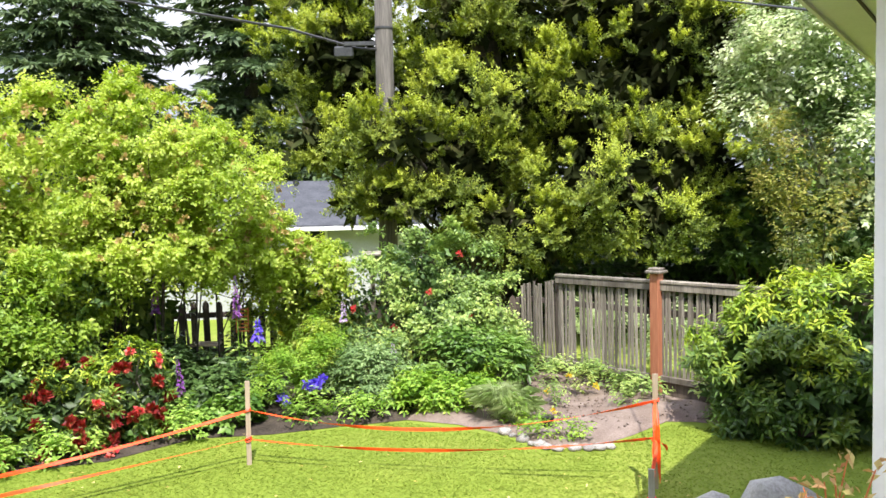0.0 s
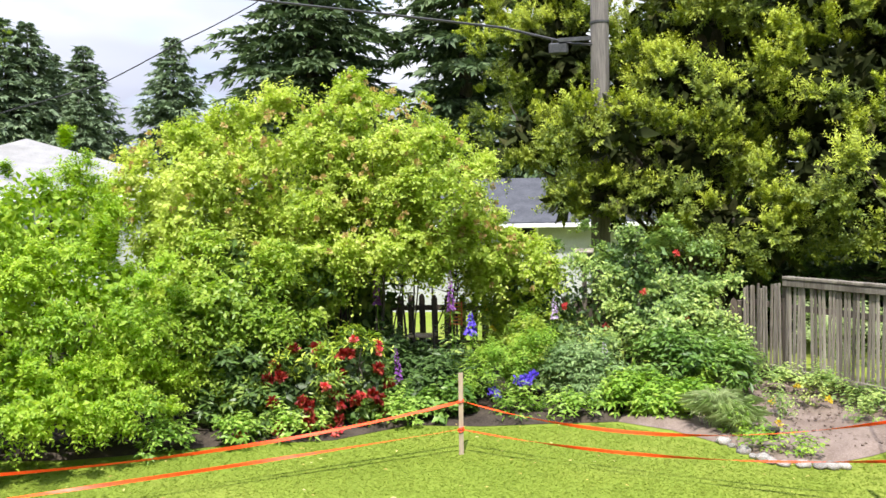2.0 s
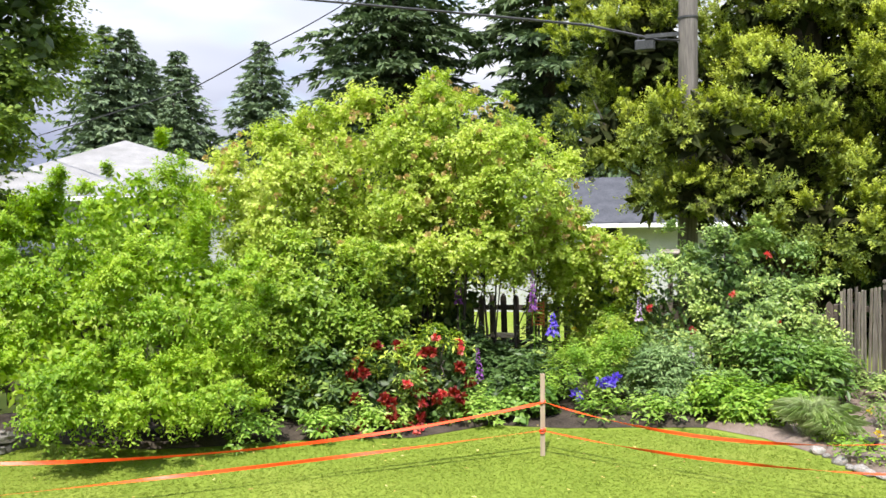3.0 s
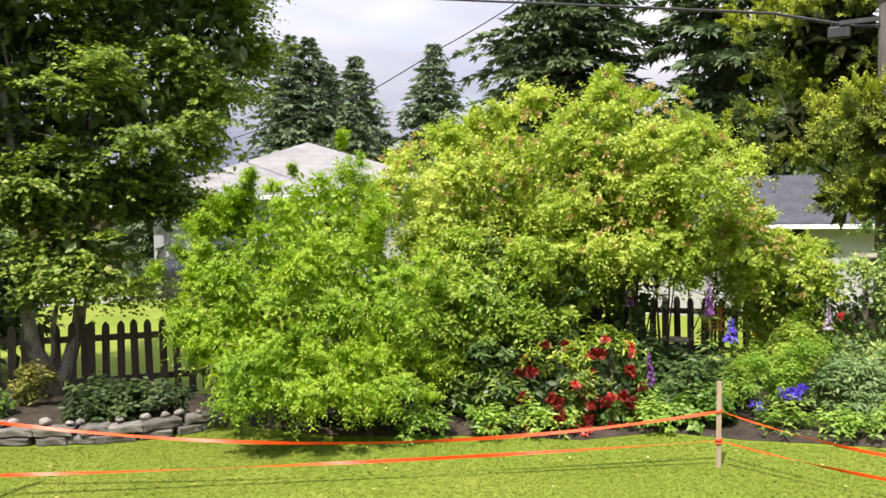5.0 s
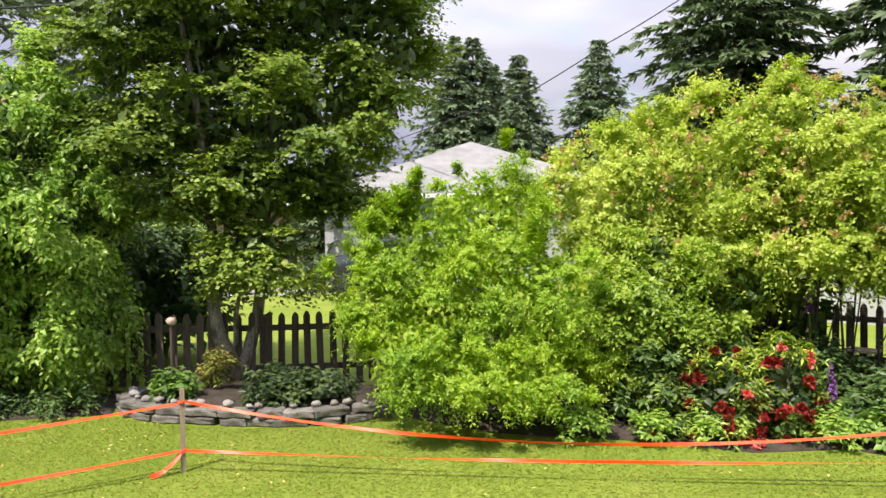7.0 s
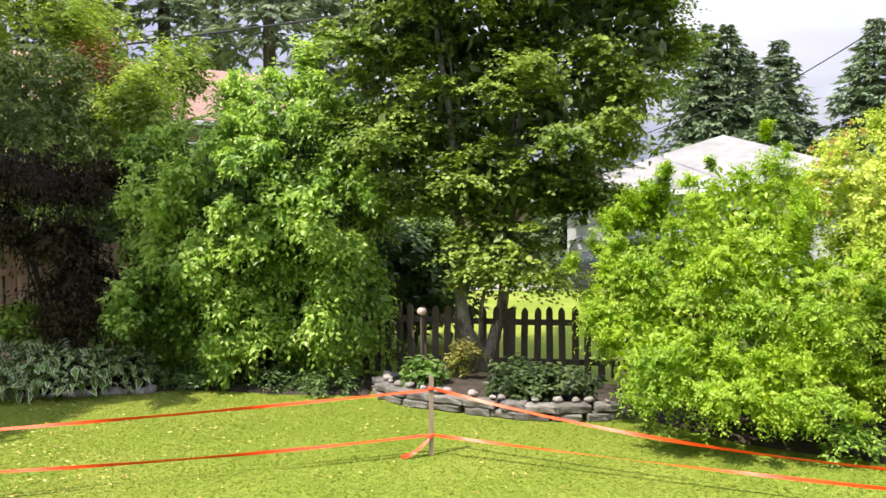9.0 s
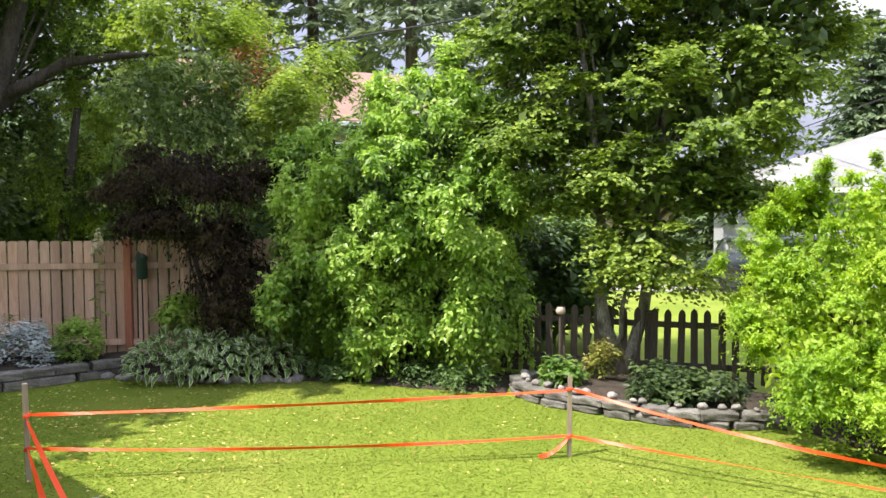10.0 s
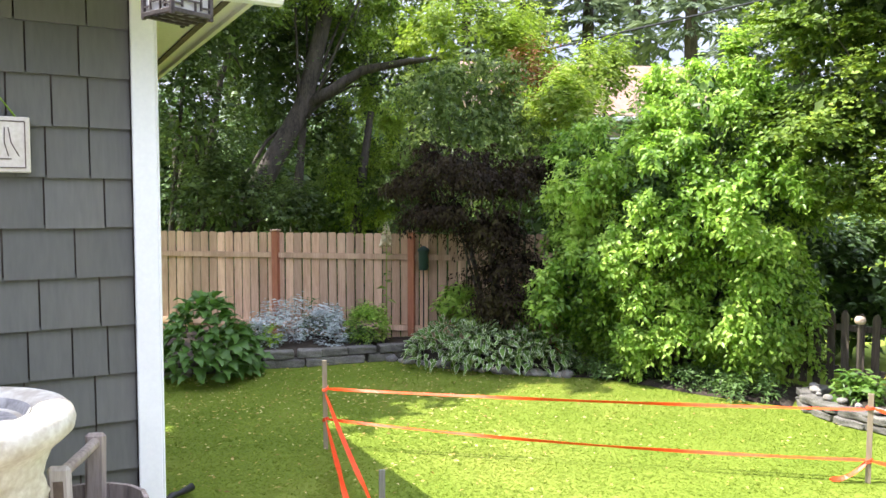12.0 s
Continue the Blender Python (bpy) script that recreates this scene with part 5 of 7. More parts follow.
            s += length * w
    return t


block_wall("stone_edging_wall", "low dry wall of rough grey stones round a planting bed", [(-9.25, 4.35), (-8.95, 4.0), (-8.65, 3.93), (-8.2, 4.02), (-7.65, 4.35), (-7.15, 4.7), (-6.75, 5.15), (-6.55, 5.7)], 2, 1, 0.34, 0.088)
bed("tree_bed", [(-9.3, 4.4), (-8.9, 4.1), (-8.2, 4.12), (-7.2, 4.8), (-6.65, 5.75), (-8.2, 6.0), (-8.7, 5.5)], 0.16, M_SOIL, "dark soil of a raised bed round a tree", 3)
block_wall("raised_bed_wall", "low wall of grey concrete blocks holding a flower bed", [(-9.9, -4.6), (-10.45, -3.45), (-10.95, -2.7), (-11.2, -1.75), (-11.6, -0.75), (-11.75, -0.3)], 2, 2, 0.40, 0.12)
bed("raised_flower_bed", [(-9.95, -4.7), (-10.5, -3.5), (-11.0, -2.72), (-11.27, -1.75), (-11.68, -0.75), (-11.85, -0.25), (-12.35, -0.3), (-12.9, -2.7), (-13.3, -4.7)], 0.21, M_SOIL, "dark soil of a raised flower bed", 4)

# ---- stakes and ribbon ----
STAKES = [(-1.74, 6.93, 0.74, 0.5, M_LATH), (-6.45, 3.35, 0.73, 0.5, M_LATH), (-7.39, -1.12, 0.82, -0.5, M_LATH), (1.60, 6.14, 0.90, 0, M_LATH), (1.31, 5.13, 0.50, 0, M_LATHGREY), (-5.33, -0.47, 0.50, 0, M_LATHGREY)]
for x, y, h, lean, mt in STAKES:
    bm = bmesh.new()
    box_into(bm, (0.042, 0.014, h + 0.1), Matrix.Translation((0, 0, (h - 0.1) / 2)), 0.002)
    ob = part("wooden_stake", bm, mt)
    ob.matrix_basis = Matrix.Translation((x, y, 0)) @ Matrix.Rotation(math.atan2(-x, y), 4, "Z") @ Matrix.Rotation(radians(lean), 4, "Y")
    tagged(ob, "thin raw wooden stake driven into the lawn", "stake", "stakes holding the ribbon")


def ribbon(p, q, sag, seed, width=0.027, twist=1.5, label="orange plastic ribbon strung between wooden stakes"):
    """A flat plastic band that hangs between two points and turns on itself."""
    rng = random.Random(seed)
    p, q = Vector(p), Vector(q)
    d = (q - p)
    side = Vector((d.y, -d.x, 0)).normalized()
    n = max(10, int(d.length / 0.09))
    bm = bmesh.new()
    prev = None
    ph = rng.uniform(0, 1.0)
    for i in range(n + 1):
        f = i / n
        c = p.lerp(q, f) - Vector((0, 0, sag * 4 * f * (1 - f)))
        a = ph + 0.9 * math.sin(twist * math.tau * f + ph) + 0.3 * noise.noise(Vector((f * 7, seed, 0)))
        w = Vector((0, 0, 1)) * math.cos(a) + side * math.sin(a)
        wd = width * (0.35 if i in (0, n) else 1)
        cur = [bm.verts.new(c + w * wd / 2 + side * 0.0012), bm.verts.new(c - w * wd / 2 + side * 0.0012), bm.verts.new(c - w * wd / 2 - side * 0.0012), bm.verts.new(c + w * wd / 2 - side * 0.0012)]
        if prev:
            for k in range(4):
                bm.faces.new((prev[k], prev[(k + 1) % 4], cur[(k + 1) % 4], cur[k]))
        prev = cur
    bmesh.ops.recalc_face_normals(bm, faces=bm.faces[:])
    return tagged(part("barrier_ribbon", bm, M_RIBBON), label, "ribbon", "ribbons round the lawn")


SA, SD, SC, SB, SF, SE = [(s[0], s[1]) for s in STAKES]
ribbon((*SA, 0.48), (*SD, 0.62), 0.22, 1)
ribbon((*SA, 0.23), (*SD, 0.19), 0.035, 2)
ribbon((*SD, 0.60), (*SC, 0.56), 0.02, 3)
ribbon((*SD, 0.19), (*SC, 0.28), 0.05, 4)
ribbon((*SA, 0.49), (*SB, 0.69), 0.20, 5)
ribbon((*SA, 0.23), (*SB, 0.40), 0.10, 6)
ribbon((*SC, 0.52), (*SE, 0.14), 0.05, 7, 0.05, 0.4)
ribbon((*SC, 0.28), (-4.9, -0.55, 0.03), 0.0, 8, 0.05, 0.4)
ribbon((*SB, 0.70), (*SF, 0.30), 0.05, 9)
ribbon((*SB, 0.68), (SB[0] + 0.02, SB[1] - 0.05, 0.06), 0.0, 10, 0.05, 0.5, "loose orange ribbon end hanging from a stake")
ribbon((*SB, 0.40), (SB[0] + 0.09, SB[1] - 0.02, 0.32), 0.0, 11, 0.05, 0.5, "loose orange ribbon end hanging from a stake")
ribbon((*SB, 0.40), (*SF, 0.12), 0.03, 12, 0.04)
ribbon((*SD, 0.19), (SD[0] - 0.02, SD[1] - 0.30, 0.03), 0.05, 13, 0.04, 0.5, "loose orange ribbon end trailing on the lawn")


def knot(x, y, z, seed):
    bm = bmesh.new()
    rng = random.Random(seed)
    for k in range(3):
        a = rng.uniform(0, 3)
        tube_into(bm, [Vector((math.cos(t) * 0.026, math.sin(t) * 0.018, 0.012 * math.sin(t + a) + 0.008 * k - 0.01)) for t in np.linspace(0, 6.0, 9)], 0.006, 5)
    ob = part("ribbon_knot", bm, M_RIBBON)
    ob.matrix_basis = Matrix.Translation((x, y, z)) @ Matrix.Rotation(math.atan2(-x, y), 4, "Z")
    tagged(ob, "orange ribbon knotted round a wooden stake", "ribbon", "ribbon knots")


for i, (s, z) in enumerate([(SA, 0.48), (SA, 0.23), (SD, 0.61), (SD, 0.19), (SC, 0.56), (SC, 0.28), (SB, 0.69), (SB, 0.40), (SF, 0.30)]):
    knot(*s, z, i)

# ---- houses beyond ----
def gable_house(name, label, origin, ang, length, depth, wall_h, ridge_h, wall_m, roof_m, windows=(), over=0.4, z0=0.0, hip=0.0):
    """Walls, a pitched roof of two slabs (hipped at the ends when hip > 0) and windows on the long side that faces the porch."""
    t = thing(name, label, "house", at=(0, 0, 0))
    M = Matrix.Translation(origin) @ Matrix.Rotation(ang, 4, "Z")
    bm = box((length, depth, wall_h), M @ Matrix.Translation((0, 0, wall_h / 2)))
    part("wall", bm, wall_m, t)
    bm = bmesh.new()
    l, dp = length / 2 + over, depth / 2 + over
    drop = (ridge_h - wall_h) * over / (depth / 2)
    ez = wall_h - drop + 0.02
    for dz in (0.0, 0.09):
        a = [bm.verts.new(M @ Vector(v)) for v in ((-l, -dp, ez + dz), (l, -dp, ez + dz), (l, dp, ez + dz), (-l, dp, ez + dz))]
        r = [bm.verts.new(M @ Vector(v)) for v in ((-l + hip, 0, ridge_h + dz), (l - hip, 0, ridge_h + dz))]
        bm.faces.new((a[0], a[1], r[1], r[0])), bm.faces.new((a[2], a[3], r[0], r[1]))
        bm.faces.new((a[1], a[2], r[1])), bm.faces.new((a[3], a[0], r[0]))
        if dz:
            for k in range(4):
                bm.faces.new((a[k], a[(k + 1) % 4], low[(k + 1) % 4], low[k]))
        low = a
    bmesh.ops.recalc_face_normals(bm, faces=bm.faces[:])
    part("roof", bm, roof_m, t)
    part("gutter", box((2 * l, 0.10, 0.12), M @ Matrix.Translation((0, -dp - 0.03, ez - 0.02)), 0.01), M_WHITE, t, "white gutter and fascia")
    for wx, wz, ww, wh in windows:
        W = M @ Matrix.Translation((wx, -depth / 2 - 0.02, wz))
        win = part("window", box((ww + 0.16, 0.05, wh + 0.16), W, 0.01), M_WHITE, t, "white framed window")
        part("pane", box((ww, 0.02, wh), W @ Matrix.Translation((0, -0.03, 0))), M_GLASS, win)
        part("glazing_bar", box((0.04, 0.03, wh), W @ Matrix.Translation((0, -0.035, 0))), M_WHITE, win)
        part("glazing_bar", box((ww, 0.03, 0.035), W @ Matrix.Translation((0, -0.035, 0))), M_WHITE, win)
    return t


gable_house("grey_roof_house", "pale neighbouring house with a grey shingle roof", (-4.9, 26.2, -1.0), radians(9), 8.5, 5.2, 2.75, 3.95, M_SIDING, M_ROOFG, [(0.55, 2.1, 0.9, 0.8), (-2.2, 2.1, 0.9, 0.8)])
for k, (x, y, z) in enumerate([(-4.7, 25.95, 2.93), (-3.3, 26.2, 2.93)]):
    v = part("roof_vent", tube([(x, y, z - 0.25), (x, y, z + 0.14)], 0.09, 10), M_GALV)
    tagged(v, "small dark vent pipe on the grey roof", "vent", "roof vents")
gable_house("white_roof_house", "white neighbouring house with a pale hipped roof", (-19.4, 21.6, 0), radians(44), 9.2, 9.2, 2.75, 4.5, M_SIDING, M_ROOFW, [(0.6, 1.6, 1.2, 1.0)], hip=4.98)
gable_house("white_roof_wing", "low tan wing with a pale roof beside the white house", (-24.0, 18.6, 0), radians(46), 7.0, 4.0, 2.55, 3.36, M_SIDINGB, M_ROOFW, [(2.2, 1.55, 1.0, 0.9)])
gable_house("pink_roof_house", "tan house with a pinkish roof behind trees", (-27.2, 4.4, 0), radians(98), 7.5, 6.5, 4.9, 6.75, M_SIDINGB, M_ROOFP, [(0, 3.6, 1.2, 1.0)])
drive = part("gravel_drive", prism([(-19.0, 10.2), (-17.2, 13.2), (-13.4, 16.4), (-14.6, 17.6), (-18.6, 14.4), (-20.6, 11.0)], 0.0, 0.012), M_GRAVEL)
tagged(drive, "pale gravel drive beyond the picket fence", "drive", kind="structure")


def parked_car(x, y, ang):
    t = thing("parked_car", "dark blue car parked on the gravel drive", "car", at=(x, y, 0))
    t.rotation_euler = (0, 0, ang)
    bm = bmesh.new()
    prof = [(-2.1, 0.35), (-2.15, 0.7), (-1.9, 0.9), (-1.2, 0.98), (-0.6, 1.4), (0.9, 1.42), (1.5, 1.0), (2.05, 0.85), (2.15, 0.6), (2.1, 0.35)]
    lo, hi = [bm.verts.new((a, -0.82, b)) for a, b in prof], [bm.verts.new((a, 0.82, b)) for a, b in prof]
    n = len(prof)
    for k in range(n):
        bm.faces.new((lo[k], lo[(k + 1) % n], hi[(k + 1) % n], hi[k]))
    bm.faces.new(lo[::-1]), bm.faces.new(hi)
    bmesh.ops.bevel(bm, geom=bm.edges[:], offset=0.05, segments=2, affect="EDGES")
    bmesh.ops.recalc_face_normals(bm, faces=bm.faces[:])
    part("body", bm, M_CARDARK, t, smooth=True)
    for a in (-1.3, 1.35):
        for b in (-0.8, 0.8):
            w = part("wheel", tube([(a, b - 0.1, 0.33), (a, b + 0.1, 0.33)], 0.33, 18), M_RUBBER, t)
            part("rim", tube([(a, b - 0.112, 0.33), (a, b + 0.112, 0.33)], 0.19, 14), M_GALV, w)
    part("windscreen", box((1.5, 1.66, 0.3), Matrix.Translation((0.15, 0, 1.18)), 0.03), M_GLASS, t)


parked_car(-16.4, 15.1, radians(40))

# ---- utility pole and cables ----
pole = thing("utility_pole", "weathered grey wooden utility pole with a cable box", "pole", at=(-0.90, 12.96, 0))
part("shaft", tube([(0, 0, -0.3), (0.02, 0, 4), (0.03, 0, 9.5)], [0.155, 0.145, 0.12], 18), M_POLE, pole, smooth=True)
part("band", tube([(0.02, 0, 5.0), (0.02, 0, 5.03)], 0.152, 18), M_GALV, pole)
part("bracket", box((0.5, 0.05, 0.06), Matrix.Translation((-0.36, -0.05, 4.78))), M_GALV, pole)


def cable(pts, r, label, sag=0.0):
    P = [Vector(p) for p in pts]
    out = []
    for a, b in zip(P, P[1:]):
        for k in range(8):
            f = k / 8
            out.append(a.lerp(b, f) - Vector((0, 0, sag * 4 * f * (1 - f))))
    ob = part("overhead_cable", tube(out + [P[-1]], r, 6), M_BLACK)
    return tagged(ob, label, "cable", "overhead cables")


cable([(-0.85, 12.85, 4.66), (-1.3, 12.98, 4.72), (-2.46, 13.28, 5.12), (-4.94, 13.64, 5.65), (-7.62, 14.08, 6.22), (-14, 15.2, 7.6), (-30, 18, 9)], 0.022, "thick black cable strung from the utility pole")
cable([(-40, 25, 3.0), (-12.21, 15.87, 5.1), (-10.78, 16.87, 6.13), (-9.47, 17.63, 6.96), (-8.98, 17.88, 7.34), (-0.9, 13.0, 9.0)], 0.014, "thin black cable crossing the sky", 0.02)
cable([(-16.4, -0.9, 4.6), (-16.07, 1.08, 5.01), (-15.77, 3.23, 5.46), (-15.01, 5.76, 5.91), (-14.3, 7.32, 6.24), (-10, 11, 7.5), (-0.9, 13.0, 8.6)], 0.022, "black cable running between the trees")
cable([(3.2, 17.0, 6.75), (2.05, 4.47, 3.25)], 0.008, "thin cable from the trees to the house eave", 0.03)
jb = thing("cable_box", "grey metal splice box hung on the cable", "cable box", at=(-1.52, 12.98, 4.66))
part("body", box((0.30, 0.16, 0.17), Matrix.Identity(4), 0.02), M_GALV, jb)
part("hanger", tube([(-0.1, 0, 0.08), (-0.1, 0, 0.16)], 0.012, 6), M_BLACK, jb)
part("hanger", tube([(0.1, 0, 0.08), (0.1, 0, 0.13)], 0.012, 6), M_BLACK, jb)

# ---- conifers and background trees ----
fir("fir_tree", "tall dark green fir with drooping boughs", 11, -15.6, 35.4, 23.0, 6.6, L_FIR, 0.06, 52, 44, 0.70, z0=-1)
fir("fir_tree", "tall dark green fir with drooping boughs", 12, -8.6, 37.0, 24.0, 7.0, L_FIR, 0.06, 52, 44, 0.70, z0=-1)
for k, (az, d, h, r) in enumerate(((42.85, 70, 16.9, 6.2), (41.6, 71, 17.1, 6.0), (40.2, 74, 15.2, 5.0), (38.45, 71, 15.5, 6.0), (32.95, 70, 16.4, 6.6))):
    p = polar(az, d)
    fir("spruce_tree", "tall grey-green spruce against the sky", 13 + k, p.x, p.y, h, r, L_FIRBLUE, 0.2, 46, 15, 1.0, 0.12)
fir("blue_spruce", "broad bluish spruce behind the white house", 17, -40.2, 50.0, 10.6, 5.0, L_FIRBLUE, 0.03, 40, 26, 0.7, 0.12)
for k, (az, d, h, r, low) in enumerate([(72.8, 40, 25, 6, 0.40), (76.3, 50, 24, 5.4, 0.16), (79.6, 42, 25, 5.4, 0.42), (84.0, 40, 15.5, 4.4, 0.16), (66, 46, 26, 6, 0.16), (69.5, 48, 24, 6, 0.16), (88, 42, 22, 5, 0.3), (95, 44, 24, 6, 0.16), (104, 42, 24, 6, 0.16)]):
    p = polar(az, d)
    fir("fir_tree", "tall dark conifer with a bare lower trunk", 30 + k, p.x, p.y, h, r, L_FIRPALE, low, 28, 9, 0.85)


def far_woods():
    rng = np.random.default_rng(77)
    masses = []
    for az in np.arange(-48, 130, 3.2):
        d = rng.uniform(46, 60)
        h = rng.uniform(2.2, 3.4)
        p = polar(az, d)
        masses.append((p.x, p.y, h * 0.85 - 0.8, rng.uniform(2.2, 3.2), 2.0, h))
    v, f = crown_leaves(rng, masses, 22000, 4, 0.68, 0.6, (0.5, 0.9), 1.0, 0.7, 0.2, 0.2, 0, -1.0)[0]
    tagged(new("far_woods", mesh_from("far_woods", v, f, L_BG)), "distant belt of green trees behind the houses", "trees", kind="stuff")


far_woods()

# the dark fill paints inner shade, the bright tips paint light on upward boughs
cedar = bush("cedar_tree", "huge cedar with yellow-green feathery sprays", "tree", 21, CEDAR + CEDAR_TOP, L_CEDAR, (0.9, 14.6, -0.2), 0.10, 12, tip=L_CEDARTIP, tip_label="yellow-green new sprays, brighter on upward boughs as if lit", shade_core=M_CEDARSHADE,
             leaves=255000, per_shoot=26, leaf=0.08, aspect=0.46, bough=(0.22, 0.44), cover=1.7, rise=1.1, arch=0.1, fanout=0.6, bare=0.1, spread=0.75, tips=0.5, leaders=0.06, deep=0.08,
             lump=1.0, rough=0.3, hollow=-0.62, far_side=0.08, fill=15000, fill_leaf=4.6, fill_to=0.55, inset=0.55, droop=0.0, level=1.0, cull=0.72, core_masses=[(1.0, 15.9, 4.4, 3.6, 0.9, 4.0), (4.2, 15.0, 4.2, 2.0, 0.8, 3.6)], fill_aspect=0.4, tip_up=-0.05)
part("trunk", tube([(0.9, 14.7, -0.4), (0.85, 14.7, 3), (0.8, 14.7, 8)], [0.42, 0.34, 0.15], 12), M_BARK, cedar, smooth=True)
plant("variegated_tree", "tree with cream-edged pale green leaves", "tree", 22, VARIEG, L_VARIEG, (6.6, 13.2, -0.1), 0.08, 7, M_BARKGREY,
      leaves=34000, per_twig=7, leaf=0.085, aspect=0.55, clump=(0.18, 0.36), cover=1.1, twig_len=0.28, fill=4000, lump=1.0, rough=0.25, hollow=-0.25, rounded=False, shoots=0.15)
plant("golden_shrub", "shrub with golden-brown leaves behind the fence", "shrub", 23, YELLOW, L_GOLD, (5.1, 11.4, 0), 0.02, 6, leaves=4200, per_twig=7, leaf=0.06, aspect=0.42, clump=(0.12, 0.24), twig_len=0.25, rise=0.7, fill=100, shoots=0.3, lump=0.5, rough=0.3, hollow=-0.1)
plant("dark_shrub", "dark green shrub in shade behind the fence", "shrub", 24, DARKR, L_DARK, (5.0, 13.3, 0), 0.05, 8, leaves=18000, per_twig=7, leaf=0.12, aspect=0.5, twig_len=0.3, fill=4000)
# the shade below the cedar is put into this hedge's dark leaf colour
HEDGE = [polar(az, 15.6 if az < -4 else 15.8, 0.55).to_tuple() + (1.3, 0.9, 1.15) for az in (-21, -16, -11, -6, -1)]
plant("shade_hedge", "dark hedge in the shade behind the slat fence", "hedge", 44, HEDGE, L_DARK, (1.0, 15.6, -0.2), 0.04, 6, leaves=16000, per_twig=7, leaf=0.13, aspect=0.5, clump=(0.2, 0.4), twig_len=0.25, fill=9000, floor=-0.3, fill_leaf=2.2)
# inner leaves are darker than the crown: painted shade in the gaps
bush("rhododendron", "large glossy rhododendron with yellow-green new leaves", "shrub", 25, RHODO, L_RHODO, (3.45, 7.75, 0), 0.03, 8, tip=L_RHODOTIP, tip_label="yellow-green young leaves", shade_core=L_DARK,
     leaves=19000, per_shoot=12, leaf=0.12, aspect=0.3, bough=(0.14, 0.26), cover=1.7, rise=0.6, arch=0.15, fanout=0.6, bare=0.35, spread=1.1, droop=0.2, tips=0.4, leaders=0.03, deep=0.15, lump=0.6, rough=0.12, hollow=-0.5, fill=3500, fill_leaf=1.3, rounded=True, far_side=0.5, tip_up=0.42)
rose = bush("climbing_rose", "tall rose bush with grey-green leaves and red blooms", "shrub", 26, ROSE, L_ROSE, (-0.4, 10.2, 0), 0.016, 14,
            leaves=30000, per_shoot=9, leaf=0.07, aspect=0.6, bough=(0.16, 0.36), cover=1.2, rise=0.7, arch=0.5, fanout=0.7, bare=0.15, leaders=0.22, deep=0.35, lump=0.8, rough=0.35, hollow=-0.3, fill=2500, fill_leaf=1.3, shade_core=L_DARK, far_side=0.5)
spirea = bush("yellow_green_shrub", "tall shrub with yellow-green leaves and rusty seed heads", "shrub", 27, SPIREA, L_SPIREA, (-3.7, 9.0, 0), 0.02, 24,
              leaves=116000, per_shoot=12, leaf=0.064, aspect=0.66, bough=(0.16, 0.36), cover=1.5, rise=0.5, arch=0.3, fanout=0.8, bare=0.2, leaders=0.14, deep=0.2, lump=1.0, rough=0.16, hollow=-0.6, fill=9000, fill_leaf=1.3, far_side=0.4, fill_to=0.7, feet=((-4.5, 8.85, 0), (-4.05, 9.05, 0), (-3.3, 9.25, 0), (-2.95, 9.35, 0), (-2.6, 9.45, 0)))
bush("green_weigela", "dense mid-green shrub in front of the yellow-green one", "shrub", 127, WEIGELA, L_WEIGELA, (-4.4, 8.0, 0), 0.022, 8,
     leaves=34000, per_shoot=10, leaf=0.078, aspect=0.6, bough=(0.14, 0.30), cover=1.5, rise=0.35, arch=0.35, fanout=0.8, bare=0.2, leaders=0.05, deep=0.2, lump=0.8, rough=0.2, hollow=-0.5, fill=4000, fill_leaf=1.3, shade_core=L_LAUREL, far_side=0.4, fill_to=0.7)
bush("bright_green_shrub", "rounded bright green shrub reaching over the lawn", "shrub", 28, BRIGHT, L_BRIGHT, (-5.9, 6.5, 0), 0.022, 12,
     leaves=90000, per_shoot=16, leaf=0.054, aspect=0.50, bough=(0.16, 0.34), cover=1.45, rise=0.95, arch=0.38, fanout=0.6, bare=0.15, leaders=0.2, deep=0.2, lump=0.9, rough=0.20, hollow=-0.5, fill=9000, fill_leaf=1.5, floor=0.2, far_side=0.4, fill_to=0.7)
plant("dark_laurel", "dark glossy evergreen shrub beneath taller bushes", "shrub", 29, DARKSHRUB, L_LAUREL, (-4.2, 8.1, 0), 0.03, 8, leaves=12500, per_twig=8, leaf=0.11, aspect=0.33, clump=(0.14, 0.26), twig_len=0.12, rise=0.3, spread=1.1, fill=1500, rounded=True)
red_rhodo = bush("red_rhododendron", "low rhododendron with red flower trusses", "shrub", 30, REDRHODO, L_RHODO, (-3.3, 7.75, 0), 0.02, 7, tip=L_RHODOTIP, tip_label="lime-green young leaves", shade_core=L_GROUND,
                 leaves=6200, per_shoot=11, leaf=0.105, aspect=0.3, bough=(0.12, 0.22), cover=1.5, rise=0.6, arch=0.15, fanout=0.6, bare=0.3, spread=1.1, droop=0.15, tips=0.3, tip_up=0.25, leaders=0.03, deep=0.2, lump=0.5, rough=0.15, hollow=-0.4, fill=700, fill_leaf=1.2)
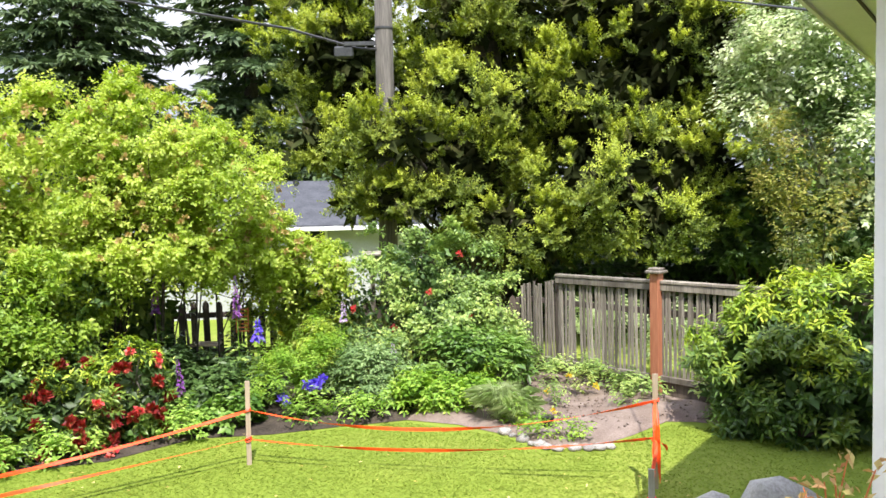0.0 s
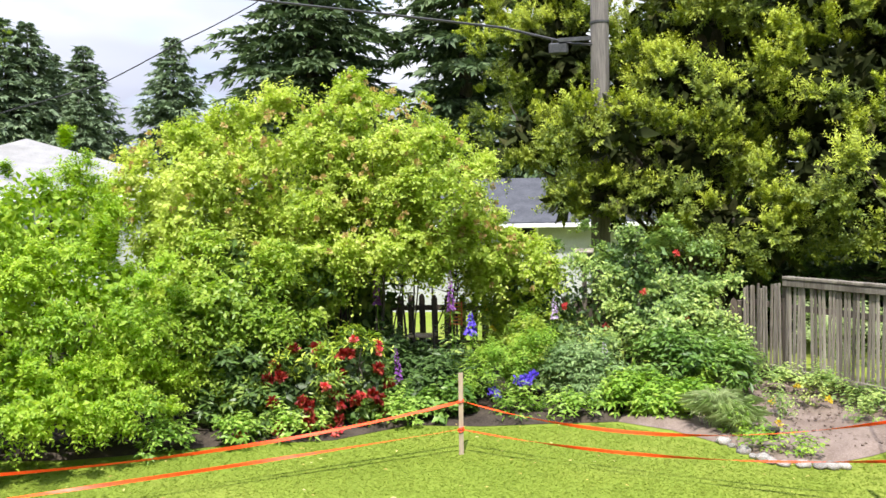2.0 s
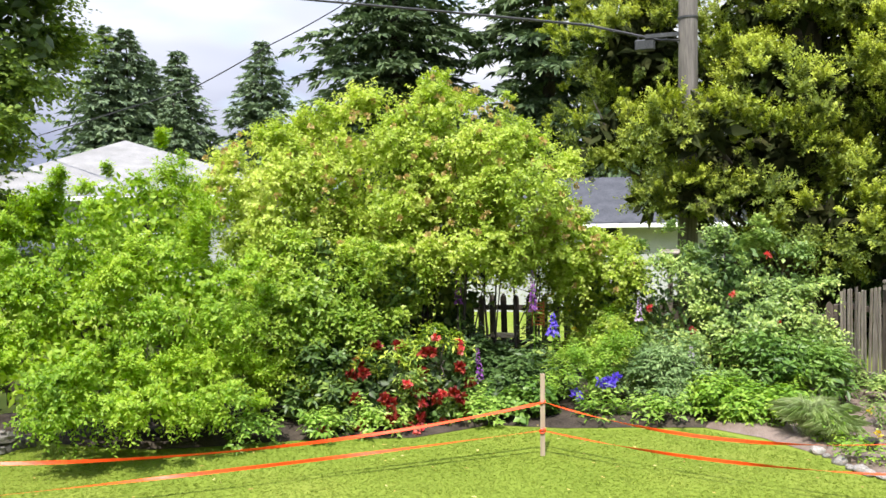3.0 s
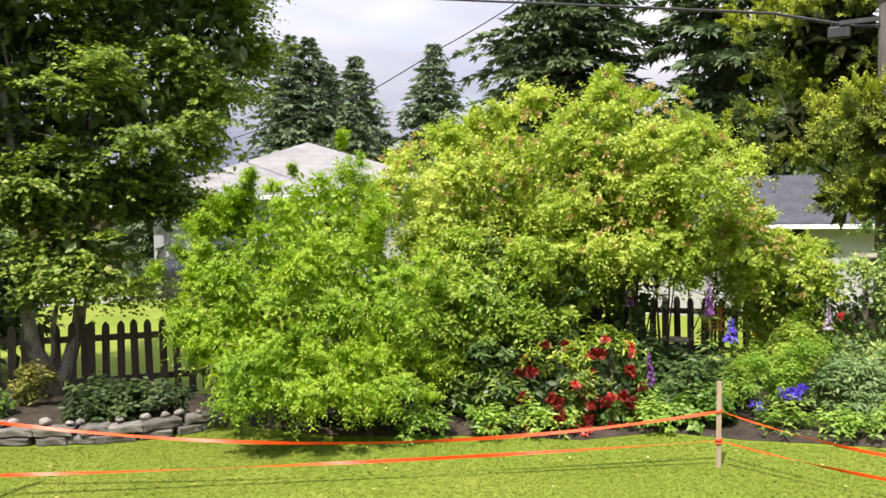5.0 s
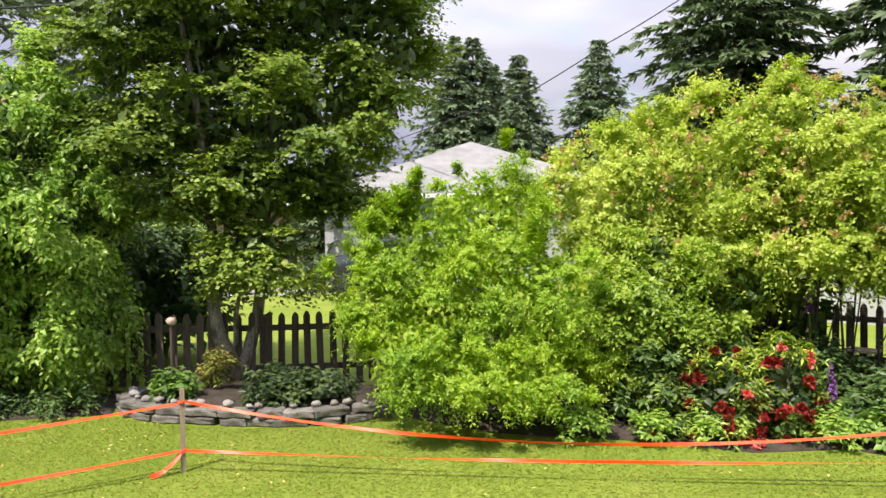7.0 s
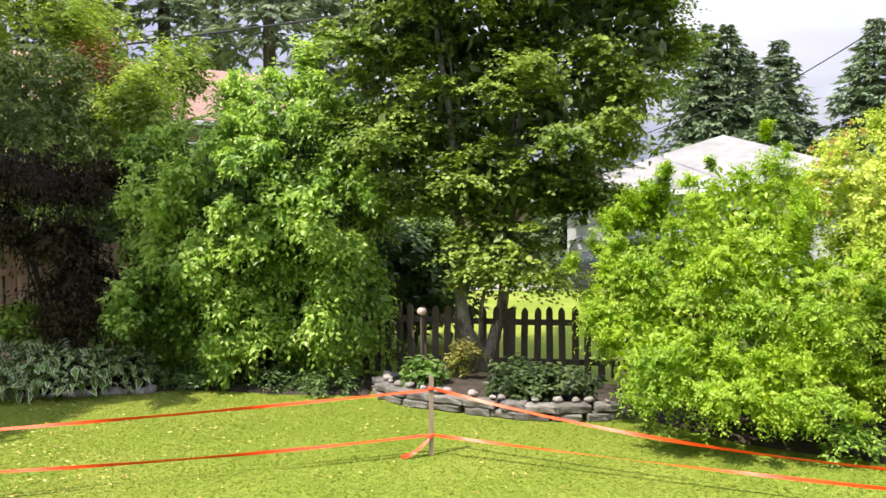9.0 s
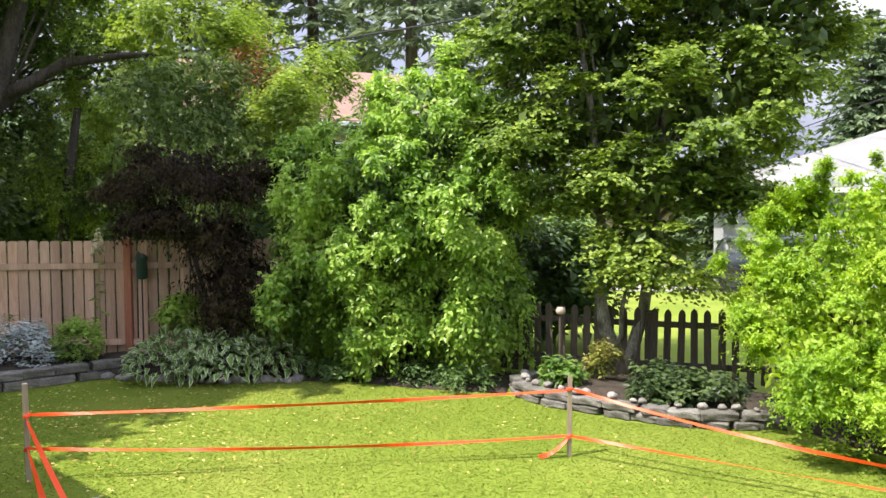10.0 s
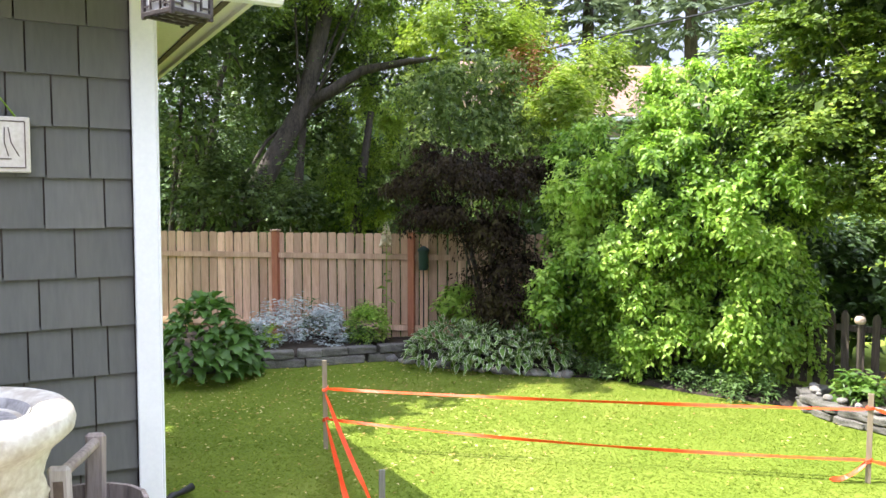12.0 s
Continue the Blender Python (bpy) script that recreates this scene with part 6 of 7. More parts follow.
# the maple's inner leaves use the shaded leaf, so its hollows are painted dark
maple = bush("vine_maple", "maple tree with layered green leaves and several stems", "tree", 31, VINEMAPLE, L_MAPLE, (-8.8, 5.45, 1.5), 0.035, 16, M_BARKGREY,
             leaves=104000, per_shoot=10, leaf=0.082, aspect=0.82, bough=(0.3, 0.6), cover=1.4, rise=0.0, arch=0.12, fanout=0.8, bare=0.2, droop=0.10, flat=0.3, level=0.25, leaders=0.05, deep=0.45, lump=1.0, rough=0.2, hollow=-0.25, fill=13000, fill_leaf=2.0, far_side=0.6, fill_to=0.75, inset=0.2, shade_core=L_DARKTREE)
part("trunk", tube([(-8.84, 5.40, 0.15), (-8.95, 5.21, 0.69), (-8.99, 5.15, 1.13), (-8.97, 5.18, 1.78), (-9.05, 5.05, 3.42), (-9.15, 4.9, 4.6)], [0.13, 0.09, 0.072, 0.062, 0.045, 0.03], 10), M_BARKGREY, maple, smooth=True)
part("trunk", tube([(-8.84, 5.42, 0.15), (-8.76, 5.50, 0.5), (-8.70, 5.61, 0.99), (-8.65, 5.69, 1.78), (-8.61, 5.75, 2.8), (-8.5, 5.9, 4.4)], [0.12, 0.085, 0.075, 0.065, 0.05, 0.03], 10), M_BARKGREY, maple, smooth=True)
part("limb", tube([(-8.9, 5.3, 0.45), (-8.8, 5.35, 0.62), (-8.72, 5.3, 0.95), (-8.6, 5.35, 1.5)], [0.04, 0.035, 0.03, 0.015], 7), M_BARKGREY, maple, smooth=True)
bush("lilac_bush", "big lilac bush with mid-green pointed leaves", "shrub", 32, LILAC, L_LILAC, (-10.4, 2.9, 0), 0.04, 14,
     leaves=72000, per_shoot=9, leaf=0.102, aspect=0.58, bough=(0.2, 0.42), cover=1.4, rise=0.2, arch=0.35, fanout=0.8, bare=0.15, droop=0.35, leaders=0.06, deep=0.2, lump=1.1, rough=0.2, hollow=-0.5, fill=8000, fill_leaf=1.2, shade_core=L_DARK, far_side=0.4, fill_to=0.7)
# dark leaf colour carries the shade in the gaps beside the lilac
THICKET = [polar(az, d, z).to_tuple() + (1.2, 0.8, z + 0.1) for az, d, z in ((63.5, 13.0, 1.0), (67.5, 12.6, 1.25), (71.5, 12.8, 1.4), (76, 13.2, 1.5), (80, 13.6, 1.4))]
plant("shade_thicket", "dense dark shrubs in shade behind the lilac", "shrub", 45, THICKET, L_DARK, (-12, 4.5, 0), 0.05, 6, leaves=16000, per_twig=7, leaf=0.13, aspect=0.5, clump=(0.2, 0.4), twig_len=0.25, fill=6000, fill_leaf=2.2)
bush("purple_maple", "dark purple Japanese maple in shade", "tree", 33, JAPMAPLE, L_PURPLE, (-11.55, 0.75, 0.0), 0.05, 9,
     leaves=17000, per_shoot=9, leaf=0.085, aspect=0.4, bough=(0.28, 0.5), cover=1.2, rise=-0.1, arch=0.4, fanout=0.8, bare=0.2, droop=0.5, flat=0.4, leaders=0.0, deep=0.4, lump=0.9, rough=0.6, hollow=-0.05, fill=600, fill_leaf=1.2, far_side=0.7)
# hidden row below the fence top, added so the board gaps look shaded
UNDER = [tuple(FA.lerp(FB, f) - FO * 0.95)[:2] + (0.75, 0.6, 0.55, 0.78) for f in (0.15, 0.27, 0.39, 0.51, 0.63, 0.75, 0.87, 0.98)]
plant("fence_undergrowth", "dark shrubs added behind the cedar fence to darken its gaps", "shrub", 47, UNDER, L_DARK, (-13.6, -2.4, 0), 0.03, 8, leaves=18000, per_twig=7, leaf=0.12, aspect=0.6, clump=(0.15, 0.3), twig_len=0.2, fill=6000, fill_leaf=2.0)
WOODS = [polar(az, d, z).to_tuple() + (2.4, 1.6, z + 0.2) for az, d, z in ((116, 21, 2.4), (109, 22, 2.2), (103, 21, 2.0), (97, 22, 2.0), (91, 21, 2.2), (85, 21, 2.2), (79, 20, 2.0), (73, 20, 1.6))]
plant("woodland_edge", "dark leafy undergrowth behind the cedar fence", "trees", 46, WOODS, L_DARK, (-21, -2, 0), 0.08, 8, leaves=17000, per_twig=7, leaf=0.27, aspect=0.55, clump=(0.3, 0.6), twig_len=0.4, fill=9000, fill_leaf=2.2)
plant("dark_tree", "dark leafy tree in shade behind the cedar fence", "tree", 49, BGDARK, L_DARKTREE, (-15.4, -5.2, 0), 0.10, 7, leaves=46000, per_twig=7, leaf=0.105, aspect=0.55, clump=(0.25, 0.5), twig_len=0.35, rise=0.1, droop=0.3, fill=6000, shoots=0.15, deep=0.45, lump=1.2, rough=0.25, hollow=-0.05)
# low masses of the background tree, given a darker leaf to paint their shade
LOW = [m for m in BGTREE if m[2] < 4.6 and m[0] > -17.5]
bush("shaded_lower_crown", "lower tree crowns behind the cedar fence, shade in the leaf colour", "tree", 37, LOW, L_BGSHADE, (-15.6, 0.6, 0), 0.06, 6,
     leaves=22000, per_shoot=10, leaf=0.105, aspect=0.55, bough=(0.25, 0.5), cover=1.4, rise=0.1, arch=0.3, fanout=0.8, bare=0.15, droop=0.35, deep=0.4, lump=1.3, rough=0.3, hollow=-0.2, fill=2500, fill_leaf=1.3, shade_core=L_DARKTREE, far_side=0.4)
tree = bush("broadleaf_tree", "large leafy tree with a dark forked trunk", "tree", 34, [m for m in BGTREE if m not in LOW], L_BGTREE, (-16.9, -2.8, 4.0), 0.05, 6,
            leaves=48000, per_shoot=10, leaf=0.105, aspect=0.55, bough=(0.3, 0.6), cover=1.4, rise=0.1, arch=0.3, fanout=0.8, bare=0.15, droop=0.3, deep=0.35, lump=1.3, rough=0.2, hollow=-0.2, fill=5000, fill_leaf=1.3, shade_core=L_DARKTREE, far_side=0.4)
part("trunk", tube([(-16.1, -4.15, -0.2), (-16.2, -3.95, 1.66), (-16.35, -3.7, 2.47), (-16.91, -2.85, 4.21), (-16.97, -2.38, 6.06), (-17.0, -2.2, 8.5)], [0.32, 0.26, 0.23, 0.19, 0.15, 0.08], 12), M_BARK, tree, smooth=True)
part("limb", tube([(-16.9, -2.75, 4.3), (-16.97, -2.34, 4.51), (-17.05, -1.65, 4.98), (-17.11, -0.71, 5.17), (-17.1, 0.4, 5.3)], [0.14, 0.12, 0.10, 0.07, 0.03], 9), M_BARK, tree, smooth=True)
for x, y, z, lean in ((-17.3, -3.2, 4.0, 0.3), (-17.6, -2.0, 4.2, 0.5), (-15.9, -4.9, 4.0, -0.3), (-18.0, -1.2, 4.0, 0.6)):
    part("trunk", tube([(x, y, -0.2), (x, y + lean * 0.4, z * 0.5), (x, y + lean, z)], [0.16, 0.12, 0.07], 9), M_BARK, tree, smooth=True)
# unseen tree; its crown masses are placed to shade lawn, fence and lilac
shade_tree = plant("garden_tree", "unseen leafy tree beside the house, placed to shade the flower bed", "tree", 48, [(-9.4, -5.6, 6.3, 1.6, 1.6, 1.0), (-10.6, -4.9, 6.6, 1.4, 1.4, 0.9), (-9.9, -4.2, 6.6, 1.0, 1.0, 0.7), (-12.2, -3.6, 7.6, 1.6, 1.5, 0.9), (-11.0, -6.6, 6.9, 1.9, 1.8, 1.4), (-12.6, -5.4, 7.8, 1.8, 1.6, 1.2), (-13.0, -7.2, 7.6, 1.6, 1.6, 1.2), (-12.0, -2.6, 8.4, 1.3, 1.2, 0.9), (-10.8, -2.1, 9.2, 1.3, 1.3, 0.9), (-10.4, -3.2, 8.6, 1.3, 1.2, 0.9), (-8.5, -6.6, 6.9, 1.4, 1.3, 0.9), (-11.7, -1.5, 9.2, 1.3, 1.2, 0.9), (-9.6, -7.2, 7.0, 1.4, 1.4, 1.0)], L_BG, (-11.2, -6.6, 2.6), 0.06, 8,
                   leaves=15000, per_twig=7, leaf=0.31, aspect=0.6, clump=(0.25, 0.5), twig_len=0.3, fill=2500, shoots=0.1)
part("trunk", tube([(-11.2, -6.8, -0.1), (-11.2, -6.7, 2.7), (-11.0, -6.4, 6.2)], [0.22, 0.17, 0.08], 10), M_BARK, shade_tree, smooth=True)
plant("yellow_green_tree", "light yellow-green tree behind the fence", "tree", 35, BGYELLOW, L_BGY, (-15.5, 2.6, 0), 0.08, 7, leaves=22000, per_twig=7, leaf=0.10, aspect=0.55, clump=(0.2, 0.4), twig_len=0.3, fill=300, shoots=0.2, lump=0.8, rough=0.3, hollow=0.0)
plant("russet_tree", "small russet-leaved tree behind the fence", "tree", 36, BGRED, L_BGRED, (-15.0, 1.8, 0), 0.05, 5, leaves=1500, per_twig=7, leaf=0.09, aspect=0.5, clump=(0.14, 0.28), twig_len=0.3, fill=20, shoots=0.35, lump=0.6, rough=0.4, hollow=0.0)
fir("hemlock", "dark spreading hemlock beside the white roof", 40, -20.6, 16.9, 5.6, 3.4, L_FIR, 0.12, 18, 46, 0.4)


dead = np.random.default_rng(4)
w_dead = unit(dead.normal(size=(60, 3)) + np.array((0, -0.3, -0.1)))
under(new("dead_twig", mesh_from("dead_twig", *blades(np.tile((4.75, 12.9, 5.15), (60, 1)) + dead.normal(size=(60, 3)) * 0.05, w_dead, dead.normal(size=(60, 3)), dead.uniform(0.2, 0.45, 60), np.full(60, 0.018), 0.2, 0.05), M_LATHGREY)), cedar)

# ---- things on and by the porch ----
def shingles():
    """Courses of tapered shingles on the porch side of the left wing, each a board of its own."""
    rng = random.Random(12)
    me = {}
    for w in (0.10, 0.125, 0.15, 0.18, 0.21, 0.245):
        bm = bmesh.new()
        lo = [bm.verts.new(v) for v in ((0.024, -w / 2 + 0.0018, 0), (0.024, w / 2 - 0.0018, 0), (0.0, w / 2 - 0.0018, 0), (0.0, -w / 2 + 0.0018, 0))]
        hi = [bm.verts.new(v) for v in ((0.004, -w / 2 + 0.0018, 0.205), (0.004, w / 2 - 0.0018, 0.205), (0.0, w / 2 - 0.0018, 0.205), (0.0, -w / 2 + 0.0018, 0.205))]
        for k in range(4):
            bm.faces.new((lo[k], lo[(k + 1) % 4], hi[(k + 1) % 4], hi[k]))
        bm.faces.new(lo[::-1]), bm.faces.new(hi)
        bmesh.ops.recalc_face_normals(bm, faces=bm.faces[:])
        m = bpy.data.meshes.new("shingle")
        bm.to_mesh(m)
        bm.free()
        m.materials.append(M_SHINGLE)
        me[w] = m
    R = Matrix.Rotation(ang_l, 4, "Z")
    for c in range(13):
        z = 0.60 + 0.1935 * c
        s = 0.092
        while s < 2.0:
            w = rng.choice(list(me))
            p = K - N * (s + w / 2) - U * 0.028
            ob = under(new("shingle", me[w]), wall_left)
            ob.matrix_basis = Matrix.Translation((p.x, p.y, z + 0.004 + rng.uniform(-0.002, 0.002))) @ R
            s += w + 0.003


def lantern():
    c = Vector((-2.93, -1.0, 0))
    t = thing("porch_lantern", "square bronze lantern with latticed glass under the eave", "lantern", at=(c.x, c.y, 2.885))
    t.rotation_euler = (0, 0, ang_l + 0.45)
    a, h = 0.078, 0.16
    part("glass", box((a * 1.86, a * 1.86, h), Matrix.Translation((0, 0, h / 2 + 0.008))), M_FROST, t, "frosted pale glass body")
    for sx in (-1, 1):
        for sy in (-1, 1):
            part("corner_bar", box((0.014, 0.014, h + 0.03), Matrix.Translation((sx * a, sy * a, h / 2)), 0.002), M_IRON, t)
    for z in (0.0, h + 0.01):
        for k in range(4):
            part("edge_bar", box((2 * a + 0.014, 0.014, 0.016), Matrix.Rotation(k * math.pi / 2, 4, "Z") @ Matrix.Translation((0, a, z)), 0.002), M_IRON, t)
    for k in range(4):
        Rk = Matrix.Rotation(k * math.pi / 2, 4, "Z")
        for x, z, w, hh in ((-0.038, 0.05, 0.005, 0.07), (0.038, 0.05, 0.005, 0.07), (0, 0.04, 0.076, 0.005), (0, 0.08, 0.15, 0.005), (-0.056, 0.025, 0.038, 0.005), (0.056, 0.025, 0.038, 0.005), (0.015, 0.022, 0.005, 0.036)):
            part("lattice_bar", box((w, 0.007, hh), Rk @ Matrix.Translation((x, -a - 0.001, z))), M_IRON, t)
    for k in range(3):
        part("base_bar", box((2 * a, 0.008, 0.008), Matrix.Translation((0, -0.045 + 0.045 * k, -0.003))), M_IRON, t)
        part("base_bar", box((0.008, 2 * a, 0.008), Matrix.Translation((-0.045 + 0.045 * k, 0, -0.011))), M_IRON, t)
    part("base_plate", box((2 * a - 0.02, 2 * a - 0.02, 0.006), Matrix.Translation((0, 0, 0.002))), M_FROST, t)


def urn():
    c = Vector((-2.40, -1.555, 0.65))
    t = thing("garden_urn", "cream cast-stone urn with relief scrolls and a dirty basin", "urn", at=c)
    prof = [(0.20, 0.0), (0.21, 0.05), (0.16, 0.09), (0.13, 0.16), (0.12, 0.30), (0.14, 0.36), (0.20, 0.44), (0.25, 0.55), (0.275, 0.70), (0.275, 0.80), (0.305, 0.87), (0.33, 0.895),
            (0.352, 0.91), (0.372, 0.93), (0.377, 0.955), (0.370, 0.98), (0.350, 0.998), (0.32, 1.003), (0.28, 0.998), (0.258, 0.985), (0.245, 0.96), (0.0, 0.94)]
    bm = lathe([(max(r, 0.002), z) for r, z in prof], 96)
    bmesh.ops.subdivide_edges(bm, edges=[e for e in bm.edges if abs(e.verts[0].co.z - e.verts[1].co.z) > 0.05], cuts=5)
    for v in bm.verts:
        r = math.hypot(v.co.x, v.co.y)
        if 0.44 < v.co.z < 0.89 and r > 0.15:
            a = math.atan2(v.co.y, v.co.x)
            k = 1 + (0.085 * max(0, math.sin(a * 7 + 2.2 * math.sin(v.co.z * 17))) + 0.07 * noise.noise(v.co * 16) + 0.04 * noise.noise(v.co * 34)) * math.sin((v.co.z - 0.44) / 0.45 * math.pi)
            v.co.x, v.co.y = v.co.x * k, v.co.y * k
    part("body", bm, M_STONE, t, smooth=True)
    part("basin", lathe([(0.002, 0.946), (0.235, 0.948), (0.246, 0.965), (0.256, 0.986), (0.252, 0.988), (0.234, 0.958), (0.002, 0.954)], 40), M_STONEIN, t, "grey stained inside of the bowl", True)
    return t


def bucket():
    c = Vector((-2.76, -1.30, 0.65))
    t = thing("wooden_bucket", "old grey wooden stave bucket with an upright handle", "bucket", at=c)
    t.rotation_euler = (0, 0, radians(186))
    n = 16
    for k in range(n):
        a = k * math.tau / n
        bm = bmesh.new()
        for z, r in ((0, 0.15), (0.60, 0.20)):
            for dr in (0, 0.016):
                for da in (-0.5, 0.5):
                    b = a + da * (math.tau / n - 0.012)
                    bm.verts.new((math.cos(b) * (r + dr), math.sin(b) * (r + dr), z))
        bm.verts.ensure_lookup_table()
        V = bm.verts
        for f in ((0, 1, 5, 4), (2, 6, 7, 3), (0, 2, 3, 1), (4, 5, 7, 6), (0, 4, 6, 2), (1, 3, 7, 5)):
            bm.faces.new([V[i] for i in f])
        bmesh.ops.recalc_face_normals(bm, faces=bm.faces[:])
        part("stave", bm, M_BUCKET, t)
    for z, r in ((0.12, 0.178), (0.46, 0.207)):
        part("hoop", lathe([(r, z), (r + 0.006, z), (r + 0.009, z + 0.03), (r + 0.003, z + 0.03)], 32), M_IRON, t)
    part("bottom", tube([(0, 0, 0.02), (0, 0, 0.05)], 0.152, 20), M_BUCKET, t)
    for s in (-1, 1):
        ear = part("ear", box((0.026, 0.072, 0.40), Matrix.Translation((s * 0.168, 0, 0.59)) @ Matrix.Rotation(radians(s * 4.0), 4, "Y"), 0.012), M_BUCKET if s > 0 else M_BUCKETPALE, t, "upright board of the handle")
        if s < 0:
            part("slot", box((0.004, 0.03, 0.055), Matrix.Translation((s * 0.1905, 0, 0.715)) @ Matrix.Rotation(radians(s * 4.0), 4, "Y")), M_INK, ear, "dark slot in the board")
            for dz, w in ((0.652, 0.045), (0.635, 0.03), (0.620, 0.045), (0.602, 0.035)):
                part("painted_mark", box((0.003, w, 0.008), Matrix.Translation((s * 0.1885, 0.004, dz)) @ Matrix.Rotation(radians(s * 4.0), 4, "Y")), M_BLACK, ear, "black painted mark")
    part("grip", tube([(-0.188, 0, 0.755), (0.188, 0, 0.755)], 0.019, 10), M_BUCKET, t)


def plaque():
    c = K - N * 0.555 + U * 0.012
    t = thing("wall_plaque", "small cream tile plaque with a line relief on a cord", "plaque", at=(c.x, c.y, 2.36))
    t.rotation_euler = (0, 0, ang_l)
    part("tile", box((0.014, 0.215, 0.205), Matrix.Translation((0.007, 0, 0.103)), 0.004), M_TILE, t)
    for y, z, w, h in ((0, 0.018, 0.18, 0.004), (0, 0.188, 0.18, 0.004), (-0.09, 0.103, 0.004, 0.17), (0.09, 0.103, 0.004, 0.17), (0, 0.05, 0.09, 0.004)):
        part("relief_line", box((0.004, w, h), Matrix.Translation((0.0155, y, z))), M_INK, t)
    for k in range(5):
        part("relief_line", tube([(0.0155, 0.035 * (k - 2), 0.06), (0.0155, 0.022 * (k - 2), 0.11), (0.0155, 0.03 * (k - 2) * (1 - abs(k - 2) * 0.2), 0.165)], 0.002, 5), M_INK, t)
    part("cord", tube([(0.008, -0.06, 0.205), (0.004, 0, 0.29), (0.008, 0.06, 0.205)], 0.004, 6), L_HERB, t, "green hanging cord")


shingles()
lantern()
urn()
bucket()
plaque()
hose = thing("garden_hose", "grey garden hose with a black nozzle on the lawn", "hose")
part("tube", tube([(-4.3, -1.75, 0.03), (-5.2, -1.95, 0.03), (-5.75, -2.1, 0.04), (-6.0, -2.11, 0.05)], 0.02, 8), M_LATHGREY, hose, smooth=True)
part("nozzle", tube([(-5.99, -2.11, 0.05), (-6.08, -2.09, 0.055), (-6.14, -2.06, 0.05), (-6.26, -2.0, 0.06)], [0.024, 0.028, 0.02, 0.03], 10), M_BLACK, hose, "black plastic nozzle", True)

# boulders and a pink-tipped plant at the other corner
for k, (x, y, z, sx, sy, sz) in enumerate([(1.93, 4.62, 0.17, 0.62, 0.5, 0.85), (1.58, 4.74, 0.14, 0.34, 0.4, 0.72), (1.66, 4.55, 0.06, 0.42, 0.4, 0.55)]):
    ob = new("boulder", stone_mesh("boulder", M_BOULDER, 3 + k, (sx, sy, sz)))
    ob.location = (x, y, z)
    tagged(ob, "rough grey boulder at the corner of the house", "boulder", "boulders by the porch")


def sprig_plant(name, label, foot, tips, leaf_m, seed, r=0.006, leaf=0.05, per=7, stem_m=None):
    """A few bare curved stems with a tuft of leaves at each tip."""
    rng = np.random.default_rng(seed)
    t = thing(name, label, "plant", at=(0, 0, 0))
    foot = Vector(foot)
    for tip in tips:
        tip = Vector(tip)
        mid = foot.lerp(tip, 0.6) + Vector(rng.normal(size=3) * 0.03)
        part("stem", tube([foot, mid, tip], [r, r * 0.8, r * 0.5], 6), stem_m or M_RUST, t, smooth=True)
        base = np.array(tip)[None] + rng.normal(size=(per, 3)) * 0.018
        ax = rng.normal(size=(per, 3)) + np.array((0, 0, 0.2))
        ln = leaf * rng.uniform(0.7, 1.2, per)
        under(new("leaf_tuft", mesh_from("leaf_tuft", *blades(base, ax, rng.normal(size=(per, 3)) + np.array((0, 0, 1.0)), ln, ln * 0.5, 0.2, 0.2), leaf_m)), t)
    return t


L_PINKLEAF = leafy("pink_tipped_leaf", C(0.42, 0.14, 0.09), C(0.52, 0.30, 0.14), C(0.58, 0.50, 0.20), 0.35, 0.5, 6.0, 0.4)
sprig_plant("pink_tipped_shrub", "sparse plant with pink and yellow leaf tufts", (1.46, 3.05, 0.65), [(1.477, 2.945, 1.26), (1.56, 2.90, 1.24), (1.345, 3.01, 1.14), (1.41, 2.98, 1.17), (1.47, 2.95, 1.13), (1.44, 2.96, 1.20), (1.36, 2.99, 1.10), (1.53, 2.92, 1.12)], L_PINKLEAF, 9)

# ---- left flower bed ----
def mound(name, label, category, seed, masses, material, leaves=1000, fill=0, **kw):
    """A low plant: a clump of leaves for each of its masses."""
    t = thing(name, label, category, at=(0, 0, 0))
    vol = [m[3] * m[5] for m in masses]
    for k, m in enumerate(masses):
        rng = np.random.default_rng(seed * 10 + k)
        share = vol[k] / sum(vol)
        under(new("leaf_clump", mesh_from("leaf_clump", *crown_leaves(rng, [m], leaves=max(60, int(leaves * share)), fill=0, **kw)[0], material)), t)
    return t


def leaf_object_mesh(name, outline, arch, rim, rim_m, leaf_m, fold=0.10):
    """One broad arched leaf of unit length along +x: stations (x, half width), a margin strip of its own material and a folded midrib."""
    bm = bmesh.new()
    rows = []
    for x, w in outline:
        z = arch * (0.25 - (x - 0.5) ** 2) - 0.30 * arch * x * x
        inner = max(0.0, w - rim)
        rows.append([bm.verts.new((x, y, z + fold * abs(y))) for y in (-w, -inner, 0.0, inner, w)])
    for a, b in zip(rows, rows[1:]):
        for k in range(4):
            f = bm.faces.new((a[k], b[k], b[k + 1], a[k + 1]))
            f.material_index = 0 if k in (0, 3) else 1
    bmesh.ops.recalc_face_normals(bm, faces=bm.faces[:])
    me = bpy.data.meshes.new(name)
    bm.to_mesh(me)
    bm.free()
    for f in me.polygons:
        f.use_smooth = True
    me.materials.append(rim_m)
    me.materials.append(leaf_m)
    return me


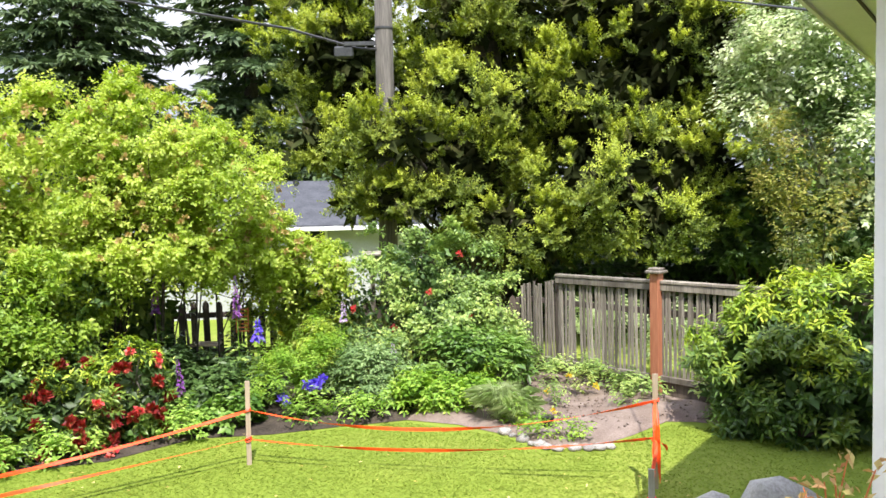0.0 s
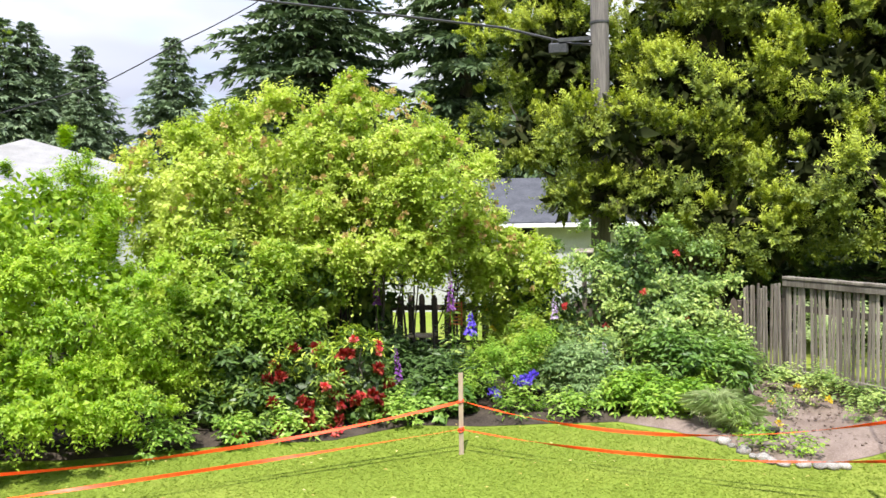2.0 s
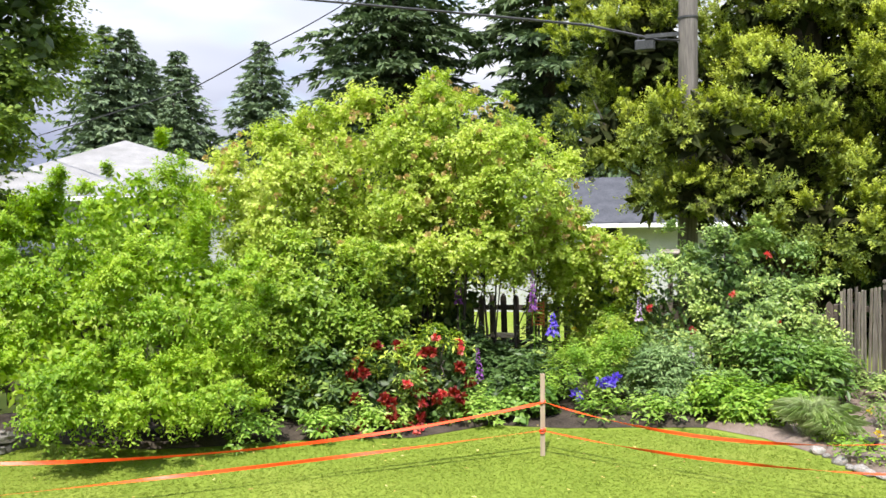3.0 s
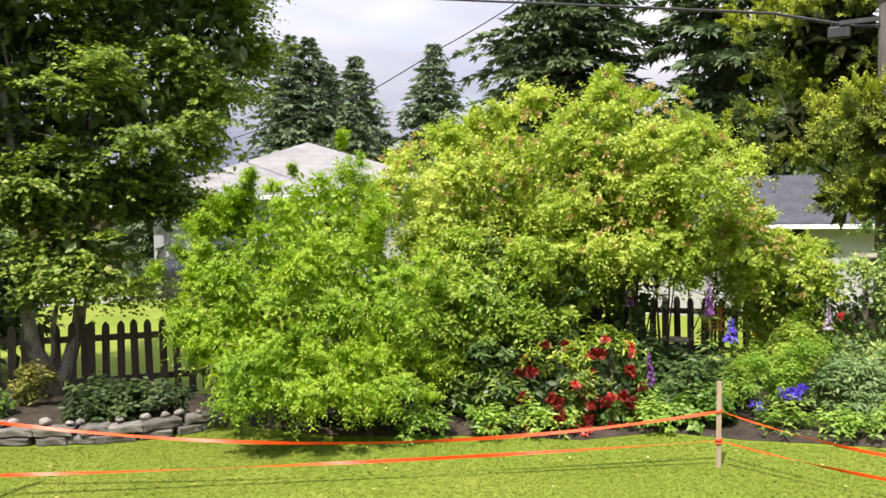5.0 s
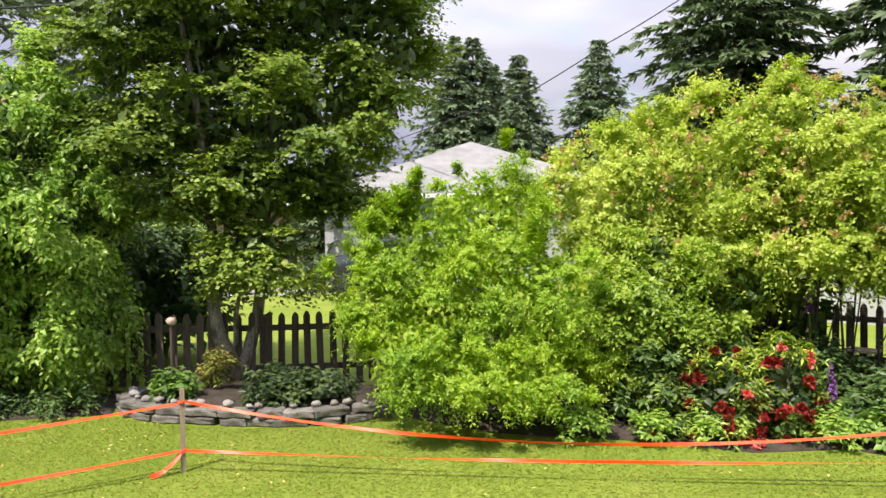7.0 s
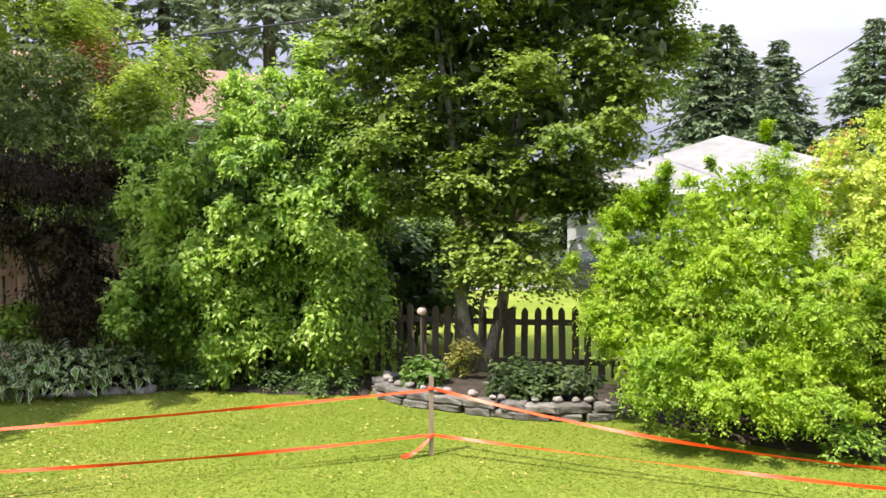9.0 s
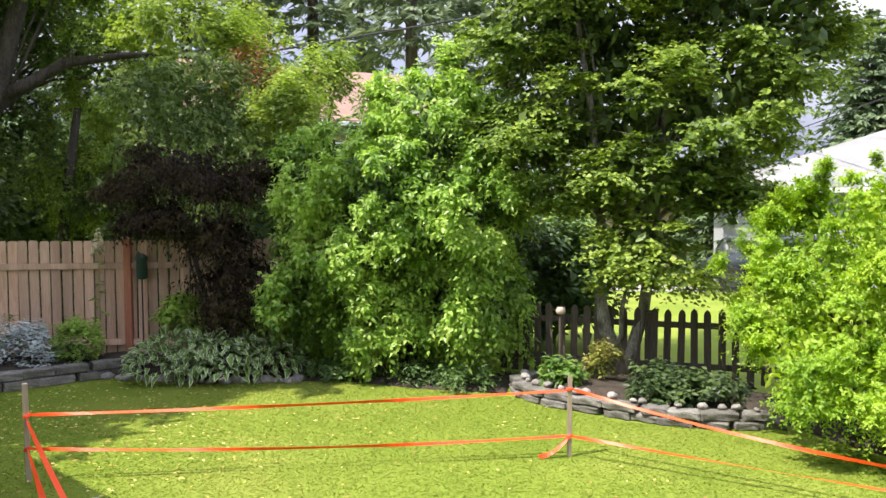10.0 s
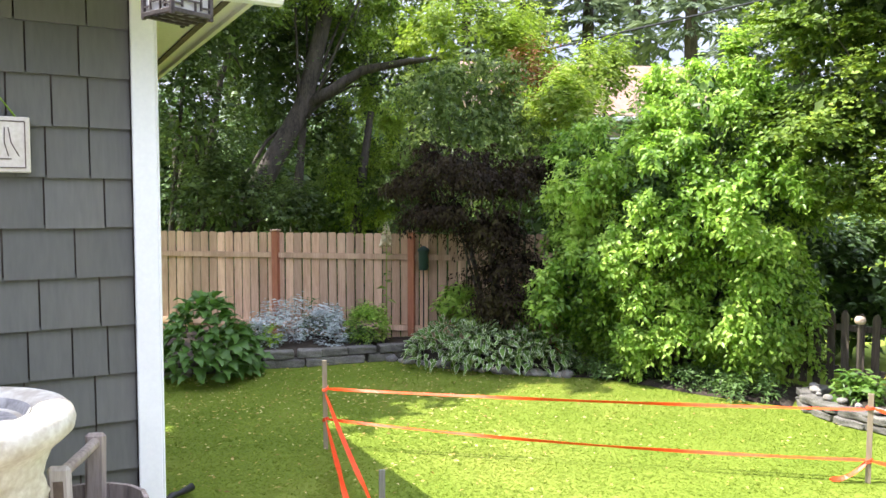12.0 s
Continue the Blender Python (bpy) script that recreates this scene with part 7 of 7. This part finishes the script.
def leaf_mound(name, label, seed, mass, n, meshes, length, low=0.0, droop=0.4, loose=0.42):
    """Leaves set over a dome, each pointing out and down, upper ones flatter; every leaf is an object."""
    rng = np.random.default_rng(seed)
    t = thing(name, label, "plant", at=(0, 0, 0))
    cx, cy, cz, rw, rd, rh = mass
    part("stem", tube([(cx, cy, 0.0), (cx + 0.02, cy, 0.12), (cx + 0.04, cy + 0.02, cz)], [0.03, 0.025, 0.01], 7), L_PEONY, t)
    for k in range(n):
        f = (k + 0.5) / n
        el = math.asin(low + (0.98 - low) * f)
        a = k * 2.39996 + rng.uniform(-0.3, 0.3)
        out = Vector((math.cos(a), math.sin(a), 0))
        rr = rng.uniform(0.7, 0.98)
        p = Vector((cx, cy, 0.06)) + out * rw * rr * math.cos(el) + Vector((0, 0, (cz + rh - 0.06) * (0.12 + 0.8 * math.sin(el)) * rng.uniform(0.85, 1.0)))
        way = (out + Vector((0, 0, -droop + 0.75 * math.sin(el) ** 2 + rng.uniform(-0.2, 0.2))) + Vector(rng.normal(size=3) * loose)).normalized()
        side = Vector((0, 0, 1)).cross(way).normalized()
        side = (side + Vector(rng.normal(size=3) * 0.3)).normalized()
        up = way.cross(side).normalized()
        side = up.cross(way)
        sz = length * rng.uniform(0.7, 1.15)
        m = Matrix(((way.x, side.x, up.x, 0), (way.y, side.y, up.y, 0), (way.z, side.z, up.z, 0), (0, 0, 0, 1)))
        ob = under(new("leaf", meshes[k % len(meshes)]), t)
        ob.matrix_basis = Matrix.Translation(p) @ m @ Matrix.Scale(sz, 4)
    return t


HOSTA_LEAF = [leaf_object_mesh("leaf", [(0, 0.02), (0.15, w * 0.72), (0.38, w), (0.62, w * 0.86), (0.84, w * 0.45), (1.0, 0.012)], arch, 0.048, L_HOSTAEDGE, L_HOSTA) for w, arch in ((0.22, 0.5), (0.25, 0.7), (0.20, 0.9))]
for k, (m, n) in enumerate(((HOSTA[0], 290), (HOSTA[1], 290), ((-10.92, 0.46, 0.34, 0.50, 0.5, 0.32), 200), ((-10.80, 1.35, 0.26, 0.42, 0.42, 0.26), 160))):
    leaf_mound("hosta", "mound of hostas with white-edged green leaves", 51 + k, m, n, HOSTA_LEAF, 0.16, 0.0, 0.12, 0.55)
LOBED = [leaf_object_mesh("leaf", [(-0.12, 0.20), (0.0, 0.34), (0.10, 0.47), (0.20, 0.30), (0.34, 0.27), (0.52, 0.40), (0.62, 0.22), (0.80, 0.15), (1.0, 0.01)], arch, 0.03, L_DARKLEAF, L_DARKLEAF, 0.16) for arch in (0.35, 0.6)]
for k, (m, n) in enumerate(((BIGLEAF[0], 290), ((-10.5, -2.75, 0.40, 0.38, 0.4, 0.34), 110))):
    leaf_mound("large_leaf_plant", "bushy plant with large drooping lobed green leaves", 55 + k, m, n, LOBED, 0.185, -0.05, 0.5)
SHADY = dict(per_twig=6, clump=(0.06, 0.13), cover=1.5)
mound("silver_plant", "clump of silvery grey felted leaves", "plant", 53, SILVER, L_SILVER, leaves=2600, leaf=0.09, aspect=0.33, twig_len=0.14, rise=0.9, fill=100, shoots=0.2, floor=0.2, **SHADY)
mound("green_clump", "small fresh green shrub in the raised bed", "plant", 54, GREENB, L_LILAC, leaves=2400, leaf=0.06, aspect=0.5, twig_len=0.12, rise=0.6, fill=100, floor=0.2, **SHADY)
mound("low_herbs", "low green herbs along the raised bed", "plant", 55, [(-11.5, -2.9, 0.34, 0.3, 0.3, 0.16), (-11.75, -1.2, 0.30, 0.25, 0.3, 0.12), (-12.3, -1.9, 0.32, 0.4, 0.3, 0.15)], L_DARK, leaves=2200, leaf=0.06, aspect=0.5, twig_len=0.1, rise=0.5, fill=60, floor=0.2, **SHADY)
mound("lime_sprig", "small lime-green plant in the raised bed", "plant", 56, [(-11.45, -2.42, 0.38, 0.12, 0.12, 0.12)], L_BRIGHT, leaves=260, leaf=0.05, aspect=0.55, twig_len=0.06, fill=0, floor=0.2, **SHADY)
mound("young_shrub", "young light green shrub beside the fence post", "plant", 57, [(-12.0, 0.22, 0.72, 0.30, 0.28, 0.24), (-11.95, 0.32, 0.5, 0.22, 0.22, 0.22)], L_LILAC, leaves=1500, leaf=0.10, aspect=0.6, twig_len=0.16, fill=60, floor=0.2, per_twig=5, clump=(0.08, 0.15), cover=1.2)


def edging(name, label, pts, n, seed, size=(0.10, 0.2)):
    """Worn stones laid along a line."""
    rng = random.Random(seed)
    t = thing(name, label, "edging", at=(0, 0, 0))
    meshes = [stone_mesh("stone", M_ROCK, k + seed * 10) for k in range(4)]
    P = [Vector((*p, 0)) for p in pts]
    for i in range(n):
        f = (i + rng.uniform(-0.25, 0.25)) / max(1, n - 1) * (len(P) - 1)
        k = min(len(P) - 2, max(0, int(f)))
        p = P[k].lerp(P[k + 1], f - k)
        z = pts[k][2] if len(pts[k]) > 2 else 0
        s = rng.uniform(*size)
        ob = under(new("stone", rng.choice(meshes)), t)
        ob.matrix_basis = Matrix.Translation((p.x + rng.uniform(-0.03, 0.03), p.y + rng.uniform(-0.03, 0.03), s * 0.18 + z)) @ Matrix.Rotation(rng.uniform(0, 6), 4, "Z") @ Matrix.Diagonal((s * rng.uniform(0.8, 1.3), s, s * rng.uniform(0.7, 1.0), 1))


edging("stone_edging", "row of pale rounded stones edging the hosta bed", [(-11.5, -0.72), (-11.1, -0.1), (-10.78, 0.46), (-10.55, 1.1), (-10.4, 1.6)], 20, 1)
edging("stone_edging", "pale stones edging the bare soil bed", [(0.55, 7.75), (0.72, 7.4), (0.87, 7.17), (1.2, 7.12), (1.45, 7.2)], 11, 2, (0.06, 0.13))
edging("wall_rocks", "white and brown rocks laid on the block wall", [(-9.05, 4.12), (-8.7, 3.98), (-8.25, 4.08), (-7.8, 4.32), (-7.3, 4.66), (-6.85, 5.1), (-6.6, 5.6)], 17, 3, (0.06, 0.13))
for ob in bpy.data.objects:
    if ob.parent and ob.parent.name == "wall_rocks":
        ob.location.z += 0.185

# feeder, spire and cottage ornament
feeder = thing("bird_feeder", "dark green bird feeder on a thin pole", "bird feeder", at=(-12.30, -0.30, 0.25))
part("pole", tube([(0, 0, 0), (0, 0, 1.0)], 0.010, 8), M_BLACK, feeder)
part("body", lathe([(0.055, 0.98), (0.075, 1.0), (0.075, 1.25), (0.09, 1.27), (0.085, 1.30), (0.02, 1.345)], 20), M_GREENBOX, feeder, smooth=True)


def flower_spike(name, label, foot, height, spike, material, seed, leafm=None, thick=0.045, group=""):
    """A leafy stem with a tapering spike of blooms."""
    rng = np.random.default_rng(seed)
    t = thing(name, label, "flower", group, at=foot)
    lean = rng.normal(size=2) * 0.04
    pts = [(0, 0, 0), (lean[0] * 0.5, lean[1] * 0.5, height * 0.5), (lean[0], lean[1], height)]
    part("stem", tube(pts, [0.008, 0.007, 0.003], 6), L_HERB, t)
    n = int(spike * 330)
    f = rng.random(n)
    z = height - spike + spike * f
    a = rng.uniform(0, math.tau, n)
    r = thick * (1.15 - 0.85 * f)
    out = np.stack([np.cos(a), np.sin(a), -0.35 + 0.5 * f], 1)
    base = np.stack([lean[0] * z / height + np.cos(a) * r * 0.2, lean[1] * z / height + np.sin(a) * r * 0.2, z], 1)
    ln = r * rng.uniform(0.8, 1.2, n)
    under(new("bloom", mesh_from("bloom", *blades(base, out, np.tile((0, 0, 1.0), (n, 1)) + rng.normal(size=(n, 3)) * 0.6, ln, ln * 0.8, 0.25, 0.2), material)), t)
    n = 26
    a = rng.uniform(0, math.tau, n)
    z = rng.uniform(0.02, height - spike, n)
    out = np.stack([np.cos(a), np.sin(a), rng.uniform(0.0, 0.5, n)], 1)
    ln = rng.uniform(0.08, 0.2, n) * (1.2 - 0.8 * z / height)
    under(new("foliage", mesh_from("foliage", *blades(np.stack([lean[0] * z / height, lean[1] * z / height, z], 1), out, np.tile((0, 0, 1.0), (n, 1)) + rng.normal(size=(n, 3)) * 0.2, ln, ln * 0.42, 0.12, 0.3), leafm or L_ROSE)), t)
    return t


for k, (x, y, h, s) in enumerate([(-3.16, 8.86, 1.50, 0.42), (-2.29, 8.91, 1.46, 0.46), (-2.79, 8.46, 0.66, 0.42)]):
    flower_spike("foxglove", "purple foxglove spike in the border", (x, y, 0.03), h, s, F_PURPLE, 60 + k, group="foxgloves")
flower_spike("foxglove", "pink foxglove leaning in the rose bush", (-1.19, 9.52, 0.03), 1.1, 0.25, F_LILAC, 64, group="foxgloves")
flower_spike("foxglove", "pale lilac foxglove before the rose bush", (-0.57, 9.18, 0.03), 0.64, 0.22, F_LILAC, 65, group="foxgloves")
flower_spike("delphinium", "deep blue delphinium spike", (-2.07, 8.76, 0.03), 1.0, 0.24, F_BLUE, 66, thick=0.07)
flower_spike("seed_spire", "dry cream flower spire rising before the fence", (-12.30, -0.86, 0.2), 1.76, 0.34, F_CREAM, 67, thick=0.085)

# ---- border planting ----
LOW = dict(per_twig=6, clump=(0.06, 0.13), cover=1.4)
BORDER = [
    ("blue_geranium", "feathery green clump with violet-blue blooms", [(-1.75, 8.55, 0.33, 0.35, 0.35, 0.32), (-1.3, 8.75, 0.42, 0.35, 0.35, 0.40)], L_HERB, 9000, 0.05, 0.3),
    ("sage_mound", "grey-green leafy mound in the border", [(-0.95, 8.85, 0.32, 0.35, 0.35, 0.34), (-0.6, 8.9, 0.25, 0.25, 0.3, 0.28)], L_SAGE, 5200, 0.075, 0.3),
    ("peony", "glossy dark green peony clump", [(0.15, 9.3, 0.36, 0.5, 0.45, 0.36), (0.55, 9.45, 0.30, 0.4, 0.4, 0.30)], L_PEONY, 4600, 0.10, 0.36),
    ("light_herb", "light yellow-green leafy perennials", [(-0.35, 8.6, 0.18, 0.28, 0.25, 0.22), (0.05, 8.55, 0.16, 0.28, 0.25, 0.18), (0.35, 8.75, 0.14, 0.25, 0.25, 0.16)], L_HERB, 5200, 0.07, 0.42),
    ("yellow_perennial", "yellow-green perennial with russet tips", [(-1.55, 9.6, 0.50, 0.3, 0.3, 0.32)], L_SPIREA, 2600, 0.07, 0.5),
    ("pale_shrub", "pale yellow-flowered shrub by the picket fence", [(-2.2, 10.1, 0.95, 0.5, 0.4, 0.6), (-1.75, 10.2, 0.6, 0.4, 0.4, 0.5)], L_SPIREA, 7000, 0.07, 0.5),
    ("dark_border_plant", "dark green leafy plants in the shade of shrubs", [(-3.3, 9.0, 0.32, 0.5, 0.4, 0.36), (-2.3, 9.2, 0.20, 0.45, 0.4, 0.26), (-2.85, 9.3, 0.26, 0.4, 0.4, 0.30), (-2.35, 8.6, 0.18, 0.4, 0.3, 0.22)], L_DARK, 8000, 0.10, 0.42),
    ("lady_mantle", "round pale leaves at the edge of the border", [(-2.9, 7.85, 0.12, 0.35, 0.25, 0.16), (-2.2, 8.05, 0.12, 0.3, 0.2, 0.15), (-3.5, 7.35, 0.10, 0.25, 0.2, 0.12)], L_PEONY, 2200, 0.08, 0.8),
    ("fence_weeds", "green weeds along the foot of the slat fence", [(1.3, 9.75, 0.13, 0.26, 0.2, 0.15), (1.75, 9.5, 0.12, 0.22, 0.14, 0.18), (2.05, 9.1, 0.12, 0.26, 0.16, 0.14), (2.2, 8.8, 0.10, 0.2, 0.16, 0.12), (1.0, 10.2, 0.18, 0.28, 0.22, 0.2), (2.75, 8.45, 0.20, 0.2, 0.16, 0.22)], L_ROSE, 2600, 0.07, 0.4),
    ("meadow_flowers", "sunlit pale flowering weeds behind the slat fence", [(1.75, 10.75, 0.42, 0.40, 0.3, 0.42), (2.3, 10.25, 0.44, 0.42, 0.3, 0.44), (2.85, 9.75, 0.42, 0.42, 0.3, 0.42), (3.4, 9.2, 0.40, 0.42, 0.3, 0.40)], L_STRAP, 6500, 0.06, 0.4),
    ("tree_bed_plant", "dark leafy ground cover in the raised tree bed", [(-7.8, 5.15, 0.24, 0.45, 0.35, 0.18), (-7.2, 5.35, 0.24, 0.45, 0.35, 0.18), (-7.45, 5.0, 0.20, 0.4, 0.25, 0.12)], L_GROUND, 3800, 0.085, 0.45),
    ("pale_bed_plant", "pale green rosette plants in the raised tree bed", [(-8.62, 4.35, 0.24, 0.19, 0.18, 0.14), (-8.38, 4.42, 0.22, 0.13, 0.14, 0.10)], L_PEONY, 700, 0.09, 0.5),
    ("yellow_bed_shrub", "small yellow-green shrub at the foot of the maple", [(-8.42, 4.85, 0.38, 0.13, 0.13, 0.20)], L_GOLD, 800, 0.06, 0.5),
    # dark leaf here paints the lilac's shade on the grass
    ("lawn_edge_weeds", "rough grass and weeds below the lilac, shade in their dark colour", [(-9.2, 3.45, 0.08, 0.4, 0.25, 0.10), (-9.75, 3.0, 0.09, 0.45, 0.25, 0.11), (-10.2, 2.3, 0.08, 0.4, 0.25, 0.10), (-10.5, 1.8, 0.07, 0.35, 0.25, 0.09)], L_DARK, 4200, 0.07, 0.3),
    ("small_rose_bush", "sparse young rose bush in the soil bed", [(1.15, 8.6, 0.16, 0.10, 0.10, 0.16)], L_ROSE, 330, 0.045, 0.5),
    ("small_rose_bush", "sparse young rose bush in the soil bed", [(1.55, 9.0, 0.20, 0.12, 0.12, 0.2)], L_ROSE, 420, 0.045, 0.5),
    ("small_rose_bush", "sparse young rose bush in the soil bed", [(1.9, 8.5, 0.12, 0.10, 0.10, 0.12)], L_ROSE, 300, 0.045, 0.5),
    ("border_edging", "low mixed foliage along the lawn edge", [(-0.9, 8.25, 0.10, 0.3, 0.2, 0.14), (-1.4, 8.15, 0.10, 0.25, 0.18, 0.12), (-3.35, 7.1, 0.10, 0.3, 0.2, 0.13), (-3.85, 6.8, 0.10, 0.3, 0.2, 0.14), (-4.4, 6.35, 0.12, 0.3, 0.2, 0.16), (-2.6, 7.75, 0.12, 0.25, 0.2, 0.16)], L_LILAC, 3600, 0.07, 0.4),
    ("edge_weeds", "weedy low plants at the edge of the soil", [(0.95, 7.5, 0.06, 0.26, 0.14, 0.09), (1.28, 7.4, 0.05, 0.2, 0.12, 0.07), (0.75, 7.95, 0.08, 0.18, 0.18, 0.12)], L_HERB, 800, 0.05, 0.45),
]
PLANTS = {}
for k, (nm, lb, ms, mt, n, lf, asp) in enumerate(BORDER):
    PLANTS[nm] = mound(nm, lb, "plant", 80 + k, ms, mt, leaves=n, leaf=lf, aspect=asp, twig_len=0.12, rise=0.5, droop=0.25, fill=n // 25, shoots=0.12, **LOW)


def grass_tuft(x, y, n, h, seed, label, material):
    rng = np.random.default_rng(seed)
    a = rng.uniform(0, math.tau, n)
    base = np.stack([x + rng.normal(size=n) * 0.05, y + rng.normal(size=n) * 0.05, np.zeros(n) + 0.03], 1)
    out = np.stack([np.cos(a), np.sin(a), np.zeros(n)], 1)
    lean = rng.uniform(0.1, 0.55, (n, 1))
    ln = h * rng.uniform(0.6, 1.15, n)
    up = np.array((0, 0, 1.0))
    first = blades(base, out * lean + up, out + up * 0.3, ln * 0.75, np.full(n, 0.007), 0.1, 0.0)
    knee = base + unit(out * lean + up) * ln[:, None] * 0.5
    second = blades(knee, out * (lean + 0.5) + up * 0.35, up + out * 0.3, ln * 0.55, np.full(n, 0.006), 0.1, 0.35)
    ob = new("ornamental_grass", mesh_from("ornamental_grass", np.concatenate([first[0], second[0]]), np.concatenate([first[1], second[1] + len(first[0])]), material))
    tagged(ob, label, "grass")


grass_tuft(0.55, 8.15, 420, 0.50, 1, "arching tuft of pale striped grass", L_STRAP)
grass_tuft(0.72, 8.0, 260, 0.36, 2, "arching tuft of pale striped grass", L_STRAP)


def blooms(name, label, spots, material, seed, r=0.05, n=26, group="", owner=None):
    """A separate full flower head at each spot, a part of its plant where it has one."""
    for k, p in enumerate(spots):
        rng = np.random.default_rng(seed + k)
        w = unit(rng.normal(size=(n, 3)) + np.array((0, 0, 0.3)) - np.array((p[0], p[1], 0)) / 12)
        ln = r * rng.uniform(0.7, 1.2, n)
        ob = new(name, mesh_from(name, *blades(w * r * 0.25, w, rng.normal(size=(n, 3)), ln, ln * 0.8, 0.2), material))
        ob.location = p
        if owner:
            under(ob, owner)
            tagged(ob, label)
        else:
            tagged(ob, label, "flower", group)


def spots_on(masses, n, seed, reach=0.98, zmin=-0.2):
    rng = np.random.default_rng(seed)
    share = np.array([m[3] * m[5] for m in masses])
    share = share / share.sum()
    out = []
    while len(out) < n:
        m = masses[rng.choice(len(masses), p=share)]
        w = unit(rng.normal(size=3))
        rad = unit(np.array((m[0], m[1], 0.0)))
        if w @ rad > 0.15 or w[2] < zmin:
            continue
        tan = np.array((-rad[1], rad[0], 0))
        q = np.array(m[:3]) + reach * np.array((0, 0, m[5])) * w[2] + reach * (w @ rad) * rad * m[4] + reach * (w @ tan) * tan * m[3]
        out.append(tuple(q))
    return out


blooms("flower_truss", "deep red flower truss", spots_on(REDRHODO, 36, 5, 1.06, -0.5), F_RED, 200, 0.062, 40, owner=red_rhodo)
blooms("flower_truss", "coral-red faded flower truss", spots_on(REDRHODO, 9, 6, 1.08, -0.9), F_PINKRED, 240, 0.05, 30, owner=red_rhodo)
blooms("rose_bloom", "red rose bloom", [(-0.19, 9.75, 1.16), (0.3, 9.75, 0.85), (-1.1, 9.6, 1.0), (-0.62, 9.7, 0.75), (0.18, 9.8, 1.62)], F_PINKRED, 300, 0.045, 24, owner=rose)
blooms("bloom", "violet-blue flower head", [(-1.45, 8.25, 0.40), (-1.37, 8.27, 0.42), (-1.29, 8.28, 0.45), (-1.41, 8.22, 0.37), (-1.70, 8.20, 0.27), (-1.67, 8.22, 0.25), (-1.33, 8.24, 0.40)], F_BLUE, 320, 0.055, 26, owner=PLANTS["blue_geranium"])
blooms("seed_head", "rusty seed head", spots_on(SPIREA, 270, 7, 1.0, -0.3), L_TIP, 340, 0.042, 14, owner=spirea)
blooms("bloom", "pale yellow bloom", [(-1.9, 10.0, 1.05), (-2.1, 9.75, 0.95), (-2.3, 9.8, 1.1), (-2.45, 9.8, 0.8), (-2.0, 9.75, 0.7), (-1.7, 9.85, 0.85)], F_YELLOW, 425, 0.045, 18, owner=PLANTS["pale_shrub"])
blooms("marigold", "small yellow marigold in the soil bed", [(1.05, 7.9, 0.16), (1.12, 8.9, 0.14), (1.42, 9.3, 0.2), (1.7, 9.1, 0.12)], F_YELLOW, 420, 0.04, 18, "yellow flowers")
blooms("petal_litter", "fallen red petals under the rhododendron", [(-3.6, 7.05, 0.06), (-3.2, 7.3, 0.06), (-2.9, 7.5, 0.06), (-3.9, 6.85, 0.06), (-3.05, 7.2, 0.05)], F_PINKRED, 440, 0.06, 20, "fallen petals")

# bird house, trellis and shelf among the roses
bh = thing("bird_house", "weathered grey wooden bird house on a post", "bird house", at=(-0.95, 10.62, 0))
part("post", box((0.06, 0.06, 1.42), Matrix.Translation((0, 0, 0.71)), 0.004), M_GREYWOOD, bh)
part("box", box((0.15, 0.14, 0.16), Matrix.Translation((0, 0, 1.50)), 0.004), M_GREYWOOD, bh)
part("roof", box((0.24, 0.22, 0.022), Matrix.Translation((0, -0.01, 1.60)) @ Matrix.Rotation(radians(8), 4, "X"), 0.004), M_GREYWOOD, bh)
part("entrance", tube([(0, -0.068, 1.51), (0, -0.0735, 1.51)], 0.022, 14), M_BLACK, bh)
tr = thing("wire_basket", "rusty orange slatted basket hung on the fence", "basket", at=(-2.38, 9.38, 0))
part("stake", tube([(0, 0.05, 0), (0, 0.05, 1.1)], 0.012, 6), M_BLACK, tr)
for k in range(7):
    part("slat", box((0.15, 0.02, 0.014), Matrix.Translation((0, 0, 0.80 + 0.042 * k)), 0.003), M_RUST, tr)
for x in (-0.07, 0.07):
    part("upright", box((0.014, 0.016, 0.30), Matrix.Translation((x, 0.015, 0.925)), 0.003), M_RUST, tr)
sh = thing("bird_table", "small weathered wooden shelf on a post", "bird table", at=(-2.85, 9.5, 0))
part("post", box((0.05, 0.05, 0.62), Matrix.Translation((0, 0, 0.31)), 0.004), M_GREYWOOD, sh)
part("tray", box((0.34, 0.22, 0.03), Matrix.Translation((0, 0, 0.635)), 0.005), M_LATH, sh)
ho = thing("fence_ornament", "small round pinkish pot standing on the picket rail", "ornament", at=(-8.72, 4.46, 0.0))
part("post", box((0.04, 0.04, 0.94), Matrix.Translation((0, 0, 0.47)), 0.005), M_DARKWOOD, ho)
part("pot", lathe([(0.03, 0.94), (0.05, 0.95), (0.06, 0.98), (0.05, 1.015), (0.03, 1.025)], 20), M_POT, ho, smooth=True)
pots = thing("plant_pot", "small black plastic pot in the soil bed", "pot", at=(0.98, 7.82, 0.02))
part("body", lathe([(0.05, 0), (0.065, 0.10), (0.07, 0.10), (0.07, 0.115), (0.06, 0.115)], 16), M_BLACK, pots)
